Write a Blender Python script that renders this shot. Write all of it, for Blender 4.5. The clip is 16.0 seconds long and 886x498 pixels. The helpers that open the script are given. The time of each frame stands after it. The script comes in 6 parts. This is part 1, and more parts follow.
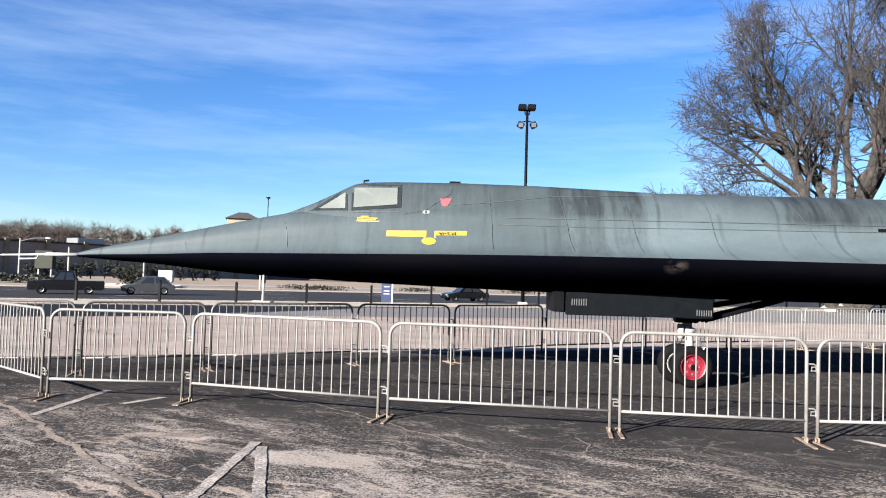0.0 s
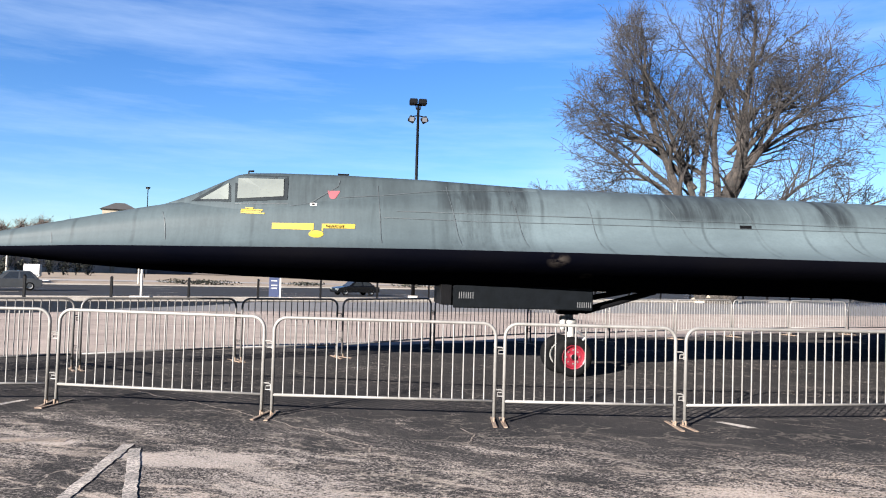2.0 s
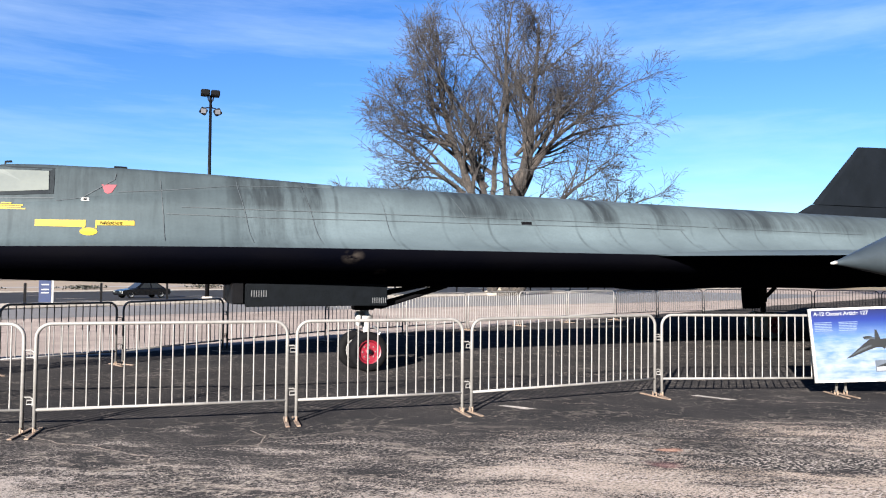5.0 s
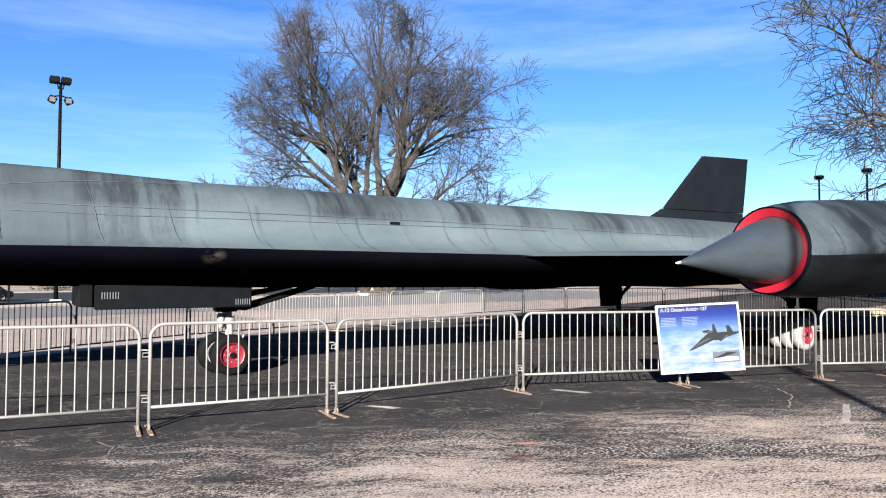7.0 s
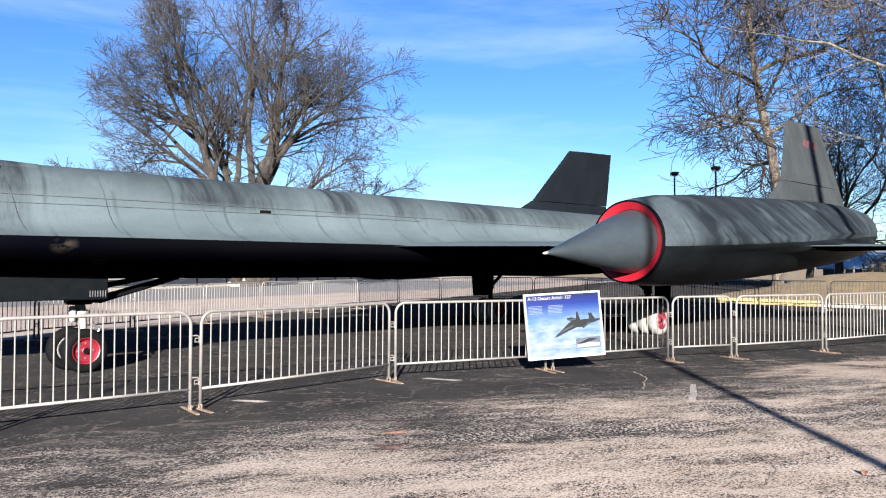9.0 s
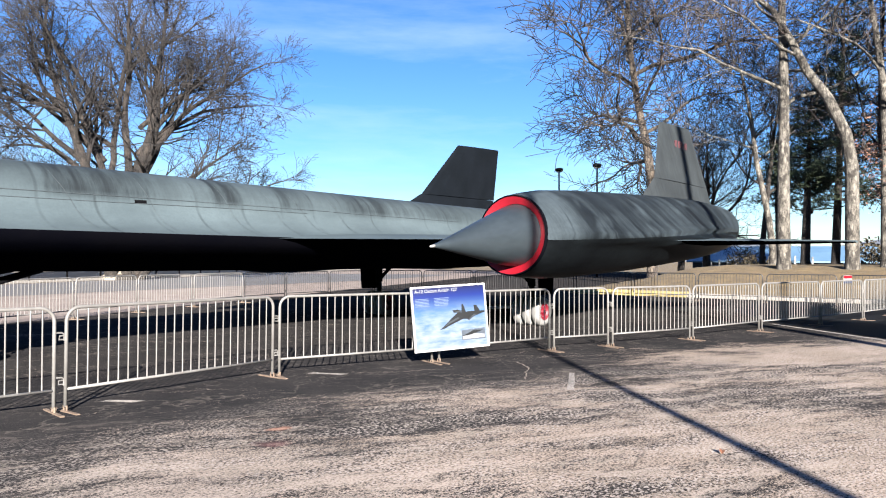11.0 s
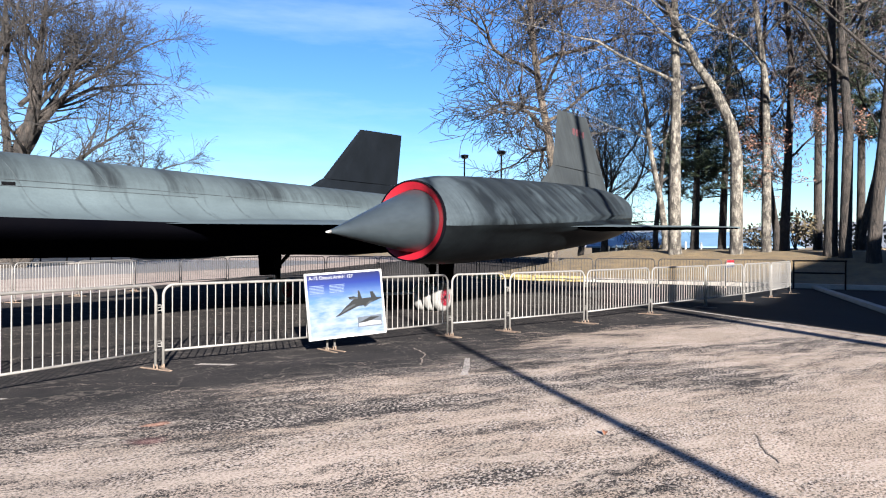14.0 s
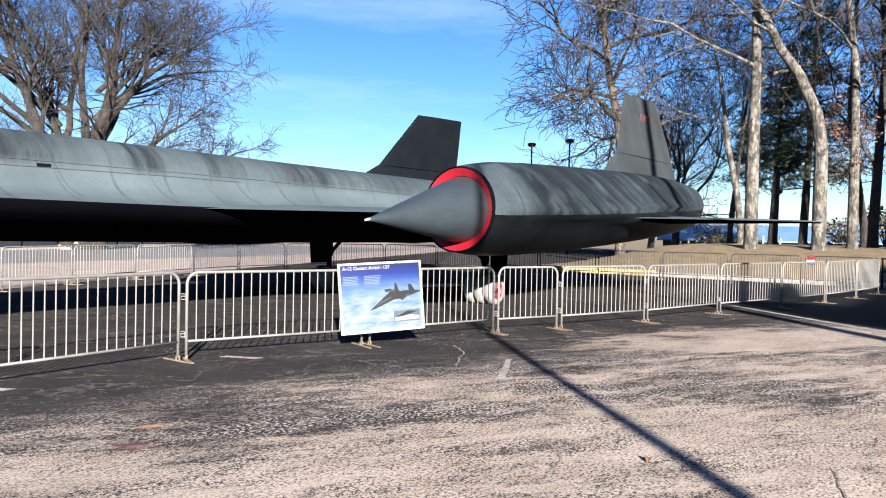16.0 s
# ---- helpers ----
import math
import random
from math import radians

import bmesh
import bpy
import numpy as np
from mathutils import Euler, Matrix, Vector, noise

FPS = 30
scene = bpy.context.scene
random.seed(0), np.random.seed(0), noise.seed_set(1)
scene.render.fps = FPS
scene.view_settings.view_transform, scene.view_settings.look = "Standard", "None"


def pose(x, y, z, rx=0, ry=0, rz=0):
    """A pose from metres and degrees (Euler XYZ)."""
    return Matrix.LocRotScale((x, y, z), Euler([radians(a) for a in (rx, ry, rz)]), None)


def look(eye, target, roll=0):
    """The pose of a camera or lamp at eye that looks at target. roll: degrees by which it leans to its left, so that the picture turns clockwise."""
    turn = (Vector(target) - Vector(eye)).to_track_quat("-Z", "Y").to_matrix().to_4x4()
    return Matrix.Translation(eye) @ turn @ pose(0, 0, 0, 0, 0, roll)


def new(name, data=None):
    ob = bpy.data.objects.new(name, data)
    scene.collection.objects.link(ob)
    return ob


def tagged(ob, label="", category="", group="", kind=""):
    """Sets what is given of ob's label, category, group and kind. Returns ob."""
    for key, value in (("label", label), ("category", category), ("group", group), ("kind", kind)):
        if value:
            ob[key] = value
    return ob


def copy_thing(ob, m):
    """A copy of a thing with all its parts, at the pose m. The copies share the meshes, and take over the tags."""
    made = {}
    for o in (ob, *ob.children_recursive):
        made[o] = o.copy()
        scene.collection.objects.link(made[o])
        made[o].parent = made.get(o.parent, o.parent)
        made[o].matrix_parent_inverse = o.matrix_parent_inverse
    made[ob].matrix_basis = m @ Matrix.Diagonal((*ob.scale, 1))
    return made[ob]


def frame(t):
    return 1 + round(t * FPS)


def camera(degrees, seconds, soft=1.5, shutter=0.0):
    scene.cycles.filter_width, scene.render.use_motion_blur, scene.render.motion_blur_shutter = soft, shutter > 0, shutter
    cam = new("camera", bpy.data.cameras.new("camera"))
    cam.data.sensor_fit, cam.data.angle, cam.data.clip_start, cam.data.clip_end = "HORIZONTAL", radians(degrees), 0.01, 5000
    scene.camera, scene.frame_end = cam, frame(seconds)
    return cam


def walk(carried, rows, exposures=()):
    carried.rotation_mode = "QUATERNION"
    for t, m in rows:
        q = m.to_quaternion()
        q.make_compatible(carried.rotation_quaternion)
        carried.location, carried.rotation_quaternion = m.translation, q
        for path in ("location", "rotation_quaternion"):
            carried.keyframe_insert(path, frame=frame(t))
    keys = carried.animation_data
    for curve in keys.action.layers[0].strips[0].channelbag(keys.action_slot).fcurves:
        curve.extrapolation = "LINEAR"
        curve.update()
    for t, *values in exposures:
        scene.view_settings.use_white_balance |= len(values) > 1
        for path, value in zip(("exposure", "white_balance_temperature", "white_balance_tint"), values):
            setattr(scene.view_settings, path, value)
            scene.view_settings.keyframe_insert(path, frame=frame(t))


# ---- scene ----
cam = camera(63.04, 16.0, soft=1.1)
# seconds, eye x y z, yaw to the left, pitch up, lean
PATH = [
    (0, -0.000, -0.000, 1.611, 2.82, 2.23, 1.68),
    (0.5, 0.014, -0.011, 1.608, 1.32, 2.17, 1.76),
    (1, 0.020, -0.014, 1.608, -0.74, 2.09, 1.83),
    (1.5, 0.031, 0.009, 1.609, -3.26, 2.03, 1.79),
    (2, 0.043, 0.021, 1.604, -5.81, 2.00, 1.62),
    (2.5, 0.066, 0.015, 1.603, -8.36, 2.01, 1.37),
    (3, 0.084, 0.008, 1.601, -10.94, 2.03, 1.13),
    (3.5, 0.107, -0.009, 1.597, -13.52, 2.07, 0.89),
    (4, 0.120, -0.014, 1.595, -16.15, 2.04, 0.66),
    (6.5, 0.210, -0.031, 1.589, -29.04, 2.18, 0.29),
    (7, 0.232, -0.050, 1.589, -31.43, 2.13, 0.22),
    (7.5, 0.249, -0.060, 1.593, -33.86, 1.95, 0.12),
    (8, 0.255, -0.062, 1.587, -36.34, 1.76, 0.09),
    (8.5, 0.278, -0.059, 1.582, -38.83, 1.57, 0.08),
    (9, 0.295, -0.061, 1.589, -41.18, 1.37, 0.15),
    (9.5, 0.316, -0.064, 1.585, -43.39, 1.23, 0.13),
    (10, 0.325, -0.068, 1.592, -45.52, 1.05, 0.19),
    (12.5, 0.392, -0.131, 1.589, -55.49, 0.50, -0.02),
    (13, 0.411, -0.138, 1.593, -56.80, 0.24, -0.08),
    (13.5, 0.453, -0.142, 1.589, -57.38, -0.04, -0.07),
    (14, 0.554, -0.145, 1.589, -57.14, -0.27, 0.11),
    (14.5, 0.709, -0.180, 1.614, -56.15, -0.48, 0.40),
    (15, 0.884, -0.161, 1.612, -54.80, -0.68, 0.64),
    (15.5, 1.138, -0.093, 1.619, -53.27, -0.89, 0.85),
    (16, 1.396, -0.018, 1.615, -51.74, -1.21, 1.12),
]


def aim(x, y, z, yaw, pitch, lean):
    a, b = radians(yaw), radians(pitch)
    return look((x, y, z), (x - math.sin(a) * math.cos(b), y + math.cos(a) * math.cos(b), z + math.sin(b)), lean)


walk(cam, [(t, aim(*row)) for t, *row in PATH])

# ---- light ----
SUN_AZ, SUN_EL = radians(47.2), radians(17.8)  # shadows fall towards this heading
world = bpy.data.worlds.new("sky")
scene.world = world
world.use_nodes = True
wn, wl = world.node_tree.nodes, world.node_tree.links
wn.clear()
w_out = wn.new("ShaderNodeOutputWorld")
w_bg = wn.new("ShaderNodeBackground")
w_bg.inputs["Strength"].default_value = 0.052
w_sky = wn.new("ShaderNodeTexSky")
w_sky.sky_type = "NISHITA"
w_sky.sun_disc = False
w_sky.sun_elevation = SUN_EL
w_sky.sun_rotation = math.atan2(-math.cos(SUN_AZ), -math.sin(SUN_AZ))
w_sky.air_density, w_sky.dust_density, w_sky.ozone_density = 1.0, 0.0, 5.0
# thin high cloud, stretched along the wind
w_co = wn.new("ShaderNodeTexCoord")
w_map = wn.new("ShaderNodeMapping")
w_map.inputs["Scale"].default_value = (0.9, 1.6, 8.0)
w_map.inputs["Rotation"].default_value = (0.15, 0.1, 0.4)
w_noise = wn.new("ShaderNodeTexNoise")
w_noise.inputs["Scale"].default_value = 1.6
w_noise.inputs["Detail"].default_value = 7
w_noise.inputs["Roughness"].default_value = 0.62
w_ramp = wn.new("ShaderNodeValToRGB")
w_ramp.color_ramp.elements[0].position, w_ramp.color_ramp.elements[1].position = 0.46, 0.85
w_ramp.color_ramp.elements[1].color = (0.34, 0.34, 0.34, 1)
w_mix = wn.new("ShaderNodeMixRGB")
w_mix.inputs["Color2"].default_value = (3.7, 4.4, 5.2, 1)
wl.new(w_co.outputs["Generated"], w_map.inputs["Vector"])
wl.new(w_map.outputs["Vector"], w_noise.inputs["Vector"])
wl.new(w_noise.outputs["Fac"], w_ramp.inputs["Fac"])
wl.new(w_ramp.outputs["Color"], w_mix.inputs["Fac"])
w_hue = wn.new("ShaderNodeHueSaturation")
w_hue.inputs["Hue"].default_value = 0.512
w_hue.inputs["Saturation"].default_value, w_hue.inputs["Value"].default_value = 1.15, 0.65
wl.new(w_sky.outputs["Color"], w_hue.inputs["Color"])
wl.new(w_hue.outputs["Color"], w_mix.inputs["Color1"])
wl.new(w_mix.outputs["Color"], w_bg.inputs["Color"])
wl.new(w_bg.outputs["Background"], w_out.inputs["Surface"])

sun_data = bpy.data.lights.new("sun", "SUN")
sun_data.energy, sun_data.angle, sun_data.color = 5.0, radians(0.53), (1.0, 0.945, 0.89)
sun = new("sun", sun_data)
sun_dir = Vector((math.cos(SUN_AZ) * math.cos(SUN_EL), math.sin(SUN_AZ) * math.cos(SUN_EL), -math.sin(SUN_EL)))
sun.matrix_world = look(-80 * sun_dir, (0, 0, 0))
scene.view_settings.exposure = 2.6

# ---- materials ----


def node_mat(name):
    m = bpy.data.materials.new(name)
    m.use_nodes = True
    n = m.node_tree.nodes
    return m, n, m.node_tree.links, n["Principled BSDF"]


def noise_fac(n, l, scale, lo, hi, detail=6, stretch=(1, 1, 1), rough=0.6, coords=None):
    """A noise between two thresholds, 0 to 1."""
    co = coords or n.new("ShaderNodeTexCoord").outputs["Object"]
    mp = n.new("ShaderNodeMapping")
    mp.inputs["Scale"].default_value = stretch
    nz = n.new("ShaderNodeTexNoise")
    nz.inputs["Scale"].default_value, nz.inputs["Detail"].default_value, nz.inputs["Roughness"].default_value = scale, detail, rough
    rm = n.new("ShaderNodeMapRange")
    rm.inputs["From Min"].default_value, rm.inputs["From Max"].default_value = lo, hi
    l.new(co, mp.inputs["Vector"])
    l.new(mp.outputs["Vector"], nz.inputs["Vector"])
    l.new(nz.outputs["Fac"], rm.inputs["Value"])
    return rm.outputs["Result"]


def blend(n, l, fac, a, b):
    """Mix of two colours (sockets or tuples)."""
    mx = n.new("ShaderNodeMixRGB")
    for key, v in (("Fac", fac), ("Color1", a), ("Color2", b)):
        if isinstance(v, (int, float)):
            mx.inputs[key].default_value = v
        elif isinstance(v, tuple):
            mx.inputs[key].default_value = (*v, 1)
        else:
            l.new(v, mx.inputs[key])
    return mx.outputs["Color"]


def times(n, l, a, b):
    m = n.new("ShaderNodeMath")
    m.operation, m.use_clamp = "MULTIPLY", True
    for i, v in enumerate((a, b)):
        if isinstance(v, (int, float)):
            m.inputs[i].default_value = v
        else:
            l.new(v, m.inputs[i])
    return m.outputs["Value"]


def add_bump(n, l, p, height, strength, dist=0.01):
    b = n.new("ShaderNodeBump")
    b.inputs["Strength"].default_value, b.inputs["Distance"].default_value = strength, dist
    l.new(height, b.inputs["Height"])
    l.new(b.outputs["Normal"], p.inputs["Normal"])


def plain(name, a, b=None, scale=8.0, rough=0.6, metal=0.0, bump=0.15, vary=0.0, stretch=(1, 1, 1), dist=0.01):
    """A weathered surface: two tones at two scales, with grain."""
    m, n, l, p = node_mat(name)
    b = b or tuple(c * 0.7 for c in a)
    f1 = noise_fac(n, l, scale, 0.35, 0.7, stretch=stretch)
    f2 = noise_fac(n, l, scale * 9, 0.3, 0.75, 3, stretch)
    col = blend(n, l, times(n, l, f2, 0.35), blend(n, l, f1, a, b), tuple(c * 0.6 for c in b))
    if vary:
        info = n.new("ShaderNodeObjectInfo")
        col = blend(n, l, times(n, l, info.outputs["Random"], vary), col, tuple(c * 0.45 for c in b))
    l.new(col, p.inputs["Base Color"])
    p.inputs["Roughness"].default_value, p.inputs["Metallic"].default_value = rough, metal
    if bump:
        add_bump(n, l, p, f2, bump, dist)
    return m


def fill_ramp(node, stops):
    """Sets the stops of a colour ramp: (place, colour), in order."""
    els = node.color_ramp.elements
    els[0].position, els[0].color = stops[0][0], (*stops[0][1], 1)
    els[-1].position, els[-1].color = stops[-1][0], (*stops[-1][1], 1)
    for pos, c in stops[1:-1]:
        els.new(pos).color = (*c, 1)


def matt(*args, **more):
    m = plain(*args, **more)
    m.node_tree.nodes["Principled BSDF"].inputs["Specular IOR Level"].default_value = 0.06
    return m


def plus_vec(n, l, co, k):
    """The same coordinates, moved along, for a pattern of its own."""
    a = n.new("ShaderNodeVectorMath")
    a.inputs[1].default_value = (k, k * 1.7, 0)
    l.new(co, a.inputs[0])
    return a.outputs["Vector"]


def asphalt_mat():
    """Old parking lot: dark sealer worn through to pale stone in speckled drifts, with grit veins and stains."""
    m, n, l, p = node_mat("worn_asphalt")
    co = n.new("ShaderNodeTexCoord").outputs["Object"]
    sep = n.new("ShaderNodeSeparateXYZ")
    l.new(co, sep.inputs["Vector"])

    def ramp(sock, lo, hi):
        r = n.new("ShaderNodeMapRange")
        r.inputs["From Min"].default_value, r.inputs["From Max"].default_value = lo, hi
        l.new(sock, r.inputs["Value"])
        return r.outputs["Result"]

    def calc(kind, a, b=0.0):
        s = n.new("ShaderNodeMath")
        s.operation = kind
        for i, v in enumerate((a, b)):
            if isinstance(v, (int, float)):
                s.inputs[i].default_value = v
            else:
                l.new(v, s.inputs[i])
        return s.outputs["Value"]

    def plus(*terms):
        total = terms[0]
        for v in terms[1:]:
            total = calc("ADD", total, v)
        return total

    def lin(kx, ky, k):
        a = n.new("ShaderNodeVectorMath")
        a.operation = "DOT_PRODUCT"
        a.inputs[1].default_value = (kx, ky, 0)
        l.new(co, a.inputs[0])
        return calc("ADD", a.outputs["Value"], k)

    # coordinates with a slow wander, for uneven outlines
    wander = n.new("ShaderNodeTexNoise")
    wander.inputs["Scale"].default_value, wander.inputs["Detail"].default_value = 1.1, 7
    shift = n.new("ShaderNodeMixRGB")
    shift.blend_type = "ADD"
    shift.inputs["Fac"].default_value = 0.7
    l.new(co, wander.inputs["Vector"])
    l.new(co, shift.inputs["Color1"])
    l.new(wander.outputs["Color"], shift.inputs["Color2"])
    bent = shift.outputs["Color"]

    def patch(x, y, rx, ry, turn):
        """A soft uneven oval on the lot, 1 in its middle."""
        mp = n.new("ShaderNodeMapping")
        mp.vector_type = "TEXTURE"
        mp.inputs["Location"].default_value = (x + 0.35, y + 0.35, 0.0)
        mp.inputs["Rotation"].default_value = (0, 0, radians(turn))
        mp.inputs["Scale"].default_value = (rx, ry, 100.0)
        ln = n.new("ShaderNodeVectorMath")
        ln.operation = "LENGTH"
        l.new(bent, mp.inputs["Vector"])
        l.new(mp.outputs["Vector"], ln.inputs[0])
        return ramp(ln.outputs["Value"], 1.15, 0.45)

    def vein(scale, width, k):
        """Thin wandering lines."""
        nz = n.new("ShaderNodeTexNoise")
        nz.inputs["Scale"].default_value, nz.inputs["Detail"].default_value, nz.inputs["Roughness"].default_value = scale, 5, 0.5
        l.new(plus_vec(n, l, co, k), nz.inputs["Vector"])
        return ramp(calc("ABSOLUTE", calc("SUBTRACT", nz.outputs["Fac"], 0.5)), width, width * 0.3)

    near = ramp(lin(-0.24, -0.97, 8.0), -0.1, 3.2)     # 0 at the fence, 1 well on the viewer's side
    east = ramp(sep.outputs["X"], -2.0, 7.0)
    back = ramp(lin(-0.42, 0.91, -14.5), -0.3, 0.6)    # past the back row of barriers
    wear = plus(times(n, l, near, 0.275), times(n, l, times(n, l, near, east), 0.185))
    wear = plus(wear, times(n, l, patch(13.3, 3.9, 3.4, 1.5, -30), 0.34), times(n, l, patch(-1.45, 6.3, 0.75, 0.32, 0), 0.26), times(n, l, patch(-2.95, 6.95, 0.5, 0.16, 0), 0.42),
                times(n, l, patch(7.2, 5.0, 2.6, 0.5, -38), 0.16), times(n, l, patch(3.3, 4.9, 1.3, 0.5, -10), 0.12))
    dull = plus(times(n, l, patch(9.6, 2.1, 2.6, 1.0, -50), 0.24), times(n, l, patch(13.0, 1.6, 3.0, 1.1, -40), 0.2), times(n, l, patch(5.9, 4.5, 2.2, 0.42, -40), 0.26), times(n, l, patch(0.3, 5.3, 1.2, 0.5, 0), 0.10))
    wear = calc("SUBTRACT", wear, dull)
    drift = noise_fac(n, l, 0.62, 0.32, 0.68, 6, (0.8, 1.25, 1), 0.55, bent)
    slant = n.new("ShaderNodeMapping")
    slant.inputs["Rotation"].default_value = (0, 0, radians(28))
    l.new(bent, slant.inputs["Vector"])
    middle = noise_fac(n, l, 1.9, 0.36, 0.64, 8, (0.45, 1.9, 1), 0.70, slant.outputs["Vector"])
    speck = noise_fac(n, l, 58.0, 0.34, 0.66, 2, (0.9, 1.1, 1), 0.55, co)
    coarse = noise_fac(n, l, 19.0, 0.34, 0.66, 3, (0.85, 1.2, 1), 0.6, co)
    v = plus(times(n, l, speck, 0.32), times(n, l, coarse, 0.17), times(n, l, middle, 0.40), times(n, l, drift, 0.16), wear)
    mask = ramp(v, 0.78, 0.89)
    # sealer: near black with a few bare stones
    dark = blend(n, l, noise_fac(n, l, 0.9, 0.35, 0.7, 5, coords=co), (0.0224, 0.0217, 0.0225), (0.0378, 0.0353, 0.0344))
    dark = blend(n, l, times(n, l, noise_fac(n, l, 85.0, 0.4, 0.65, 2, coords=co), 0.45), dark, (0.0103, 0.0103, 0.0108))
    stone = times(n, l, noise_fac(n, l, 75.0, 0.56, 0.66, 2, coords=co), noise_fac(n, l, 2.1, 0.35, 0.6, 5, coords=co))
    dark = blend(n, l, times(n, l, stone, plus(times(n, l, near, 0.5), 0.25)), dark, (0.1376, 0.1204, 0.1066))
    # bare aggregate: sand coloured with dark gaps
    pale = blend(n, l, noise_fac(n, l, 1.1, 0.32, 0.68, 6, coords=bent), (0.344, 0.2795, 0.2305), (0.2365, 0.1909, 0.1548))
    pale = blend(n, l, times(n, l, noise_fac(n, l, 5.0, 0.45, 0.7, 5, coords=co), 0.4), pale, (0.1445, 0.1101, 0.086))
    pale = blend(n, l, times(n, l, noise_fac(n, l, 44.0, 0.47, 0.60, 2, coords=plus_vec(n, l, co, 5.7)), 0.86), pale, (0.034, 0.030, 0.028))
    pale = blend(n, l, times(n, l, ramp(sep.outputs["X"], 5.0, 0.0), 0.6), pale, (0.2021, 0.1849, 0.172))
    col = blend(n, l, mask, dark, pale)
    chip = times(n, l, noise_fac(n, l, 33.0, 0.53, 0.57, 2, (0.8, 1.2, 1), 0.5, plus_vec(n, l, co, 13.0)), noise_fac(n, l, 1.5, 0.40, 0.58, 7, (0.6, 1.5, 1), 0.68, plus_vec(n, l, slant.outputs["Vector"], 4.0)))
    col = blend(n, l, times(n, l, times(n, l, chip, ramp(near, 0.12, 0.5)), plus(times(n, l, east, 0.5), 0.35)), col, (0.344, 0.301, 0.2709))
    scrape = times(n, l, noise_fac(n, l, 2.4, 0.53, 0.60, 9, (0.4, 1.8, 1), 0.74, slant.outputs["Vector"]), times(n, l, near, noise_fac(n, l, 0.5, 0.36, 0.54, 3, coords=co)))
    col = blend(n, l, times(n, l, times(n, l, scrape, plus(times(n, l, speck, 0.8), 0.35)), 0.9), col, (0.3165, 0.2649, 0.2236))
    grit = plus(times(n, l, vein(0.85, 0.010, 2.0), noise_fac(n, l, 0.6, 0.40, 0.56, 3, coords=co)), times(n, l, vein(1.7, 0.011, 9.0), noise_fac(n, l, 0.55, 0.44, 0.6, 3, coords=plus_vec(n, l, co, 21.0))))
    grit = plus(grit, times(n, l, vein(2.9, 0.013, 31.0), noise_fac(n, l, 0.7, 0.46, 0.6, 3, coords=plus_vec(n, l, co, 41.0))))
    grit = times(n, l, times(n, l, grit, plus(times(n, l, coarse, 0.9), 0.1)), plus(times(n, l, near, 0.7), 0.3))
    col = blend(n, l, times(n, l, grit, 0.85), col, (0.2752, 0.2374, 0.1995))
    # bare concrete-like ground past the barriers
    light = blend(n, l, noise_fac(n, l, 0.7, 0.35, 0.7, 7, coords=co), (0.2451, 0.2047, 0.1806), (0.1763, 0.1462, 0.129))
    light = blend(n, l, times(n, l, noise_fac(n, l, 22.0, 0.55, 0.75, 4, coords=co), 0.45), light, (0.117, 0.1032, 0.0929))
    light = blend(n, l, times(n, l, noise_fac(n, l, 1.3, 0.58, 0.66, 8, (0.5, 1.9, 1), 0.72, co), 0.7), light, (0.0413, 0.0372, 0.0344))
    edge = ramp(plus(back, times(n, l, drift, 0.5)), 0.55, 0.85)
    col = blend(n, l, edge, col, light)
    # old spills and rust
    for x, y, rx, ry, turn, tone in ((4.25, 5.05, 0.17, 0.12, -40, (0.11, 0.050, 0.052)), (4.55, 5.45, 0.10, 0.07, -30, (0.32, 0.16, 0.11))):
        col = blend(n, l, times(n, l, patch(x, y, rx, ry, turn), 0.55), col, tone)
    l.new(col, p.inputs["Base Color"])
    p.inputs["Roughness"].default_value = 0.9
    p.inputs["Specular IOR Level"].default_value = 0.0
    add_bump(n, l, p, plus(speck, times(n, l, mask, 0.5)), 0.3, 0.008)
    return m


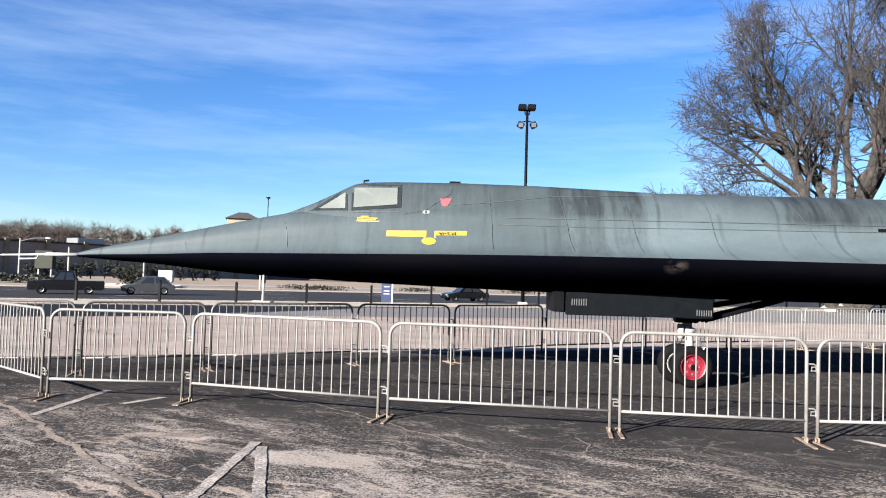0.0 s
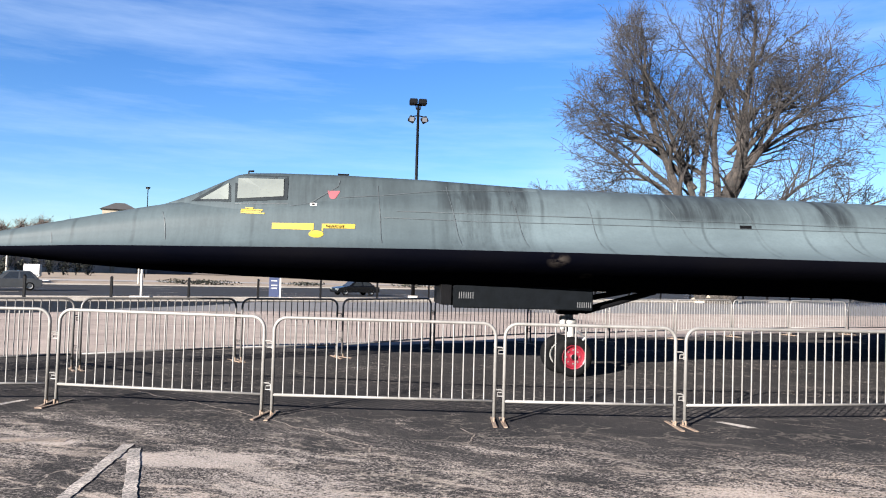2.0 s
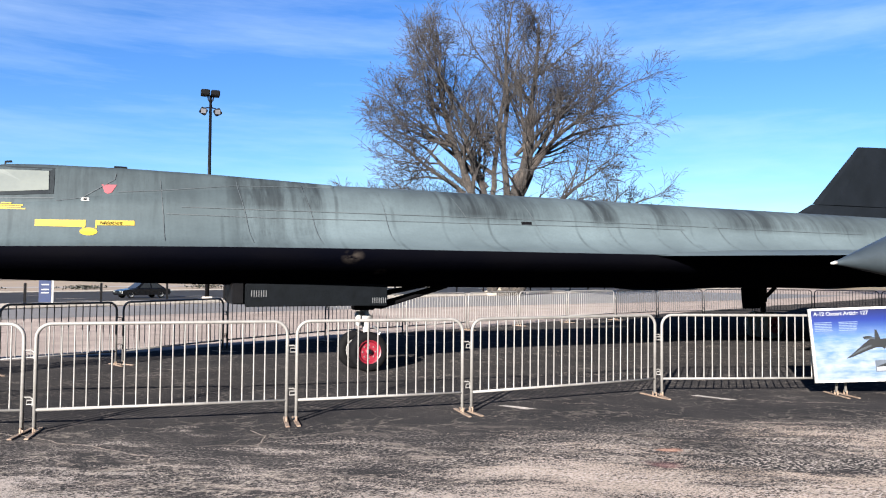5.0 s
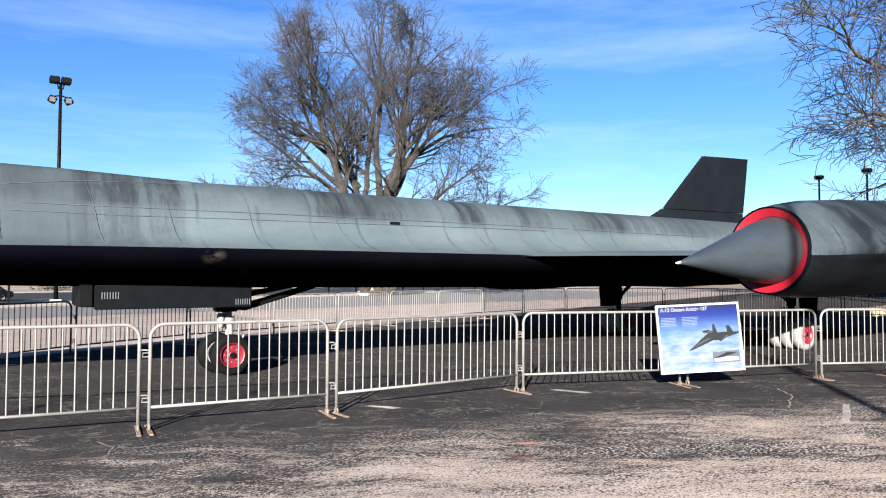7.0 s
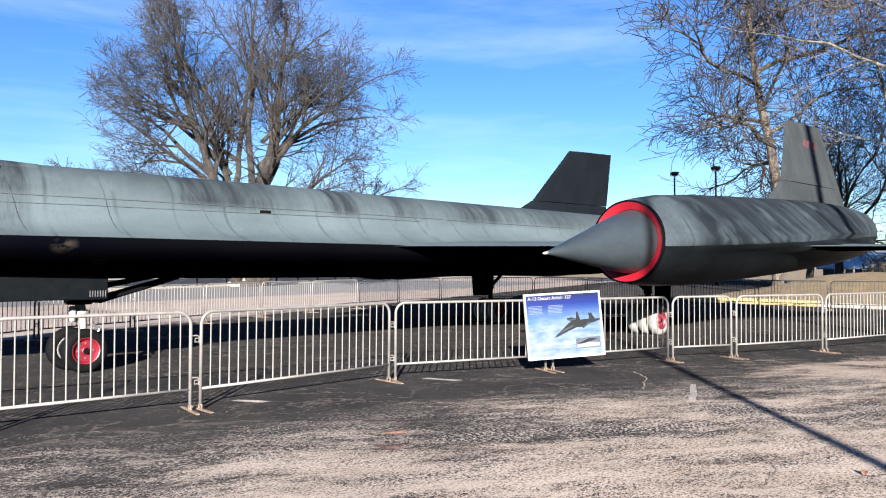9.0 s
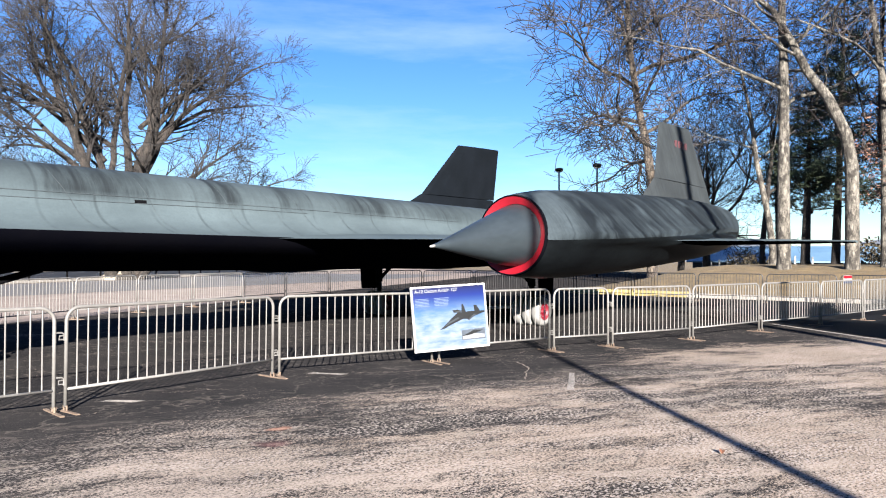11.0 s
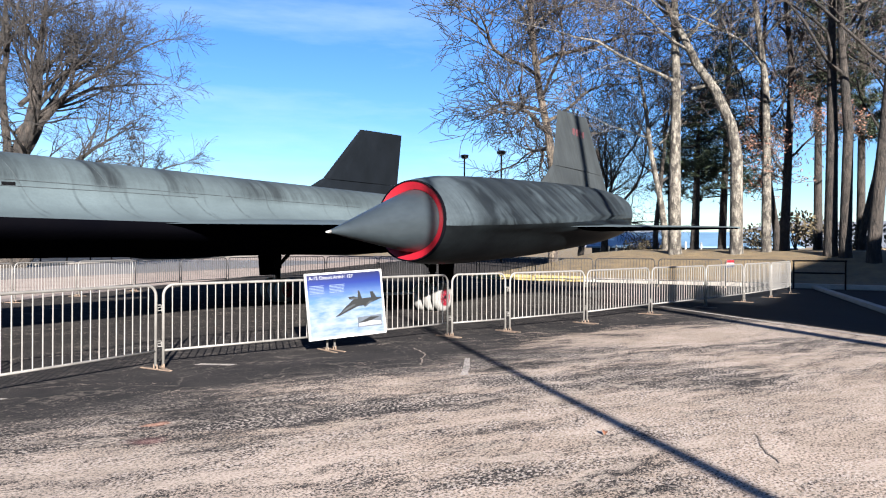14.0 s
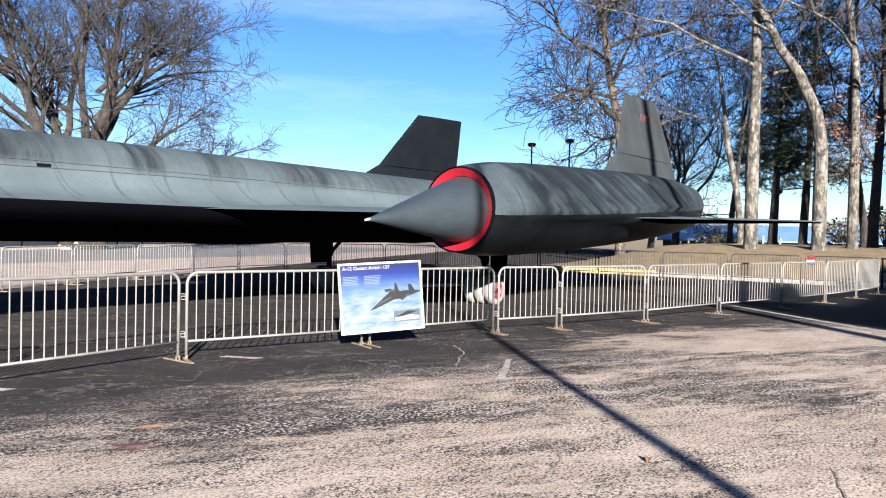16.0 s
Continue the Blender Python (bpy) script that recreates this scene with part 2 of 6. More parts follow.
def jet_mat(name, a, b, stain, amount, zones, broad=3.2, rake=0.0, crest=None, nose=None):
    """Sun-faded dark paint with rain streaks that run down round the body and frames that show through."""
    m, n, l, p = node_mat(name)
    co = n.new("ShaderNodeTexCoord").outputs["Object"]
    base = blend(n, l, noise_fac(n, l, 0.9, 0.3, 0.7, 7, (0.6, 1, 1.4), coords=co), a, b)
    base = blend(n, l, times(n, l, noise_fac(n, l, 26, 0.4, 0.8, 4, coords=co), 0.25), base, tuple(c * 0.6 for c in b))
    if nose:                           # the forward panels have kept more of their paint
        ax, fresh = n.new("ShaderNodeSeparateXYZ"), n.new("ShaderNodeMapRange")
        l.new(co, ax.inputs["Vector"])
        fresh.inputs["From Min"].default_value, fresh.inputs["From Max"].default_value = nose + 0.06, nose
        l.new(ax.outputs["X"], fresh.inputs["Value"])
        base = blend(n, l, times(n, l, fresh.outputs["Result"], 0.42), base, tuple(c * 0.42 for c in b))
    turn = n.new("ShaderNodeMapping")
    turn.inputs["Rotation"].default_value = (0, rake, 0)
    l.new(co, turn.inputs["Vector"])
    raked = turn.outputs["Vector"]
    streak = noise_fac(n, l, broad, 0.43, 0.58, 6, (1.6, 0.16, 0.10), 0.68, raked)
    wash = n.new("ShaderNodeMapRange")
    wash.inputs["To Min"].default_value = 0.58
    l.new(streak, wash.inputs["Value"])
    sx = n.new("ShaderNodeSeparateXYZ")
    l.new(co, sx.inputs["Vector"])
    where = n.new("ShaderNodeMapRange")
    where.inputs["From Max"].default_value = 30.0
    l.new(sx.outputs["X"], where.inputs["Value"])
    cr = n.new("ShaderNodeValToRGB")
    fill_ramp(cr, [(pos / 30.0, (v, v, v)) for pos, v in zones])
    l.new(where.outputs["Result"], cr.inputs["Fac"])
    zone = times(n, l, cr.outputs["Color"], noise_fac(n, l, 1.2, 0.20, 0.42, 3, (1.0, 0.3, 0.9), 0.5, co))
    if crest:                          # aft of this station the rain stains stay on the upper curve
        hi, ahead, top = n.new("ShaderNodeMapRange"), n.new("ShaderNodeMapRange"), n.new("ShaderNodeMath")
        hi.inputs["From Min"].default_value, hi.inputs["From Max"].default_value = 2.46, 2.62
        hi.inputs["To Min"].default_value = 0.10
        ahead.inputs["From Min"].default_value, ahead.inputs["From Max"].default_value = crest + 0.4, crest
        ahead.inputs["To Max"].default_value = 0.5
        top.operation = "MAXIMUM"
        l.new(sx.outputs["Z"], hi.inputs["Value"])
        l.new(sx.outputs["X"], ahead.inputs["Value"])
        l.new(hi.outputs["Result"], top.inputs[0])
        l.new(ahead.outputs["Result"], top.inputs[1])
        zone = times(n, l, zone, top.outputs["Value"])
    fine = noise_fac(n, l, 14, 0.45, 0.7, 4, (1.5, 0.3, 0.2), 0.7, raked)
    fac = times(n, l, times(n, l, wash.outputs["Result"], zone), amount)
    col = blend(n, l, fac, base, stain)
    col = blend(n, l, times(n, l, times(n, l, fine, zone), amount * 0.7), col, stain)
    # blotchy darkening that grows towards the top
    top_tone = n.new("ShaderNodeMapRange")
    top_tone.inputs["From Min"].default_value, top_tone.inputs["From Max"].default_value = 2.45, 2.95
    l.new(sx.outputs["Z"], top_tone.inputs["Value"])
    blot = noise_fac(n, l, 1.1, 0.36, 0.62, 7, (1.2, 0.5, 0.8), 0.65, co)
    col = blend(n, l, times(n, l, times(n, l, top_tone.outputs["Result"], blot), 0.42), col, stain)
    # frames across the body
    wv = n.new("ShaderNodeTexWave")
    wv.wave_type, wv.bands_direction = "BANDS", "X"
    wv.inputs["Scale"].default_value, wv.inputs["Distortion"].default_value = 0.36, 1.6
    l.new(co, wv.inputs["Vector"])
    line = n.new("ShaderNodeMapRange")
    line.inputs["From Min"].default_value, line.inputs["From Max"].default_value = 0.985, 1.0
    l.new(wv.outputs["Fac"], line.inputs["Value"])
    col = blend(n, l, times(n, l, times(n, l, line.outputs["Result"], noise_fac(n, l, 1.3, 0.4, 0.65, 3, coords=co)), 0.5), col, stain)
    l.new(col, p.inputs["Base Color"])
    p.inputs["Roughness"].default_value = 0.58
    p.inputs["Specular IOR Level"].default_value = 0.10
    add_bump(n, l, p, noise_fac(n, l, 2.2, 0.2, 0.8, 3, (1, 0.5, 0.5), coords=co), 0.12, 0.03)
    return m


FUS_STAINS = [(0, 0.30), (3.4, 0.38), (4.2, 0.55), (6.2, 0.40), (7.55, 0.25), (7.68, 0.9), (8.30, 0.85), (8.45, 0.55), (8.62, 0.95), (8.90, 0.9), (9.02, 0.15), (11.0, 0.15), (11.15, 0.95), (12.3, 0.9),
              (12.9, 0.35), (13.8, 0.15), (13.95, 0.95), (14.38, 0.9), (14.5, 0.15), (15.4, 0.2), (15.5, 0.8), (15.75, 0.5), (16.3, 0.15), (17.1, 0.3), (17.25, 0.9), (18.3, 0.85), (18.45, 0.5), (21, 0.5), (22, 0.3)]
NAC_STAINS = [(0, 0.6), (18.6, 0.35), (19.3, 0.9), (21.5, 1.0), (23.0, 0.8), (25.5, 1.0), (28, 0.9), (30, 0.5)]
M_ASPHALT = asphalt_mat()
M_JET = jet_mat("faded_jet_paint", (0.0659, 0.0857, 0.0926), (0.0445, 0.0585, 0.0639), (0.0108, 0.0133, 0.0149), 1.0, FUS_STAINS, crest=9.3, nose=7.66)
M_NAC = jet_mat("streaked_nacelle_paint", (0.0602, 0.0774, 0.0869), (0.0224, 0.0292, 0.0344), (0.0036, 0.0048, 0.006), 0.97, NAC_STAINS, 1.5, 0.35)
M_FIN = jet_mat("faded_fin_paint", (0.0421, 0.0486, 0.0505), (0.0273, 0.0317, 0.0332), (0.0149, 0.0169, 0.0183), 0.6, NAC_STAINS)


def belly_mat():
    """Black underside with its shade put into the colour, faint panels and a few scuffed pale spots."""
    m, n, l, p = node_mat("shaded_belly_paint")
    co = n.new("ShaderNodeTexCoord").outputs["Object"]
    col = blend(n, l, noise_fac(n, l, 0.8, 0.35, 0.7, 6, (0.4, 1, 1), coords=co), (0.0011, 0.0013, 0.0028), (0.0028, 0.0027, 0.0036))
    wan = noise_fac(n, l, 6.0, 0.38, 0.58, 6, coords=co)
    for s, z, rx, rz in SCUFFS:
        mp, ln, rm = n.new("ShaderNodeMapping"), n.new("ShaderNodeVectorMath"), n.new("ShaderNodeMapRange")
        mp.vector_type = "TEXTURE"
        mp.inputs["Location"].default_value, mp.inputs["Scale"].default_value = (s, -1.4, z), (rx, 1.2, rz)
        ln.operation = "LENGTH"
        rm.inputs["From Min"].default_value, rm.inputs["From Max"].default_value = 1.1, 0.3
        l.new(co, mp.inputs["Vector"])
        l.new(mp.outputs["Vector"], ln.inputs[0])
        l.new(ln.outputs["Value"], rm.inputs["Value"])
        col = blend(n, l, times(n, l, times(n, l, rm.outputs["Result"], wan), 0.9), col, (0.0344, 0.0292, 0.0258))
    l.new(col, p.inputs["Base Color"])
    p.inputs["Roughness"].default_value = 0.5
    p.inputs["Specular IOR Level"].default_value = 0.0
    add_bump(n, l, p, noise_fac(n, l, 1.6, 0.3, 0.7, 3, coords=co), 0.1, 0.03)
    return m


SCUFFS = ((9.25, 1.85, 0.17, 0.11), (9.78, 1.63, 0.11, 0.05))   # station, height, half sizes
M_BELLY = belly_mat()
# same nacelle paint, with the lower half's shade put into its colour
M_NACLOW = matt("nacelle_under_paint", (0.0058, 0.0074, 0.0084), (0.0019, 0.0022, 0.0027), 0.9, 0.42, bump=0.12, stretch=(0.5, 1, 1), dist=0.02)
M_DARKGREY = matt("dark_grey_metal", (0.0031, 0.004, 0.0052), (0.0019, 0.0025, 0.0031), 6, 0.55)
M_SPIKE = plain("spike_paint", (0.0213, 0.0282, 0.0327), (0.0129, 0.0178, 0.0213), 1.6, 0.42, bump=0.04, stretch=(0.4, 1, 1))
M_RED = plain("red_cover", (0.1833, 0.0029, 0.0099), (0.1387, 0.0029, 0.0079), 4, 0.45, bump=0.03)
M_REDRIM = plain("red_rim", (0.1337, 0.004, 0.0119), (0.0842, 0.0029, 0.0084), 9, 0.45)
M_TYRE = matt("tyre_rubber", (0.0036, 0.0036, 0.004), (0.0022, 0.0022, 0.0024), 12, 0.8)
M_WHITE = plain("white_paint", (0.2695, 0.2655, 0.2536), (0.2061, 0.1981, 0.1863), 7, 0.5, bump=0.05)
M_YELLOW = plain("yellow_marking", (0.2457, 0.1705, 0.0079), (0.1981, 0.1347, 0.0079), 5, 0.55, bump=0.02)
M_MARKRED = plain("faded_red_marking", (0.2061, 0.0277, 0.0356), (0.1664, 0.0277, 0.0337), 9, 0.6, bump=0.02)
M_BLACK = matt("black_metal", (0.0036, 0.0036, 0.0041), (0.0022, 0.0022, 0.0026), 6, 0.5)
M_SILVER = plain("scuffed_silver", (0.2724, 0.2724, 0.2675), (0.1784, 0.1784, 0.1784), 14, 0.38, metal=0.7)
M_GALV = plain("white_coated_steel", (0.1677, 0.1617, 0.1531), (0.1075, 0.1015, 0.0929), 5, 0.5, bump=0.06, vary=0.3)
M_RUST = plain("rusty_steel", (0.1635, 0.1238, 0.0892), (0.0842, 0.0495, 0.0322), 18, 0.8)


def worn_paint(name, paint, under):
    """Road paint flaked off in speckles down to the asphalt."""
    m, n, l, p = node_mat(name)
    flake = noise_fac(n, l, 46.0, 0.44, 0.56, 3, rough=0.6)
    patchy = noise_fac(n, l, 3.0, 0.36, 0.60, 5)
    col = blend(n, l, times(n, l, flake, 0.75), paint, under)
    col = blend(n, l, times(n, l, patchy, 0.55), col, under)
    l.new(col, p.inputs["Base Color"])
    p.inputs["Roughness"].default_value = 0.85
    return m


def bark_mat(name, light, dark):
    """Furrowed bark with pale lichen blotches."""
    m, n, l, p = node_mat(name)
    blot = noise_fac(n, l, 2.6, 0.44, 0.56, 7, (1, 1, 0.6), 0.75)
    furrow = noise_fac(n, l, 9.0, 0.40, 0.60, 5, (1, 1, 0.3), 0.7)
    col = blend(n, l, blot, dark, light)
    col = blend(n, l, times(n, l, furrow, 0.6), col, tuple(c * 0.4 for c in dark))
    l.new(col, p.inputs["Base Color"])
    p.inputs["Roughness"].default_value = 0.95
    add_bump(n, l, p, furrow, 0.9, 0.05)
    return m


M_BARK = bark_mat("grey_brown_bark", (0.0396, 0.031, 0.0249), (0.0129, 0.0103, 0.0086))
M_BARK2 = bark_mat("pale_mottled_bark", (0.1784, 0.161, 0.1337), (0.0372, 0.0317, 0.0257))
M_BARK3 = bark_mat("tan_grey_bark", (0.117, 0.0929, 0.0688), (0.0413, 0.0316, 0.0255))
# paler copy of the twig colour, with sunlight put into it
M_TWIG2 = plain("sunlit_twig_bark", (0.060, 0.046, 0.039), (0.028, 0.0215, 0.0185), 4, 0.9, bump=0.0)
M_TWIG = plain("twig_bark", (0.0116, 0.009, 0.0082), (0.0065, 0.0052, 0.0047), 4, 0.9, bump=0.0)
M_DRYGRASS = plain("dry_lawn", (0.150, 0.103, 0.046), (0.075, 0.054, 0.028), 1.6, 0.95, bump=0.7, dist=0.06)
M_TAN = plain("tan_winter_turf", (0.1763, 0.1273, 0.0817), (0.1247, 0.0912, 0.0585), 0.12, 0.95, bump=0.4, dist=0.05)
M_ROAD = matt("road_asphalt", (0.0257, 0.0257, 0.0273), (0.0188, 0.0188, 0.0203), 0.4, 0.85, bump=0.2)
M_PAVE = plain("pale_pavement", (0.1981, 0.1784, 0.1635), (0.1536, 0.1387, 0.1288), 0.3, 0.9, bump=0.2)
M_CONC = plain("kerb_concrete", (0.2724, 0.2477, 0.2179), (0.1981, 0.1784, 0.1536), 2.0, 0.9, bump=0.3)
M_YKERB = plain("faded_yellow_kerb", (0.2576, 0.1981, 0.0693), (0.208, 0.1635, 0.0743), 3.0, 0.8, bump=0.2)
M_LINE = worn_paint("worn_white_line", (0.36, 0.315, 0.275), (0.031, 0.0289, 0.0275))


def glass_mat():
    m, n, l, p = node_mat("hazed_glass")
    p.inputs["Base Color"].default_value = (0.50, 0.53, 0.48, 1)
    p.inputs["Roughness"].default_value = 0.25
    f = noise_fac(n, l, 3.0, 0.3, 0.7)
    l.new(blend(n, l, f, (0.0981, 0.1065, 0.0956), (0.0738, 0.0817, 0.0763)), p.inputs["Base Color"])
    return m


M_GLASS = glass_mat()

# ---- mesh helpers ----


def part(name, bm, material, parent=None, label="", smooth=False):
    me = bpy.data.meshes.new(name)
    bmesh.ops.recalc_face_normals(bm, faces=bm.faces[:])
    bm.to_mesh(me)
    bm.free()
    for mt in material if isinstance(material, (list, tuple)) else [material]:
        me.materials.append(mt)
    if smooth:
        me.polygons.foreach_set("use_smooth", [True] * len(me.polygons))
    ob = new(name, me)
    if parent:
        ob.parent = parent
    if label:
        ob["label"] = label
    return ob


def raw(name, verts, faces, material, parent=None, smooth=False):
    me = bpy.data.meshes.new(name)
    me.from_pydata(verts, [], faces)
    me.materials.append(material)
    if smooth:
        me.polygons.foreach_set("use_smooth", [True] * len(me.polygons))
    ob = new(name, me)
    if parent:
        ob.parent = parent
    return ob


def box(bm, x0, x1, y0, y1, z0, z1, bevel=0.0):
    r = bmesh.ops.create_cube(bm, size=1.0, matrix=Matrix.Translation(((x0 + x1) / 2, (y0 + y1) / 2, (z0 + z1) / 2)) @ Matrix.Diagonal((abs(x1 - x0), abs(y1 - y0), abs(z1 - z0), 1)))
    if bevel:
        es = {e for v in r["verts"] for e in v.link_edges}
        bmesh.ops.bevel(bm, geom=list(es), offset=bevel, segments=2, affect="EDGES")
    return bm


def tube(bm, pts, radii, sides=8, caps=True):
    """A round tube along points; radii one number or one for each point."""
    pts = [Vector(q) for q in pts]
    if isinstance(radii, (int, float)):
        radii = [radii] * len(pts)
    rings, side = [], None
    for i, q in enumerate(pts):
        d = (pts[min(i + 1, len(pts) - 1)] - pts[max(i - 1, 0)]).normalized()
        if side is None:
            side = d.orthogonal().normalized()
        side = (side - d * side.dot(d)).normalized()
        up = d.cross(side)
        rings.append([bm.verts.new(q + (side * math.cos(a) + up * math.sin(a)) * radii[i]) for a in (2 * math.pi * k / sides for k in range(sides))])
    for a, b in zip(rings, rings[1:]):
        for k in range(sides):
            bm.faces.new((a[k], a[(k + 1) % sides], b[(k + 1) % sides], b[k]))
    if caps:
        bm.faces.new(rings[0][::-1])
        bm.faces.new(rings[-1])
    return bm


def loft(bm, rings, closed=True, cap=True, mats=None):
    vs = [[bm.verts.new(q) for q in ring] for ring in rings]
    m = len(vs[0])
    for a, b in zip(vs, vs[1:]):
        for k in range(m if closed else m - 1):
            f = bm.faces.new((a[k], a[(k + 1) % m], b[(k + 1) % m], b[k]))
            if mats:
                f.material_index = mats(k)
    if cap:
        bm.faces.new(vs[0][::-1])
        bm.faces.new(vs[-1])
    return bm


def thing(name, m, label, category, group="", kind=""):
    e = new(name)
    e.matrix_world = m
    return tagged(e, label, category, group, kind)


def flat(name, pts, z, material, label, category, kind="structure"):
    bm = bmesh.new()
    bm.faces.new([bm.verts.new((x, y, z)) for x, y in pts])
    return tagged(part(name, bm, material), label, category, kind=kind)

# ---- ground ----


def step(a, b, v):
    k = min(1.0, max(0.0, (v - a) / (b - a)))
    return k * k * (3 - 2 * k)


def ground_height(x, y):
    """A low grassy bank past the tail that falls away behind, and a dip towards the main road."""
    side = step(21.5, 13.5, y)
    bank = 1.4 * step(31.5, 41, x) - 6.0 * step(50, 85, x)
    return -0.03 + bank * side - 0.75 * step(16, 33, 0.882 * y - 0.471 * x) * (1 - side)


def build_ground():
    xs = [-2500, -1200, -600, -300, -150, -80, -40, 0, 20, 28] + [30 + 2 * k for k in range(32)] + [100, 120, 180, 300, 600, 1200, 2500]
    ys = [-2500, -1000, -400, -150, -60, -30] + [-20 + 4 * k for k in range(8)] + [12 + 1.5 * k for k in range(8)] + [24 + 4 * k for k in range(8)] + [70, 100, 160, 300, 700, 1400, 2500]
    vs = [(x, y, ground_height(x, y)) for x in xs for y in ys]
    k = len(ys)
    fs = [(i * k + j, (i + 1) * k + j, (i + 1) * k + j + 1, i * k + j + 1) for i in range(len(xs) - 1) for j in range(k - 1)]
    return tagged(raw("ground", vs, fs, M_DRYGRASS, smooth=True), "straw-coloured dormant lawn that reaches the horizon", "ground", kind="structure")


build_ground()


def uv(u, n):
    """A place by its distance along and across the main road."""
    return (0.882 * u - 0.471 * n, 0.471 * u + 0.882 * n)


# near-black asphalt with cast shade put into its colour
M_SHADE_ASPHALT = matt("fresh_sealer", (0.007, 0.0077, 0.0095), (0.0104, 0.0114, 0.0129), 0.6, 0.8, bump=0.2)
M_LANE = plain("grey_lane_asphalt", (0.086, 0.0791, 0.0757), (0.0585, 0.0544, 0.053), 0.5, 0.9, bump=0.2)
LOT = [uv(-110, 34.5), uv(-110, -90), uv(10, -90), (31.2, -40), (31.2, 13.4), (35, 17.5), (41, 21.5), (52, 25), (80, 33), uv(120, 34.5)]
flat("parking_lot", LOT, 0.0, M_ASPHALT, "old asphalt parking lot with worn dark sealer", "pavement")
# dark sheet that stands in for a band of shade on the lot
flat("sealed_strip", [uv(-110, 24.0), uv(-14, 24.6), uv(2, 26.5), uv(10, 30.5), uv(16, 34.3), uv(-110, 34.3)], 0.005, M_SHADE_ASPHALT, "dark asphalt strip on the lot with shade put into its colour", "pavement")
flat("grey_lane", [uv(3, 27.5), uv(18, 25.5), uv(34, 21.5), uv(52, 16.5), uv(74, 14), uv(74, 33.9), uv(12, 33.9), uv(9, 31.0)], 0.009, M_LANE, "grey weathered asphalt lane of the lot", "pavement")
ROAD_Z = -0.70


def slope(name, pts, material, label, category):
    bm = bmesh.new()
    bm.faces.new([bm.verts.new(q) for q in pts])
    return tagged(part(name, bm, material), label, category, kind="structure")


slope("verge", [(*uv(-300, 34.9), 0.02), (*uv(300, 34.9), 0.02), (*uv(300, 54.5), ROAD_Z + 0.04), (*uv(-300, 54.5), ROAD_Z + 0.04)], M_TAN, "dry tan grass strip sloping to the road", "verge")
flat("road", [uv(-1200, 54.7), uv(1200, 54.7), uv(1200, 88.0), uv(-1200, 88.0)], ROAD_Z + 0.01, M_ROAD, "wide dark asphalt road with several lanes", "road")
flat("far_lawn", [uv(-400, 88.3), uv(400, 88.3), uv(400, 210), uv(-400, 210)], ROAD_Z + 0.04, M_TAN, "tan winter lawn across the road", "lawn")
flat("far_drive", [uv(-400, 104), uv(-60, 97), uv(-24, 104), uv(80, 112), uv(80, 119), uv(-30, 115), uv(-66, 124), uv(-400, 136)], ROAD_Z + 0.08, M_PAVE, "pale paved drive across the road", "pavement")


def kerb(name, a, b, w, h, z, material, label):
    d = (Vector((*b, 0)) - Vector((*a, 0)))
    bm = bmesh.new()
    box(bm, 0, d.length, -w / 2, w / 2, 0, h, 0.02)
    ob = part(name, bm, material)
    ob.matrix_world = Matrix.Translation((*a, z)) @ Matrix.Rotation(math.atan2(d.y, d.x), 4, "Z")
    return tagged(ob, label, "kerb", kind="structure")


kerb("kerb", uv(-200, 34.7), uv(120, 34.7), 0.3, 0.15, 0.0, M_CONC, "weathered concrete kerb along the lot")
kerb("kerb", uv(-300, 54.6), uv(300, 54.6), 0.2, 0.14, ROAD_Z, M_CONC, "concrete kerb of the road")
kerb("kerb", uv(-300, 88.15), uv(300, 88.15), 0.25, 0.16, ROAD_Z, M_CONC, "concrete kerb of the road")
kerb("kerb", (30.9, 11.9), (30.9, 17.5), 0.5, 0.24, 0.0, M_YKERB, "faded yellow concrete kerb beside the lawn")
kerb("kerb", (30.9, -14), (30.9, 11.88), 0.4, 0.18, 0.0, M_CONC, "weathered concrete kerb beside the lawn")


def road_lines():
    for n in (60.0, 65.4, 76.0, 81.5):
        for u in range(-84, 110, 12):
            bm = bmesh.new()
            box(bm, 0, 3.0, -0.09, 0.09, 0, 0.006)
            ob = part("lane_mark", bm, M_LINE)
            ob.matrix_world = Matrix.Translation((*uv(u + (n * 3) % 5, n), ROAD_Z + 0.012)) @ Matrix.Rotation(math.atan2(0.471, 0.882), 4, "Z")
            tagged(ob, "short white painted lane dash on the road", "road marking", "lane dashes", "structure")


road_lines()


def paint_mark(name, pts, label):
    """A painted mark on the lot, with worn ragged edges."""
    rnd = random.Random(len(pts) * 7 + int(pts[0][0] * 10))
    out = []
    for (x0, y0), (x1, y1) in zip(pts, pts[1:] + pts[:1]):
        m = max(2, int(math.hypot(x1 - x0, y1 - y0) / 0.06))
        out += [(x0 + (x1 - x0) * i / m + rnd.uniform(-0.007, 0.007), y0 + (y1 - y0) * i / m + rnd.uniform(-0.007, 0.007)) for i in range(m)]
    return flat(name, out, 0.006, M_LINE, label, "paint mark")


# old direction arrow and stall lines
paint_mark("arrow_mark", [(-2.10, 6.80), (-2.00, 6.80), (-1.93, 5.0), (-1.90, 4.1), (-2.02, 4.1), (-2.02, 5.0)], "worn white painted arrow stroke on the asphalt")
paint_mark("arrow_mark", [(-1.99, 6.62), (-1.90, 6.66), (-1.47, 5.15), (-1.2, 4.2), (-1.32, 4.2), (-1.57, 5.15)], "worn white painted arrow stroke on the asphalt")
paint_mark("stall_line", [(13.4, -1.75), (19.5, 5.35), (19.6, 5.26), (13.5, -1.84)], "worn white painted line across the lot")
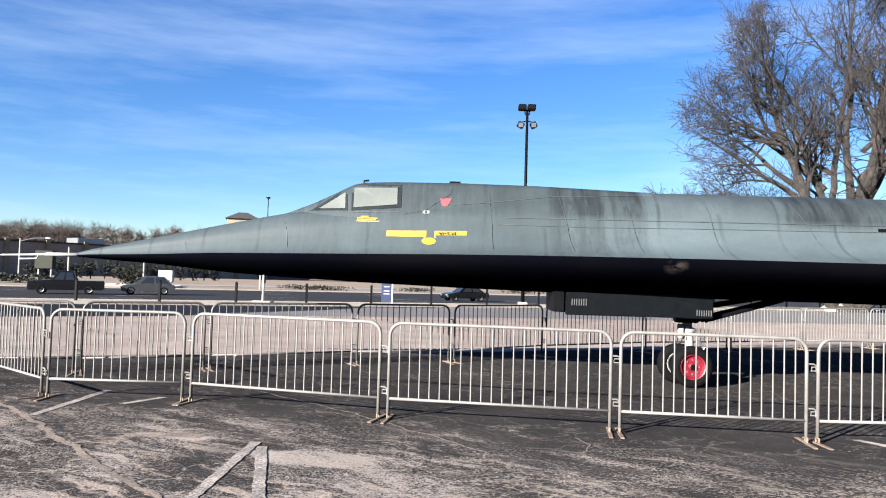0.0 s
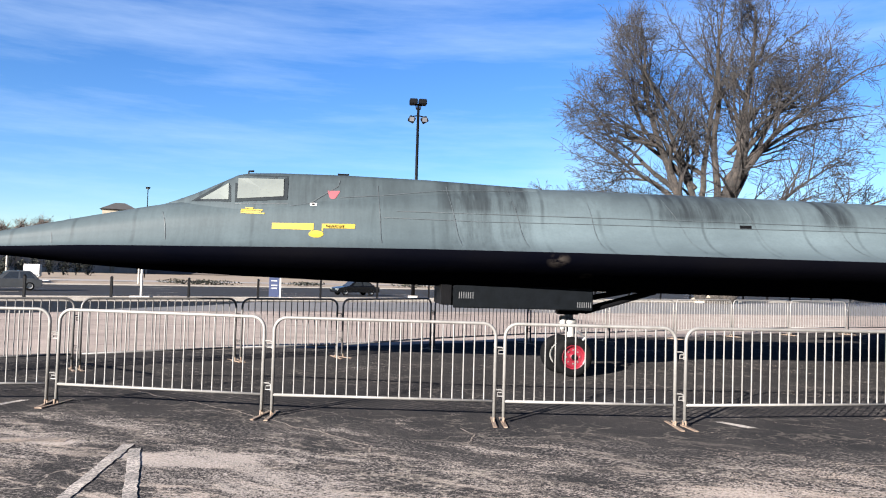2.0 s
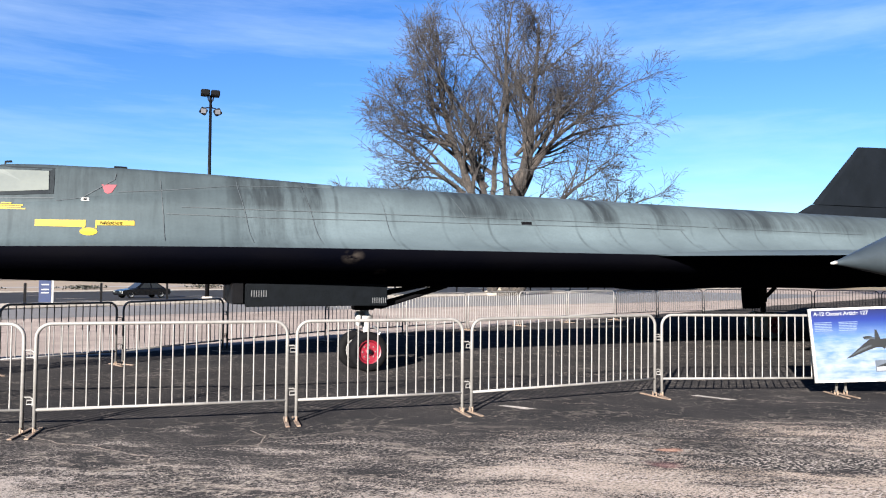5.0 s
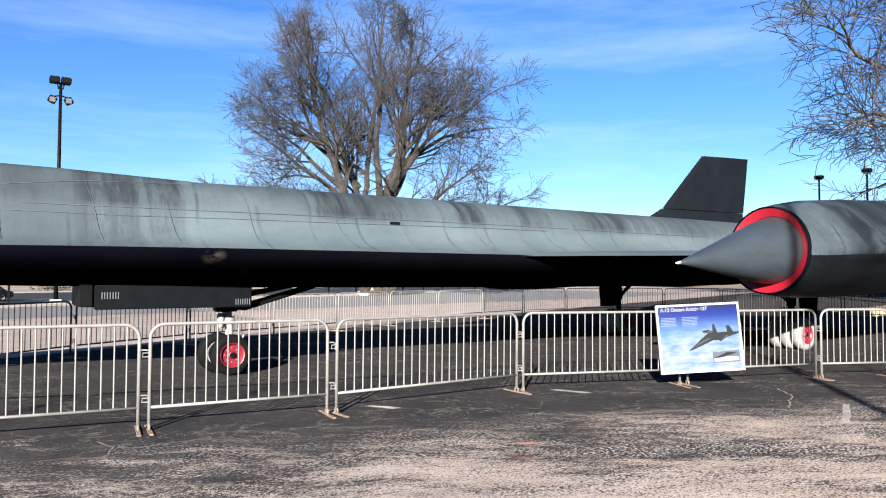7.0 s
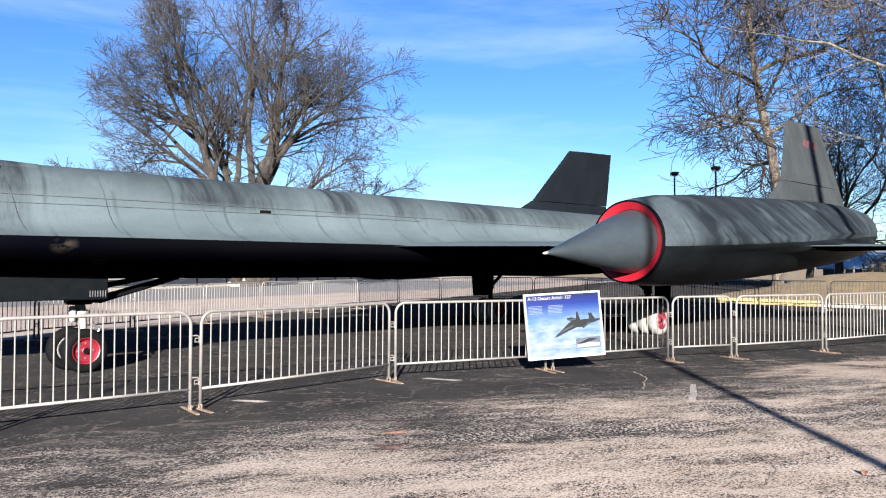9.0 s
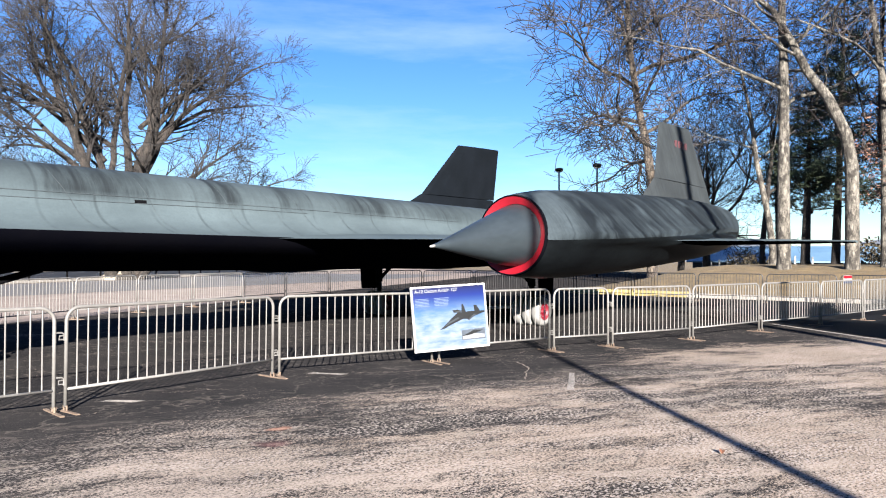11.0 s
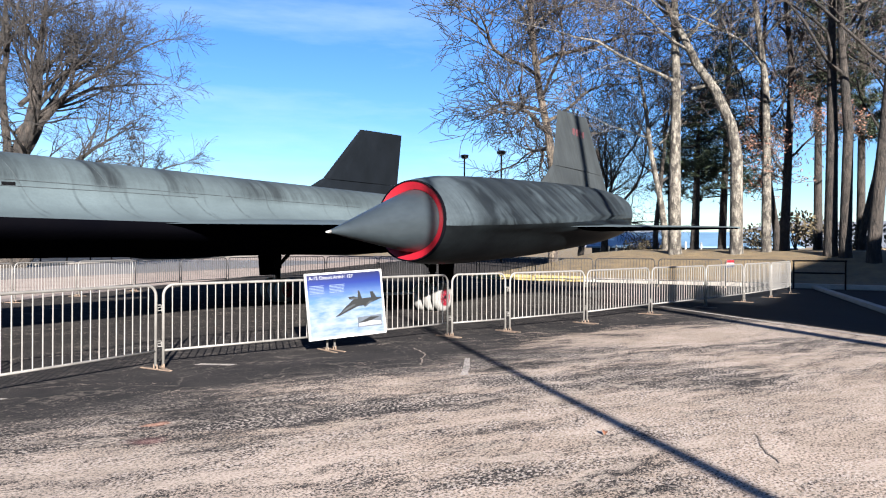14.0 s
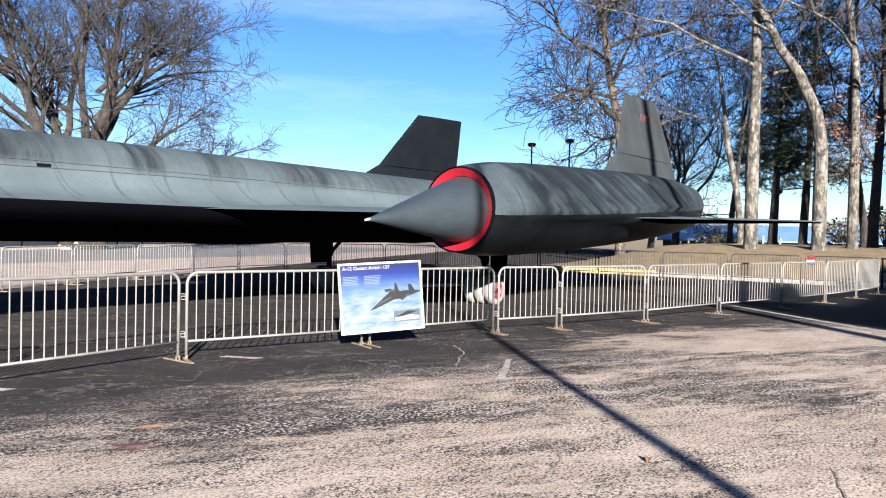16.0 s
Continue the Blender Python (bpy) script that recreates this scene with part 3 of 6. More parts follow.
paint_mark("stall_line", [(8.09, 4.46), (8.7, 4.79), (9.26, 5.11), (9.30, 5.05), (8.74, 4.72), (8.13, 4.39)], "stub of a worn white stall line")
paint_mark("stall_line", [(-4.78, 7.60), (-4.68, 7.60), (-4.74, 9.30), (-4.84, 9.30)], "stub of a worn white stall line")
paint_mark("stall_line", [(-4.20, 8.42), (-4.10, 8.42), (-3.84, 8.95), (-3.94, 8.95)], "stub of a worn white stall line")
paint_mark("stall_line", [(6.80, 7.82), (6.92, 7.82), (7.16, 7.36), (7.02, 7.36)], "stub of a worn white stall line")
paint_mark("stall_line", [(4.02, 7.98), (4.14, 7.99), (4.38, 7.66), (4.24, 7.65)], "stub of a worn white stall line")


def shade_hall():
    """An unseen long plain hall added behind the camera; its roof edge shades the ground past the fence."""
    bm = bmesh.new()
    box(bm, -3.1, 75, -45, -20, -0.5, 9.8)
    hall = part("shade_hall_wall", bm, M_CONC)
    tagged(hall, "unseen long plain concrete hall added behind the lot for its shadow", "building", kind="structure")
    bm = bmesh.new()
    box(bm, -3.3, 75.2, -45.2, -19.8, 9.8, 10.1)
    tagged(part("shade_hall_roof", bm, M_PAVE), "flat roof slab of the unseen hall, added for its shadow edge", "roof", kind="structure")
    # block and storeys added only to shape the shadow's outline
    bm = bmesh.new()
    box(bm, -3.25, -2.0, -23.0, -19.85, 10.1, 11.2, 0.03)
    tagged(part("shade_roof_block", bm, M_CONC), "plain concrete block added on the unseen roof corner for its shadow", "roof", kind="structure")
    bm = bmesh.new()
    box(bm, 7.6, 75, -44.8, -19.85, 10.1, 11.15, 0.03)
    tagged(part("shade_upper_storey", bm, M_CONC), "plain concrete upper storey added on the unseen hall for its shadow", "building", kind="structure")
    bm = bmesh.new()
    box(bm, 19.2, 75, -44.6, -19.9, 11.15, 13.2, 0.03)
    tagged(part("shade_top_storey", bm, M_CONC), "plain concrete top storey added on the unseen hall for its shadow", "building", kind="structure")


shade_hall()
# dark sheet over the shaded corner, deepening the cast shade by colour
flat("sealed_corner", [(13.75, -1.8), (19.75, 5.2), (23.5, 7.6), (31.1, 9.0), (31.1, -6), (17, -6)], 0.005, M_SHADE_ASPHALT, "dark asphalt corner of the lot with shade put into its colour", "pavement")


M_FILL = worn_paint("sandy_crack_fill", (0.2322, 0.1763, 0.1333), (0.043, 0.037, 0.0327))


def crack_fill(pts, width, seed):
    """A ragged line of sand and grit that fills a crack."""
    rnd = random.Random(seed)
    left, right = [], []
    j, w = 0.0, width * 0.5
    for (x0, y0), (x1, y1) in zip(pts, pts[1:]):
        d = math.hypot(x1 - x0, y1 - y0)
        m = max(2, int(d / 0.03))
        nx, ny = -(y1 - y0) / d, (x1 - x0) / d
        for i in range(m):
            t = i / m
            w = 0.8 * w + 0.2 * width * rnd.uniform(0.05, 1.3)
            j = 0.9 * j + rnd.gauss(0, 0.009)
            cx, cy = x0 + (x1 - x0) * t + nx * j, y0 + (y1 - y0) * t + ny * j
            left.append((cx + nx * w * rnd.uniform(0.5, 1.2), cy + ny * w))
            right.append((cx - nx * w * rnd.uniform(0.5, 1.2), cy - ny * w))
    vs = [(x, y, 0.005) for x, y in left + right]
    k = len(left)
    tagged(raw("crack_fill", vs, [(i, i + 1, k + i + 1, k + i) for i in range(k - 1)], M_FILL), "pale sandy grit lying in an asphalt crack", "crack", kind="structure")


for k, (line, w) in enumerate((([(-6.6, 9.0), (-5.47, 8.15), (-4.31, 7.1), (-3.47, 6.18), (-2.83, 5.64), (-2.2, 5.0), (-1.4, 4.2)], 0.055),
                                 ([(-3.08, 9.78), (-2.32, 9.25), (-1.27, 8.21), (-0.45, 7.42), (0.12, 6.8), (0.1, 6.5)], 0.014),
                                 ([(9.7, 6.3), (9.4, 5.9), (9.1, 5.7), (8.7, 5.45), (8.4, 5.3)], 0.018),
                                 ([(6.5, 3.05), (6.25, 2.72), (6.0, 2.5), (5.55, 2.38)], 0.014),
                                 ([(7.1, 0.95), (6.61, 0.8), (6.27, 0.67)], 0.012),
                                 ([(1.0, 6.9), (1.15, 7.25), (1.05, 7.6)], 0.012),
                                 ([(4.2, 6.2), (5.2, 6.0), (6.1, 6.15), (7.0, 5.9)], 0.012),
                                 ([(2.4, 5.6), (3.3, 5.2), (4.5, 5.35), (5.4, 5.0)], 0.010),
                                 ([(-3.35, 6.85), (-2.95, 7.0), (-2.6, 6.95)], 0.10))):
    crack_fill(line, w, k)
kerb("kerb_corner", (31.1, 2.9), (19.6, 0.05), 0.22, 0.12, 0.0, M_CONC, "pale concrete kerb at the edge of the lot")

# ---- the jet ----
# its own frame: x aft from the nose tip, y to starboard, z up
JET = Matrix.Translation((-6.494, 11.403, 0)) @ Matrix.Rotation(radians(2.0), 4, "Z")
jet = thing("jet_aircraft", JET, "long faded-black reconnaissance jet parked on its wheels, streaked paint", "aircraft")

K_S = [0, 0.25, 1.3, 2.4, 3.3, 4.6, 6.0, 7.4, 9.6, 13, 18, 23, 26, 29.7]
K_TOP = [1.83, 1.90, 2.12, 2.36, 2.55, 2.76, 2.93, 3.02, 3.05, 3.05, 3.03, 3.02, 2.9, 2.35]
K_CH = [1.80, 1.81, 1.84, 1.885, 1.90, 1.92, 1.945, 1.96, 1.97, 1.97, 1.98, 2.0, 2.05, 2.2]
K_BOT = [1.77, 1.75, 1.69, 1.59, 1.54, 1.49, 1.45, 1.42, 1.39, 1.37, 1.36, 1.38, 1.6, 2.1]
K_C = [0.03, 0.09, 0.30, 0.52, 0.70, 0.92, 1.13, 1.30, 1.48, 1.60, 1.66, 1.6, 1.3, 0.25]
K_R = [0.03, 0.07, 0.24, 0.40, 0.52, 0.64, 0.73, 0.78, 0.80, 0.80, 0.80, 0.8, 0.7, 0.2]


def at(keys, s):
    return float(np.interp(s, K_S, keys))


def upper(s, zt=None):
    """The upper half of the section from the chine to the top: (half width, height)."""
    top, ch, c, r = zt or at(K_TOP, s), at(K_CH, s), at(K_C, s), at(K_R, s)
    h = top - ch
    p0, p1, p2, p3 = (c, ch), (c - 0.55 * (c - r), ch + 0.07 * h), (r * 1.10, ch + 0.2 * h), (r * 0.98, ch + 0.45 * h)
    out = []
    for i in range(9):
        t = i / 8
        w = ((1 - t) ** 3, 3 * t * (1 - t) ** 2, 3 * t * t * (1 - t), t ** 3)
        out.append(tuple(sum(wi * q[k] for wi, q in zip(w, (p0, p1, p2, p3))) for k in (0, 1)))
    for i in range(1, 10):
        a = math.pi / 2 * i / 9
        out.append((r * 0.98 * math.cos(a), ch + 0.45 * h + 0.55 * h * math.sin(a)))
    return out


def lower(s):
    """From the chine under the belly to its middle."""
    ch, bo, c, r = at(K_CH, s), at(K_BOT, s), at(K_C, s), at(K_R, s)
    out = []
    for i in range(1, 9):
        a = math.pi / 2 * i / 8
        out.append((c * math.cos(a) ** 1.35, ch - 0.02 - (ch - 0.02 - bo) * math.sin(a) ** 1.25))
    return out


def ring_of(s):
    u, d = upper(s), lower(s)
    port = u[::-1] + d          # top, chine, belly, on the side of negative y
    return [(s, -w, z) for w, z in port] + [(s, w, z) for w, z in port[-2:0:-1]]


def body():
    ss = sorted(set([0, 0.1, 0.25, 0.5, 0.9] + [1.3 + 0.35 * k for k in range(82)]))
    bm = bmesh.new()
    n = len(ring_of(1.0))
    half = 17  # index of the chine on the near side
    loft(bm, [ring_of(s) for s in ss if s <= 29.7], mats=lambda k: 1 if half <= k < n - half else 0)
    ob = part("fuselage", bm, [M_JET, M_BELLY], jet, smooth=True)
    me = ob.data
    # a crisp chine
    sharp = me.attributes.new("sharp_edge", "BOOLEAN", "EDGE")
    for e in me.edges:
        a, b = e.vertices
        if abs(a - b) == n and (a % n in (half, n - half)):
            sharp.data[e.index].value = True


body()


def canopy_section(s):
    """The raised cockpit fairing from the windscreen back into the spine: half width and height."""
    base, z = [3.35, 3.86, 4.55, 5.1, 6.15, 7.4, 9.2], [2.56, 2.75, 3.085, 3.11, 3.12, 3.105, 3.05]
    w = [0.06, 0.34, 0.47, 0.52, 0.56, 0.58, 0.5]
    return float(np.interp(s, base, w)), float(np.interp(s, base, z))


def wide_at(s, z):
    """Half width of the outer skin at a station and height."""
    sec = upper(s)
    best = 0.0
    for (w0, z0), (w1, z1) in zip(sec, sec[1:]):
        if z0 <= z <= z1 and z1 > z0:
            best = w0 + (w1 - w0) * (z - z0) / (z1 - z0)
    if 3.35 < s < 9.2:
        can = canopy_ring(s)
        for (w0, z0), (w1, z1) in zip(can, can[1:]):
            if min(z0, z1) <= z <= max(z0, z1) and z1 != z0:
                best = max(best, w0 + (w1 - w0) * (z - z0) / (z1 - z0))
    return best


def canopy_ring(s):
    """From the foot of the fairing up to the crown: (half width, height)."""
    w, zt = canopy_section(s)
    foot = at(K_CH, s) + 0.42 * (at(K_TOP, s) - at(K_CH, s))
    wf = at(K_R, s) * 0.985
    out = []
    for i in range(11):
        t = i / 10
        if t < 0.6:      # flat raked side
            k = t / 0.6
            out.append((wf + (w * 0.80 - wf) * k ** 1.15, foot + (zt - 0.10 - foot) * k))
        else:            # rounded crown
            a = math.pi / 2 * (t - 0.6) / 0.4
            out.append((w * 0.80 * math.cos(a), zt - 0.10 + 0.10 * math.sin(a)))
    return out


def canopy():
    ss = [3.35 + 0.1625 * k for k in range(37)]
    bm = bmesh.new()
    rows = []
    for s in ss:
        sec = canopy_ring(min(s, 9.19))
        rows.append([(s, -w, z) for w, z in sec] + [(s, w, z) for w, z in sec[-2::-1]])
    loft(bm, rows, closed=False, cap=False)
    return part("canopy_fairing", bm, M_JET, jet, smooth=True)


canopy()


def on_skin(name, poly, material, parent=None, lift=0.006, label="", thick=0.012):
    """A marking or pane laid on the near skin, outlined by (station, height)."""
    bm = bmesh.new()
    cx, cz = sum(p[0] for p in poly) / len(poly), sum(p[1] for p in poly) / len(poly)
    out, inn = [], []
    dense = []
    for (s0, z0), (s1, z1) in zip(poly, poly[1:] + poly[:1]):
        m = max(1, int(math.hypot(s1 - s0, z1 - z0) / 0.12))
        dense += [(s0 + (s1 - s0) * i / m, z0 + (z1 - z0) * i / m) for i in range(m)]
    for s, z in dense:
        w = wide_at(s, z)
        out.append(bm.verts.new((s, -(w + lift), z)))
        inn.append(bm.verts.new((s, -(w - thick), z)))
    mid = bm.verts.new((cx, -(wide_at(cx, cz) + lift), cz))
    for i in range(len(out)):
        j = (i + 1) % len(out)
        bm.faces.new((out[i], out[j], mid))
        bm.faces.new((out[i], inn[i], inn[j], out[j]))
    return part(name, bm, material, parent or jet, label)


M_FRAME = matt("window_frame_paint", (0.014, 0.018, 0.020), (0.009, 0.011, 0.013), 5, 0.6)
# cockpit glass, framed
on_skin("window_frame", [(4.50, 2.60), (4.47, 3.03), (5.27, 3.03), (5.27, 2.66)], M_FRAME, lift=0.008)
on_skin("side_window", [(4.53, 2.65), (4.52, 2.97), (5.20, 2.98), (5.21, 2.71)], M_GLASS, lift=0.016, label="hazed pale side window")
on_skin("window_frame", [(3.82, 2.60), (4.40, 2.97), (4.44, 2.60)], M_FRAME, lift=0.008)
on_skin("windscreen", [(3.97, 2.635), (4.38, 2.895), (4.40, 2.635)], M_GLASS, lift=0.016, label="hazed pale windscreen pane")

# rescue markings
on_skin("rescue_panel", [(5.07, 2.205), (5.07, 2.295), (5.68, 2.305), (5.68, 2.205)], M_YELLOW, label="yellow rescue marking")
on_skin("rescue_panel", [(5.80, 2.235), (5.80, 2.305), (6.29, 2.315), (6.29, 2.245)], M_YELLOW, label="yellow rescue marking with dark letters")
on_skin("rescue_spot", [(5.72 + 0.11 * math.cos(a), 2.145 + 0.055 * math.sin(a)) for a in (k * math.pi / 8 for k in range(16))], M_YELLOW, label="round yellow marking")
for s0, s1, z0, z1 in ((5.64, 5.66, 2.19, 2.21), (5.80, 5.82, 2.19, 2.24)):
    on_skin("marking_bar", [(s0, z0), (s0, z1), (s1, z1), (s1, z0)], M_YELLOW)


def text_mesh(name, body, size, material, parent, m, bold=0.02):
    """Raised letters along a line, each one a mesh of its own."""
    def shape_of(words):
        cu = bpy.data.curves.new(name, "FONT")
        cu.body, cu.size, cu.extrude, cu.offset = words, size, 0.001, size * bold
        ob = new(name, cu)
        me = bpy.data.meshes.new_from_object(ob.evaluated_get(bpy.context.evaluated_depsgraph_get()))
        bpy.data.objects.remove(ob)
        return me
    for k, letter in enumerate(body):
        if letter == " ":
            continue
        me = shape_of(letter)
        shift = max(v.co.x for v in shape_of(body[:k + 1]).vertices) - max(v.co.x for v in me.vertices)
        me.materials.clear()
        me.materials.append(material)
        t = new(name, me)
        t.parent = parent
        t.matrix_local = m @ Matrix.Translation((shift, 0, 0))


_w0, _w1 = wide_at(6.05, 2.25), wide_at(6.05, 2.30)
text_mesh("rescue_letter", "R E S C U E", 0.055, M_BLACK, jet, Matrix.Translation((5.86, -(max(wide_at(5.86, 2.252), wide_at(6.25, 2.252)) + 0.012), 2.255)) @ Matrix.Rotation(math.atan2(0.05, -(_w1 - _w0)) if _w1 != _w0 else math.pi / 2, 4, "X"))
for k, (s0, s1, z) in enumerate(((4.66, 4.78, 2.50), (4.60, 4.92, 2.475), (4.60, 4.90, 2.45), (4.60, 4.95, 2.425))):
    on_skin("text_bar", [(s0, z), (s0, z + 0.017), (s1, z + 0.017), (s1, z)], M_YELLOW, label="row of small yellow lettering, unreadable")
on_skin("warning_triangle", [(5.86, 2.82), (6.05, 2.825), (5.99, 2.71), (5.94, 2.69), (5.90, 2.71)], M_MARKRED, label="faded red triangle")
on_skin("latch_plate", [(5.61, 2.575), (5.61, 2.62), (5.71, 2.62), (5.71, 2.575)], M_WHITE)
on_skin("latch", [(5.64, 2.585), (5.64, 2.61), (5.68, 2.61), (5.68, 2.585)], M_BLACK, lift=0.012)
on_skin("vent_port", [(12.42, 2.46), (12.42, 2.52), (12.62, 2.525), (12.62, 2.465)], M_BLACK)


def small_parts():
    bm = bmesh.new()
    tube(bm, [(0.12, 0, 1.80), (-0.5, 0, 1.795), (-0.55, 0, 1.79), (-1.25, 0, 1.765)], [0.035, 0.03, 0.018, 0.012], 10)
    part("pitot_boom", bm, M_WHITE, jet, "white pitot boom", True)
    bm = bmesh.new()
    tube(bm, [(-0.62, 0, 1.79), (-0.66, 0, 1.72), (-0.95, 0, 1.71)], 0.012, 8)
    part("pitot_probe", bm, M_WHITE, jet, smooth=True)
    bm = bmesh.new()
    tube(bm, [(4.62, 0, 3.08), (4.62, 0, 3.13), (4.70, 0, 3.14)], 0.016, 6)
    part("periscope", bm, M_BLACK, jet)
    bm = bmesh.new()
    box(bm, 6.0, 6.18, -0.01, 0.01, 3.10, 3.16)
    part("blade_antenna", bm, M_BLACK, jet)


small_parts()

# nacelles, spikes and fins, port and starboard
N_S = [18.05, 18.4, 19.0, 20.0, 21.8, 23.2, 24.6, 26.2, 27.8, 29.2, 30.3]
N_Z = [2.06, 2.07, 2.10, 2.14, 2.22, 2.28, 2.35, 2.43, 2.50, 2.56, 2.60]
N_R = [0.765, 0.83, 0.89, 0.925, 0.94, 0.94, 0.93, 0.91, 0.87, 0.79, 0.69]
N_W = [0.0, 0.09, 0.20, 0.34, 0.52, 0.66, 0.80, 0.88, 0.7, 0.35, 0.05]   # how far the outer edge flares
NAC_Y = 4.25


def nacelle(side):
    y0 = side * NAC_Y
    nac_ob = None
    bm = bmesh.new()
    rows = []
    for s in [18.05 + 0.2 * k for k in range(62)]:
        if s > 30.3:
            break
        z, r, w = (float(np.interp(s, N_S, q)) for q in (N_Z, N_R, N_W))
        edge = math.asin(max(-0.7, min(0.7, (2.02 + 0.012 * (s - 18) - z) / r)))
        row = []
        for k in range(48):
            a = 2 * math.pi * k / 48
            d = min(abs(a - edge), abs(a - edge - 2 * math.pi), abs(a - edge + 2 * math.pi))
            flare = w * (math.exp(-(d / 0.36) ** 1.15) if 0 <= a - edge < math.pi else math.exp(-d / 0.125))
            row.append((s, y0 + side * (r * math.cos(a) + flare), z + r * math.sin(a)))
        rows.append(row)
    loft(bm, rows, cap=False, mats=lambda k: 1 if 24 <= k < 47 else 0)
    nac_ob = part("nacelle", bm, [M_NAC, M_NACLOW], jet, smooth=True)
    # exhaust end and inner duct
    bm = bmesh.new()
    z1 = N_Z[-1]
    loft(bm, [[(s, y0 + r * math.cos(2 * math.pi * k / 32), z1 + r * math.sin(2 * math.pi * k / 32)) for k in range(32)] for s, r in ((30.20, 0.685), (30.30, 0.66), (29.2, 0.58), (29.2, 0.02))], cap=False)
    part("exhaust_duct", bm, M_BLACK, nac_ob, smooth=True)
    # dark lip, red cover ring, spike
    zl = 2.06
    tilt = math.tan(radians(5.0))
    def disc(s, r, dz=0.0, n=48):
        return [(s + tilt * r * math.sin(2 * math.pi * k / n) * 0.6, y0 + r * math.cos(2 * math.pi * k / n), zl + dz + r * math.sin(2 * math.pi * k / n)) for k in range(n)]
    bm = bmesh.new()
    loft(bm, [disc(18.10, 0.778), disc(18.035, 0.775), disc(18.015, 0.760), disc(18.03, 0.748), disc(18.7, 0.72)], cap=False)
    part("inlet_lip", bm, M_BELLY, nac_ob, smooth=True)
    bm = bmesh.new()
    loft(bm, [disc(18.06, 0.749), disc(18.045, 0.745), disc(18.12, 0.60), disc(18.20, 0.585)], cap=False)
    part("inlet_cover", bm, M_RED, nac_ob, "bright red inlet cover ring")
    bm = bmesh.new()
    rows = []
    for f, r in ((0, 0.012), (0.02, 0.03), (0.06, 0.05), (0.25, 0.165), (0.5, 0.315), (0.75, 0.465), (0.9, 0.55), (0.97, 0.585), (1.0, 0.595), (1.06, 0.59)):
        s, z = 15.78 + 2.36 * f, 1.81 + 0.245 * f
        rows.append([(s, y0 - side * 0.10 * (1 - f) + r * math.cos(2 * math.pi * k / 40), z + r * math.sin(2 * math.pi * k / 40)) for k in range(40)])
    loft(bm, rows)
    sp = part("inlet_spike", bm, M_SPIKE, nac_ob, "grey cone-shaped inlet spike", True)
    bm = bmesh.new()
    tube(bm, [(15.72, y0 - side * 0.10, 1.805), (15.83, y0 - side * 0.098, 1.815)], [0.012, 0.034], 12)
    part("spike_tip", bm, M_WHITE, sp, "white tip", True)
    bm = bmesh.new()
    box(bm, 19.35, 19.42, y0 - side * 0.12 - 0.012, y0 - side * 0.12 + 0.012, 2.94, 3.01)
    part("nacelle_tab", bm, M_SILVER, nac_ob)
    # fin: a root fairing below and the moving fin above, canted inwards
    def fin_slab(name, quad, mat, thick):
        bm = bmesh.new()
        rows = []
        for t in [k / 6 for k in range(7)]:
            (sa, ya, za), (sb, yb, zb) = [tuple(p[i] + (q[i] - p[i]) * t for i in range(3)) for p, q in ((quad[0], quad[3]), (quad[1], quad[2]))]
            ring = []
            for f, h in ((0, 0.02), (0.06, 0.5), (0.2, 0.85), (0.45, 1.0), (0.75, 0.62), (1.0, 0.04)):
                ring.append((sa + (sb - sa) * f, side * (ya + (yb - ya) * f) - thick * h * (1 - 0.5 * t), za + (zb - za) * f))
            for f, h in ((0.75, 0.62), (0.45, 1.0), (0.2, 0.85), (0.06, 0.5)):
                ring.append((sa + (sb - sa) * f, side * (ya + (yb - ya) * f) + thick * h * (1 - 0.5 * t), za + (zb - za) * f))
            rows.append(ring)
        loft(bm, rows)
        return part(name, bm, mat, jet, smooth=False)
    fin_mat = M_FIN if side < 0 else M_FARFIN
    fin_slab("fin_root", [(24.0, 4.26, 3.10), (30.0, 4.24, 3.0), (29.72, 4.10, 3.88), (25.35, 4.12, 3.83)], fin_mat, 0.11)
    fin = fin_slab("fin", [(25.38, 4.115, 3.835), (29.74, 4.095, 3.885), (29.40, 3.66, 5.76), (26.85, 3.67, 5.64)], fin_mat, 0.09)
    if side < 0:
        for k in range(4):
            bm = bmesh.new()
            s0 = 27.55 + 0.27 * k
            f = (5.05 - 3.56) / 2.1
            y = -(4.15 + (3.665 - 4.15) * f)
            box(bm, s0, s0 + 0.13, y - 0.098, y - 0.07, 4.97, 5.17)
            part("number_bar", bm, M_FADEDRED, fin, "faded red serial figure")
    return nac_ob


# darker copy of the fin paint: the far fin's shade is in the colour
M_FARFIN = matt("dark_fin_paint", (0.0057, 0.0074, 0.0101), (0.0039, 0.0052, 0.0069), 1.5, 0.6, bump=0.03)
M_FADEDRED = plain("faded_red_figure", (0.0842, 0.0198, 0.0248), (0.0445, 0.0248, 0.0273), 9, 0.6, bump=0.0)
for sgn in (-1, 1):
    nacelle(sgn)


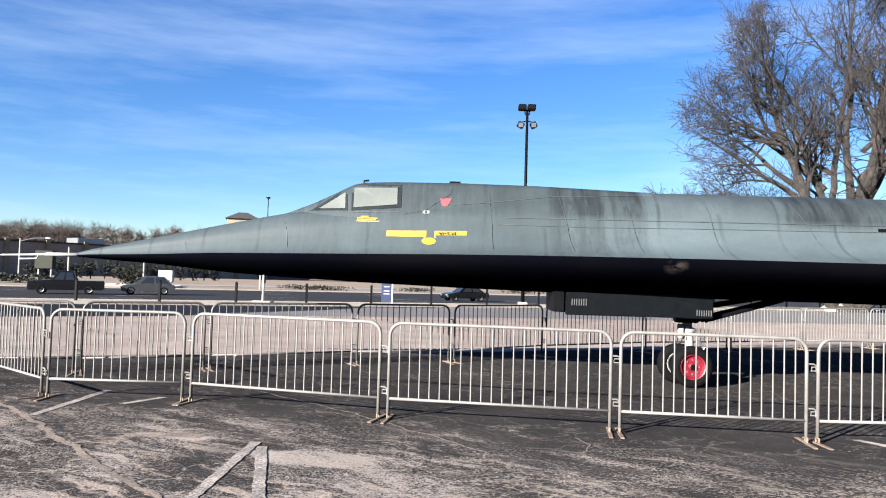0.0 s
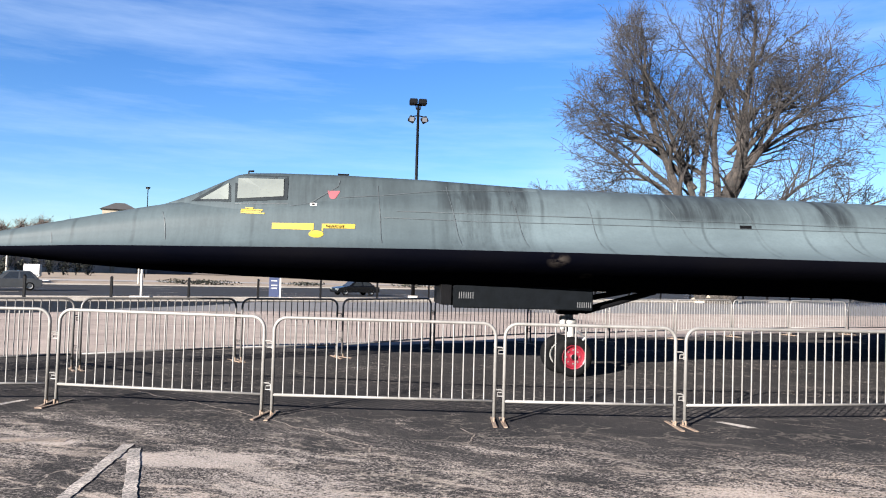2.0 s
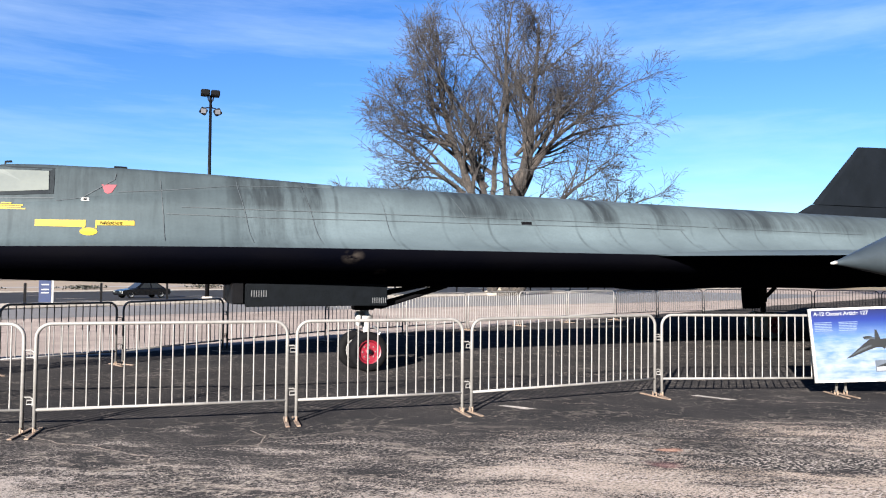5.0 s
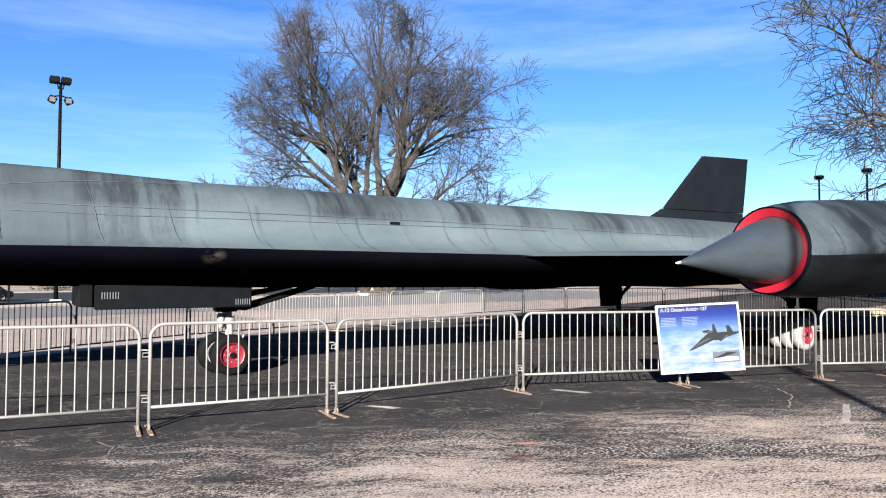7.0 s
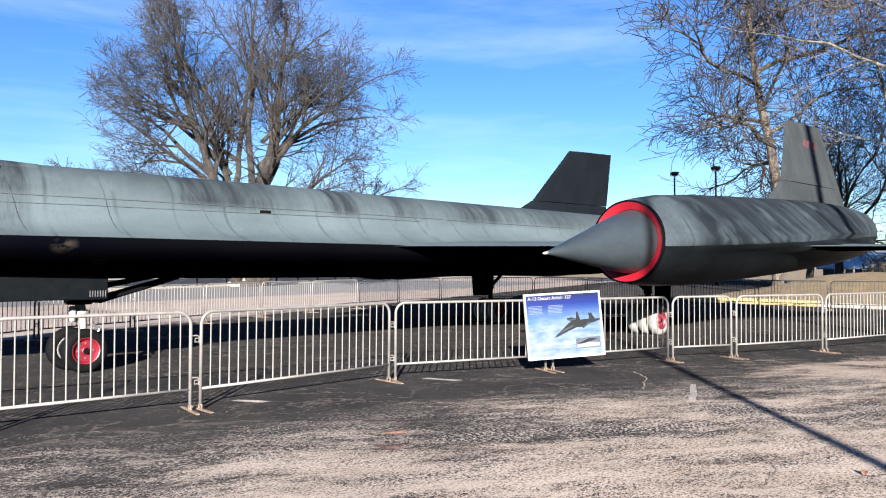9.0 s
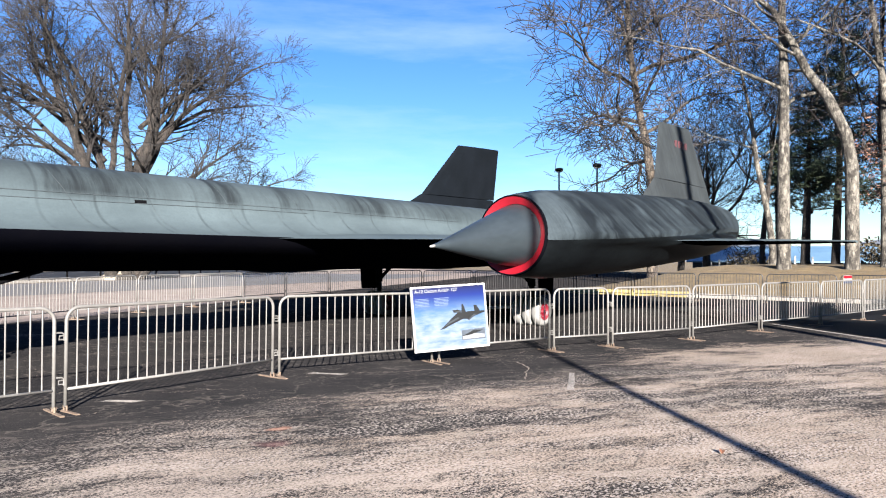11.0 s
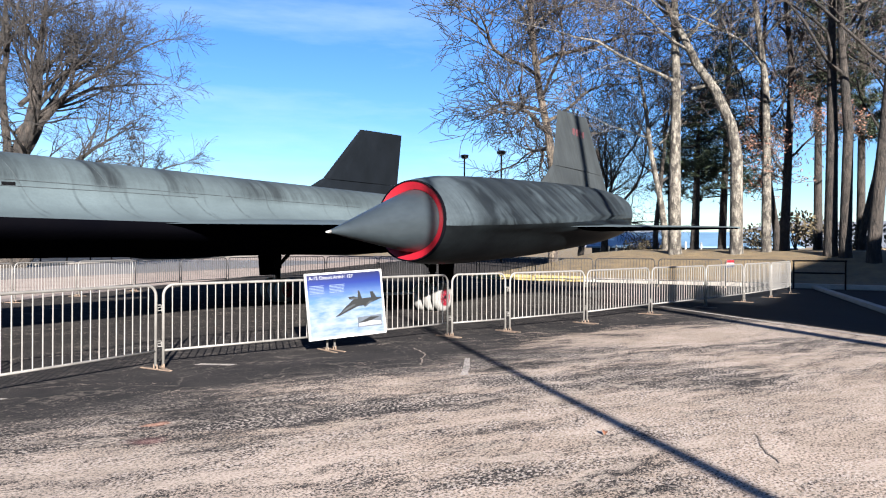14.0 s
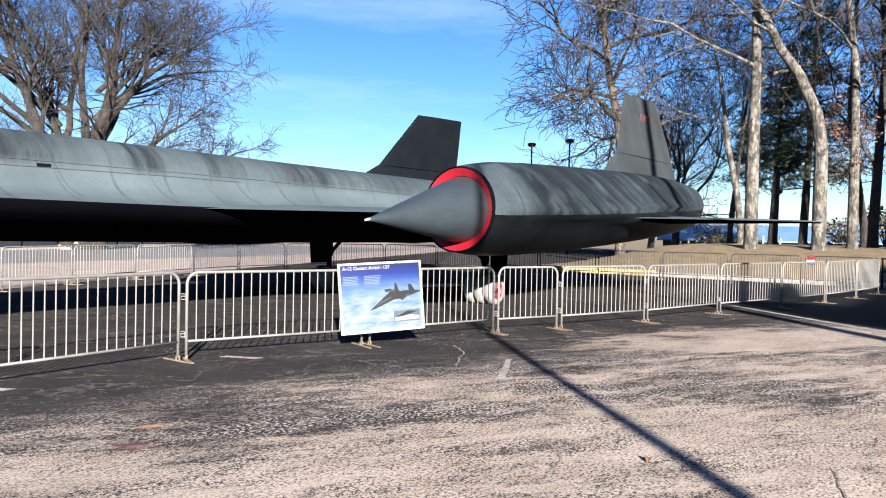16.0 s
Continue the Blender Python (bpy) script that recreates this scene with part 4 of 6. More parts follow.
def wing(side):
    """Delta wing: thin lens sections from the body out past the nacelle to the tip."""
    lat = [1.2, 1.6, 2.4, 3.2, 3.9, 4.6, 5.0, 5.3, 5.7, 6.4, 7.2, 7.9, 8.25, 8.42]
    le = [13.9, 14.6, 16.2, 17.7, 19.0, 19.4, 19.8, 22.3, 23.4, 24.6, 26.0, 27.3, 28.1, 28.7]
    te = [28.4, 28.6, 28.8, 29.0, 29.1, 29.1, 29.1, 29.2, 29.2, 29.2, 29.25, 29.3, 29.3, 29.2]
    bm = bmesh.new()
    rows = []
    for y, a, b in zip(lat, le, te):
        th = 0.17 * (1 - (y - 1.2) / 8.2) + 0.012
        ring = []
        for f, h in ((0, 0), (0.05, 0.25), (0.2, 0.7), (0.5, 1), (0.8, 0.6), (1, 0.05)):
            s = a + (b - a) * f
            ring.append((s, side * y, 1.99 + 0.012 * (s - 18) + th * h))
        for f, h in ((0.8, 0.6), (0.5, 1), (0.2, 0.7), (0.05, 0.25)):
            s = a + (b - a) * f
            ring.append((s, side * y, 1.985 + 0.012 * (s - 18) - th * h))
        rows.append(ring)
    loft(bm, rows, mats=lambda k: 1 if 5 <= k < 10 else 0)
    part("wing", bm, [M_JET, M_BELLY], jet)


wing(-1)
wing(1)


def wheel(parent, s, y, r, width, rim_mat, side=-1, hub=True, tread=None):
    """A tyre with a rounded tread and a dished rim with hub and bolts."""
    bm = bmesh.new()
    prof = [(0.60, -0.42), (0.72, -0.5), (0.90, -0.46), (0.985, -0.28), (1.0, 0), (0.985, 0.28), (0.90, 0.46), (0.72, 0.5), (0.60, 0.42)]
    rows = [[(s + r * q * math.cos(a), y + width * w, r + r * q * math.sin(a)) for q, w in prof] for a in (2 * math.pi * k / 40 for k in range(41))]
    loft(bm, rows, closed=False, cap=False)
    ty = part("tyre", bm, tread or M_TYRE, parent, smooth=True)
    bm = bmesh.new()
    prof = [(0.62, side * 0.40), (0.60, side * 0.44), (0.55, side * 0.40), (0.48, side * 0.20), (0.2, side * 0.18), (0.16, side * 0.36), (0.10, side * 0.40), (0.0, side * 0.40)]
    rows = [[(s + r * q * math.cos(a), y + width * w, r + r * q * math.sin(a)) for q, w in prof] for a in (2 * math.pi * k / 32 for k in range(33))]
    loft(bm, rows, closed=False, cap=False)
    part("rim", bm, rim_mat, parent, smooth=False)
    if hub:
        bm = bmesh.new()
        tube(bm, [(s, y + side * width * 0.38, r), (s, y + side * width * 0.46, r)], [0.045, 0.035], 12)
        part("hub_cap", bm, M_DARKGREY, parent)
        for k in range(8):
            bm = bmesh.new()
            a = 2 * math.pi * k / 8
            q = (s + r * 0.34 * math.cos(a), r + r * 0.34 * math.sin(a))
            tube(bm, [(q[0], y + side * width * 0.16, q[1]), (q[0], y + side * width * 0.24, q[1])], 0.013, 6)
            part("bolt", bm, M_SILVER, parent)


M_SILVERTYRE = plain("silvered_tyre", (0.1784, 0.1734, 0.166), (0.0991, 0.0966, 0.0917), 6, 0.6)
M_TOWBLUE = plain("pale_blue_paint", (0.208, 0.2477, 0.2873), None, 6, 0.5)


def gear_empty(name, label):
    e = new(name)
    e.parent = jet
    e["label"] = label
    return e


M_SEAM2 = plain("dull_slot_edge", (0.0793, 0.0817, 0.0842), (0.0445, 0.047, 0.0495), 9, 0.6, bump=0)


def nose_gear():
    g = gear_empty("nose_gear", "twin-wheel nose gear with bright red rims")
    wheel(g, 9.87, -0.20, 0.325, 0.21, M_REDRIM)
    wheel(g, 9.79, 0.24, 0.325, 0.21, M_WHITE)
    bm = bmesh.new()
    tube(bm, [(9.93, 0.02, 0.36), (9.90, 0.02, 0.75), (9.86, 0.02, 1.02)], [0.055, 0.065, 0.075], 14)
    tube(bm, [(9.95, -0.20, 0.325), (9.95, 0.24, 0.325)], 0.035, 10)
    box(bm, 9.74, 9.98, -0.07, 0.10, 0.80, 0.92, 0.015)
    box(bm, 9.70, 9.80, -0.09, 0.02, 0.74, 0.98, 0.015)
    part("strut", bm, M_WHITE, g, "white-painted strut", True)
    bm = bmesh.new()
    tube(bm, [(9.86, 0.02, 1.00), (9.84, 0.02, 1.45)], 0.085, 14)
    box(bm, 9.66, 10.02, -0.10, 0.12, 1.00, 1.10, 0.02)
    part("upper_strut", bm, M_BLACK, g)
    bm = bmesh.new()
    tube(bm, [(10.02, 0.0, 0.72), (10.14, 0.0, 0.62), (10.06, 0.0, 0.46)], 0.022, 8)
    tube(bm, [(9.92, -0.06, 0.90), (10.1, -0.06, 0.74)], 0.012, 6)
    part("torque_link", bm, M_SILVER, g)
    for y in (-0.26, 0.22):
        bm = bmesh.new()
        tube(bm, [(10.05, y, 1.05), (11.30, y * 0.6, 1.40)], 0.032, 10)
        tube(bm, [(9.98, y, 1.24), (10.95, y * 0.7, 1.42)], 0.026, 10)
        part("drag_brace", bm, M_BLACK, g)
    bm = bmesh.new()
    box(bm, 9.99, 10.08, -0.27, 0.23, 1.03, 1.12, 0.01)
    part("brace_fitting", bm, M_DARKGREY, g)
    # bay doors, hanging open on both sides
    for y, m in ((-0.47, M_DARKGREY), (0.45, M_DARKGREY)):
        bm = bmesh.new()
        box(bm, 7.84, 10.10, y - 0.02, y + 0.02, 1.09, 1.44, 0.012)
        d = part("gear_door", bm, m, g, "dark grey bay door hanging open")
        for s0, z0, z1 in ((7.93, 1.24, 1.34), (9.84, 1.13, 1.22)):
            for k in range(7):
                bm = bmesh.new()
                box(bm, s0 + 0.036 * k, s0 + 0.036 * k + 0.012, y - 0.028, y - 0.018, z0, z1)
                part("vent_slot", bm, M_SEAM2, d)
    bm = bmesh.new()
    box(bm, 7.66, 7.83, -0.46, 0.46, 1.13, 1.46, 0.015)
    part("bay_front", bm, M_BLACK, g)


nose_gear()


def main_gear(side):
    g = gear_empty("main_gear", "dark main gear leg with a row of three wheels")
    y = side * 2.54
    bm = bmesh.new()
    tube(bm, [(21.62, y, 0.36), (21.62, y, 1.0)], 0.07, 12)
    tube(bm, [(21.62, y, 0.95), (21.60, y, 1.95)], 0.10, 12)
    tube(bm, [(21.62, y, 1.0), (21.6, y - side * 0.9, 1.75)], 0.05, 10)
    part("strut", bm, M_DARKGREY, g, smooth=True)
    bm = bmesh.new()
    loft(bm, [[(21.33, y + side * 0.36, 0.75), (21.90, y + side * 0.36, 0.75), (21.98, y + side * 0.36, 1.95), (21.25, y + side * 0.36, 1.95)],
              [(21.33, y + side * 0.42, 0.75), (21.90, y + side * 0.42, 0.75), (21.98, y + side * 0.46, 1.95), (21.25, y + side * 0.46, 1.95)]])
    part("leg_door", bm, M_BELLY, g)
    bm = bmesh.new()
    tube(bm, [(21.62, y - 0.34, 0.345), (21.62, y + 0.34, 0.345)], 0.05, 10)
    part("axle", bm, M_SILVER, g)
    for k in (-1, 0, 1):
        wheel(g, 21.62, y + 0.27 * k, 0.345, 0.22, M_REDRIM, tread=M_SILVERTYRE)


    if side < 0:
        bm = bmesh.new()
        tube(bm, [(21.3, y + 0.3, 0.45), (19.9, y + 0.62, 0.47)], 0.035, 10)
        part("tow_bar", bm, M_TOWBLUE, g, "pale blue bar at the wheels")


main_gear(-1)
main_gear(1)

# seams of the skin: dark sealed joints
M_SEAM = plain("sealed_seam", (0.0344, 0.043, 0.0473), (0.0172, 0.0215, 0.0241), 2.5, 0.6, bump=0)
SEAMS = [((5.30, 2.56), (5.62, 2.62), (6.02, 2.90), (6.06, 3.08)), ((6.06, 2.72), (6.6, 2.77), (7.64, 2.90), (9.0, 2.96)), ((4.5, 2.57), (5.28, 2.60)), ((3.55, 2.0), (3.5, 2.3), (3.42, 2.5)), ((1.9, 1.9), (1.85, 2.15)),
         ((6.9, 2.535), (8.2, 2.54), (9.2, 2.545), (12.0, 2.56), (14.6, 2.565), (16.6, 2.56)), ((6.7, 2.43), (8.2, 2.42), (9.6, 2.44), (12.0, 2.46), (14.5, 2.49), (16.0, 2.49)), ((16.7, 2.555), (18.4, 2.545), (21.0, 2.54))]
for top, low in ((6.62, 6.68), (7.68, 7.86), (8.66, 8.86), (9.88, 10.02), (11.16, 11.6), (12.5, 12.85), (13.98, 14.36), (15.0, 15.4), (15.58, 16.16), (16.6, 17.1)):
    SEAMS.append(((top, at(K_TOP, top) - 0.04), (top + (low - top) * 0.2, 2.75), (top + (low - top) * 0.6, 2.45), (top + (low - top) * 0.8, 2.2), (low, 2.03)))
for seam in SEAMS:
    bm = bmesh.new()
    tops, bots = [], []
    pts = []
    for (s0, z0), (s1, z1) in zip(seam, seam[1:]):
        m = max(2, int(math.hypot(s1 - s0, z1 - z0) / 0.1))
        pts += [(s0 + (s1 - s0) * i / m, z0 + (z1 - z0) * i / m) for i in range(m)]
    pts.append(seam[-1])
    for i, (s, z) in enumerate(pts):
        a, b = pts[max(0, i - 1)], pts[min(len(pts) - 1, i + 1)]
        d = math.hypot(b[0] - a[0], b[1] - a[1])
        ns, nz = -(b[1] - a[1]) / d * 0.0042, (b[0] - a[0]) / d * 0.0042
        tops.append(bm.verts.new((s + ns, -(wide_at(s + ns, z + nz) + 0.009), z + nz)))
        bots.append(bm.verts.new((s - ns, -(wide_at(s - ns, z - nz) + 0.009), z - nz)))
    for i in range(len(pts) - 1):
        bm.faces.new((tops[i], tops[i + 1], bots[i + 1], bots[i]))
    part("skin_seam", bm, M_SEAM, jet)

# ---- crowd barriers ----
BAR_H = 1.08


def barrier_proto(length, bars, paint=None):
    """A tubular steel crowd barrier that stands along +x from its origin."""
    paint = paint or M_GALV
    e = thing("crowd_barrier", Matrix.Identity(4), "white-coated tubular steel crowd barrier with upright bars" if paint == M_GALV else "dull grey tubular steel crowd barrier with upright bars" if paint == M_GREYBAR else "dark weathered tubular steel crowd barrier with upright bars", "barrier", "crowd barriers round the aircraft")
    rad = 0.14
    bm = bmesh.new()
    pts = [(0.02, 0, 0.05)]
    for k in range(7):
        a = math.pi / 2 * k / 6
        pts.append((0.02 + rad - rad * math.cos(a), 0, BAR_H - rad + rad * math.sin(a)))
    for k in range(7):
        a = math.pi / 2 * k / 6
        pts.append((length - 0.02 - rad + rad * math.sin(a), 0, BAR_H - rad + rad * math.cos(a)))
    pts.append((length - 0.02, 0, 0.05))
    tube(bm, pts, 0.019, 10)
    part("frame", bm, paint, e, smooth=True)
    bm = bmesh.new()
    tube(bm, [(0.02, 0, 0.235), (length - 0.02, 0, 0.235)], 0.016, 8)
    part("bottom_rail", bm, paint, e, smooth=True)
    bm = bmesh.new()
    tube(bm, [(0, 0, 0.235), (0, 0, BAR_H - 0.01)], 0.0085, 6, False)
    first = part("bar", bm, paint, e, smooth=True)
    gap = (length - 0.04) / (bars + 1)
    first.location.x = 0.02 + gap
    for k in range(1, bars):
        ob = new("bar", first.data)
        ob.parent = e
        ob.location.x = 0.02 + gap * (k + 1)
    for x in (0.02, length - 0.02):
        bm = bmesh.new()
        box(bm, x - 0.022, x + 0.022, -0.27, 0.27, 0.0, 0.014, 0.004)
        tube(bm, [(x, -0.03, 0.01), (x, -0.03, 0.06), (x, 0.03, 0.06), (x, 0.03, 0.01)], 0.011, 6)
        part("foot", bm, M_RUST, e, "rusty flat steel foot")
    for z in (0.36, 0.82):
        bm = bmesh.new()
        tube(bm, [(length - 0.02, 0, z), (length + 0.05, 0, z), (length + 0.075, 0, z - 0.015), (length + 0.075, 0, z - 0.085)], 0.0085, 6)
        part("hook", bm, paint, e)
        bm = bmesh.new()
        tube(bm, [(0.02, 0, z - 0.03), (-0.05, 0.0, z - 0.03), (-0.055, 0.0, z - 0.07), (0.02, 0, z - 0.07)], 0.0075, 6)
        part("eye_loop", bm, paint, e)
    return e


PROTO = {}
M_GREYBAR = plain("dull_grey_steel", (0.085, 0.081, 0.078), (0.048, 0.045, 0.043), 5, 0.5, bump=0.06)
M_DARKBAR = plain("dark_barrier_paint", (0.0138, 0.0138, 0.0146), (0.0077, 0.0077, 0.0086), 5, 0.5, bump=0.06)


def barrier_row(joints, lean=0.6, paint=None):
    rnd = random.Random(int(joints[0][0] * 10) + 5)
    for (x0, y0), (x1, y1) in zip(joints, joints[1:]):
        d = math.hypot(x1 - x0, y1 - y0)
        size = round(max(1.1, d - 0.07), 2)
        key = next((k for k in PROTO if abs(k[0] - size) < 0.03 and k[1] == paint), None)
        a = math.atan2(y1 - y0, x1 - x0)
        ox, oy = x0 + 0.035 * math.cos(a), y0 + 0.035 * math.sin(a)
        m = pose(ox, oy, 0, rnd.uniform(-lean, lean), 0, math.degrees(a))
        if key is None:
            PROTO[size, paint] = barrier_proto(size, max(8, round(size / 0.122)), paint)
            PROTO[size, paint].matrix_world = m
        else:
            copy_thing(PROTO[key], m)


FRONT = [(-7.4, 10.3), (-5.25, 8.62), (-3.50, 8.70), (-1.02, 8.13), (1.50, 7.86), (3.50, 7.72), (6.35, 7.93), (8.80, 7.18), (11.21, 6.60),
         (12.45, 6.11), (14.60, 5.44), (17.3, 4.92), (19.9, 4.28), (22.4, 3.80), (24.8, 3.45), (27.2, 3.2)]
BACK = [(-7.4, 10.3), (-5.97, 10.62), (-4.34, 11.55), (-2.18, 12.92), (-0.45, 13.7), (1.43, 15.4), (3.9, 17.1), (6.2, 18.1), (8.5, 19.3), (10.8, 20.5),
        (13.2, 21.5), (15.7, 22.3), (18.1, 23.0), (20.6, 23.3), (23.1, 23.2), (25.3, 22.2), (26.6, 20.2), (27.0, 17.8), (27.4, 15.4), (27.9, 13.0), (28.5, 10.6), (29.0, 8.2), (29.5, 5.8), (29.7, 3.6), (27.2, 3.2)]
barrier_row(FRONT)
barrier_row(BACK[:7], paint=M_GREYBAR)
barrier_row(BACK[6:12])
barrier_row(BACK[11:], paint=M_DARKBAR)

# ---- display sign on the fence ----


def sign_picture(parent, w, h):
    """The printed face: sky, clouds, a dark jet and an inset, as flat shapes."""
    m, n, l, p = node_mat("printed_sky")
    co = n.new("ShaderNodeTexCoord").outputs["Object"]
    sep = n.new("ShaderNodeSeparateXYZ")
    l.new(co, sep.inputs["Vector"])
    rp = n.new("ShaderNodeMapRange")
    rp.inputs["From Min"].default_value, rp.inputs["From Max"].default_value = h, 0.0
    l.new(sep.outputs["Z"], rp.inputs["Value"])
    cr = n.new("ShaderNodeValToRGB")
    fill_ramp(cr, [(0.0, (0.002, 0.0029, 0.0198)), (0.17, (0.0029, 0.0099, 0.0743)), (0.42, (0.0273, 0.0644, 0.1337)), (1.0, (0.0495, 0.0768, 0.1238))])
    l.new(rp.outputs["Result"], cr.inputs["Fac"])
    cloud = noise_fac(n, l, 3.4, 0.36, 0.60, 7, (1, 1, 3.5), 0.65, co)
    low = n.new("ShaderNodeMapRange")
    low.inputs["From Min"].default_value, low.inputs["From Max"].default_value = 0.25, 0.6
    l.new(rp.outputs["Result"], low.inputs["Value"])
    col = blend(n, l, times(n, l, times(n, l, cloud, low.outputs["Result"]), 0.6), cr.outputs["Color"], (0.1486, 0.1585, 0.1734))
    l.new(col, p.inputs["Base Color"])
    p.inputs["Roughness"].default_value = 0.3
    bm = bmesh.new()
    box(bm, 0.03, w - 0.03, -0.016, -0.012, 0.03, h - 0.03)
    part("printed_face", bm, m, parent, "blue sky photograph with a dark jet")

    def shape(name, pts, mat, y):
        bm = bmesh.new()
        f = bm.faces.new([bm.verts.new((x * w, y, z * h)) for x, z in pts])
        bmesh.ops.extrude_face_region(bm, geom=[f])
        for v in bm.verts[:len(pts)]:
            v.co.y += 0.002
        return part(name, bm, mat, parent)
    ink = plain("sign_ink", (0.004, 0.005, 0.0059), None, 5, 0.35, bump=0)
    pale = plain("sign_white", (0.1486, 0.1536, 0.1635), None, 5, 0.35, bump=0)
    shape("jet_print", [(0.345, 0.315), (0.41, 0.335), (0.57, 0.415), (0.66, 0.455), (0.74, 0.455), (0.82, 0.49), (0.97, 0.545), (0.965, 0.565), (0.80, 0.57), (0.76, 0.57), (0.71, 0.565), (0.60, 0.565), (0.50, 0.47), (0.42, 0.385)], ink, -0.020)
    shape("jet_print", [(0.65, 0.56), (0.66, 0.69), (0.68, 0.69), (0.71, 0.56)], ink, -0.021)
    shape("jet_print", [(0.545, 0.565), (0.53, 0.60), (0.60, 0.61), (0.68, 0.57)], ink, -0.022)
    shape("jet_print", [(0.83, 0.56), (0.82, 0.66), (0.86, 0.66), (0.90, 0.57)], ink, -0.021)
    shape("jet_print", [(0.72, 0.455), (0.74, 0.43), (0.86, 0.52), (0.80, 0.54)], ink, -0.021)
    sheen = plain("sign_grey", (0.0223, 0.0273, 0.0322), None, 5, 0.35, bump=0)
    shape("jet_print", [(0.40, 0.35), (0.50, 0.41), (0.62, 0.475), (0.60, 0.49), (0.49, 0.435)], sheen, -0.0225)
    shape("jet_print", [(0.56, 0.56), (0.555, 0.575), (0.62, 0.59), (0.66, 0.57)], sheen, -0.0245)
    shape("jet_print", [(0.74, 0.445), (0.755, 0.44), (0.85, 0.515), (0.81, 0.52)], sheen, -0.0235)
    shape("inset_print", [(0.63, 0.13), (0.63, 0.28), (0.95, 0.30), (0.95, 0.13)], plain("inset_grey", (0.0445, 0.0545, 0.0693), None, 9, 0.35, bump=0), -0.019)
    shape("inset_print", [(0.64, 0.14), (0.64, 0.19), (0.80, 0.22), (0.94, 0.20), (0.94, 0.15)], pale, -0.021)
    shape("inset_print", [(0.64, 0.195), (0.80, 0.275), (0.92, 0.265), (0.82, 0.225), (0.72, 0.20)], ink, -0.022)
    faint = plain("sign_small_print", (0.085, 0.115, 0.17), None, 5, 0.35, bump=0)
    rnd = random.Random(4)
    for col_x in (0.05, 0.30):
        for k in range(6):
            z = 0.80 - 0.022 * k
            shape("text_bar", [(col_x, z), (col_x, z + 0.009), (col_x + rnd.uniform(0.17, 0.21), z + 0.009), (col_x + 0.18, z)], faint, -0.019)
    text_mesh("title_letter", "A-12 Oxcart Article 127", 0.105 * 0.66, pale, parent, Matrix.Translation((0.05 * w, -0.020, 0.90 * h)) @ Matrix.Rotation(radians(90), 4, "X"), 0.027)


def display_sign():
    w, h = 1.23, 0.98
    a = math.degrees(math.atan2(6.66 - 7.28, 9.50 - 8.32))
    e = thing("display_sign", pose(8.28, 7.15, 0.195, -6, -2.9, a), "large printed display board in a white frame, tied to the barrier", "sign")
    bm = bmesh.new()
    box(bm, 0, w, -0.012, 0.012, 0, h)
    part("board", bm, M_WHITE, e)
    for x0, x1, z0, z1 in ((0, w, 0, 0.03), (0, w, h - 0.03, h), (0, 0.03, 0.03, h - 0.03), (w - 0.03, w, 0.03, h - 0.03)):
        bm = bmesh.new()
        box(bm, x0, x1, -0.024, -0.012, z0, z1, 0.004)
        part("frame_strip", bm, M_WHITE, e)
    sign_picture(e, w, h)


display_sign()


def small_sign():
    """A small red, white and blue notice tied to a barrier."""
    e = thing("notice_sign", pose(22.03, 4.22, 0.98, 0, 0, -16), "small red, white and blue notice tied to a barrier", "sign")
    for nm, z0, z1, m in (("board", 0.0, 0.22, M_WHITE), ("red_band", 0.14, 0.215, M_RED), ("blue_band", 0.005, 0.06, M_SIGNBLUE)):
        bm = bmesh.new()
        off = 0.0 if nm == "board" else 0.006
        box(bm, 0.0 + off, 0.42 - off, -0.035 - off, -0.030 - off * 0.2, z0, z1)
        part(nm, bm, m, e)


M_SIGNBLUE = plain("sign_blue", (0.0069, 0.0155, 0.0533), None, 6, 0.4, bump=0)
small_sign()


def fallen_leaf(x, y, turn, size):
    """A dry leaf, cupped along its midrib, with lobes."""
    bm = bmesh.new()
    mid, left, right = [], [], []
    for i in range(7):
        f = i / 6
        w = size * 0.34 * math.sin(math.pi * min(1, f * 0.9 + 0.08)) * (1.15 if i % 2 else 0.8)
        z = 0.008 + 0.02 * math.sin(f * 3.0)
        mid.append(bm.verts.new((size * (f - 0.5), 0, z)))
        left.append(bm.verts.new((size * (f - 0.48), w, z + w * 0.55)))
        right.append(bm.verts.new((size * (f - 0.48), -w, z + w * 0.4)))
    for i in range(6):
        bm.faces.new((mid[i], mid[i + 1], left[i + 1], left[i]))
        bm.faces.new((mid[i + 1], mid[i], right[i], right[i + 1]))
    ob = part("fallen_leaf", bm, M_DRYLEAF)
    ob.matrix_world = pose(x, y, 0.0, 0, 0, turn)
    tagged(ob, "curled rust-brown dry leaf on the asphalt", "leaf", "fallen leaves")


M_DRYLEAF = plain("dry_leaf", (0.1189, 0.0445, 0.0198), (0.0743, 0.0273, 0.0149), 30, 0.8, bump=0)
for x, y, turn, size in ((4.56, 1.26, 40, 0.11), (4.72, 1.36, 100, 0.07), (6.4, 2.0, 10, 0.08)):
    fallen_leaf(x, y, turn, size)

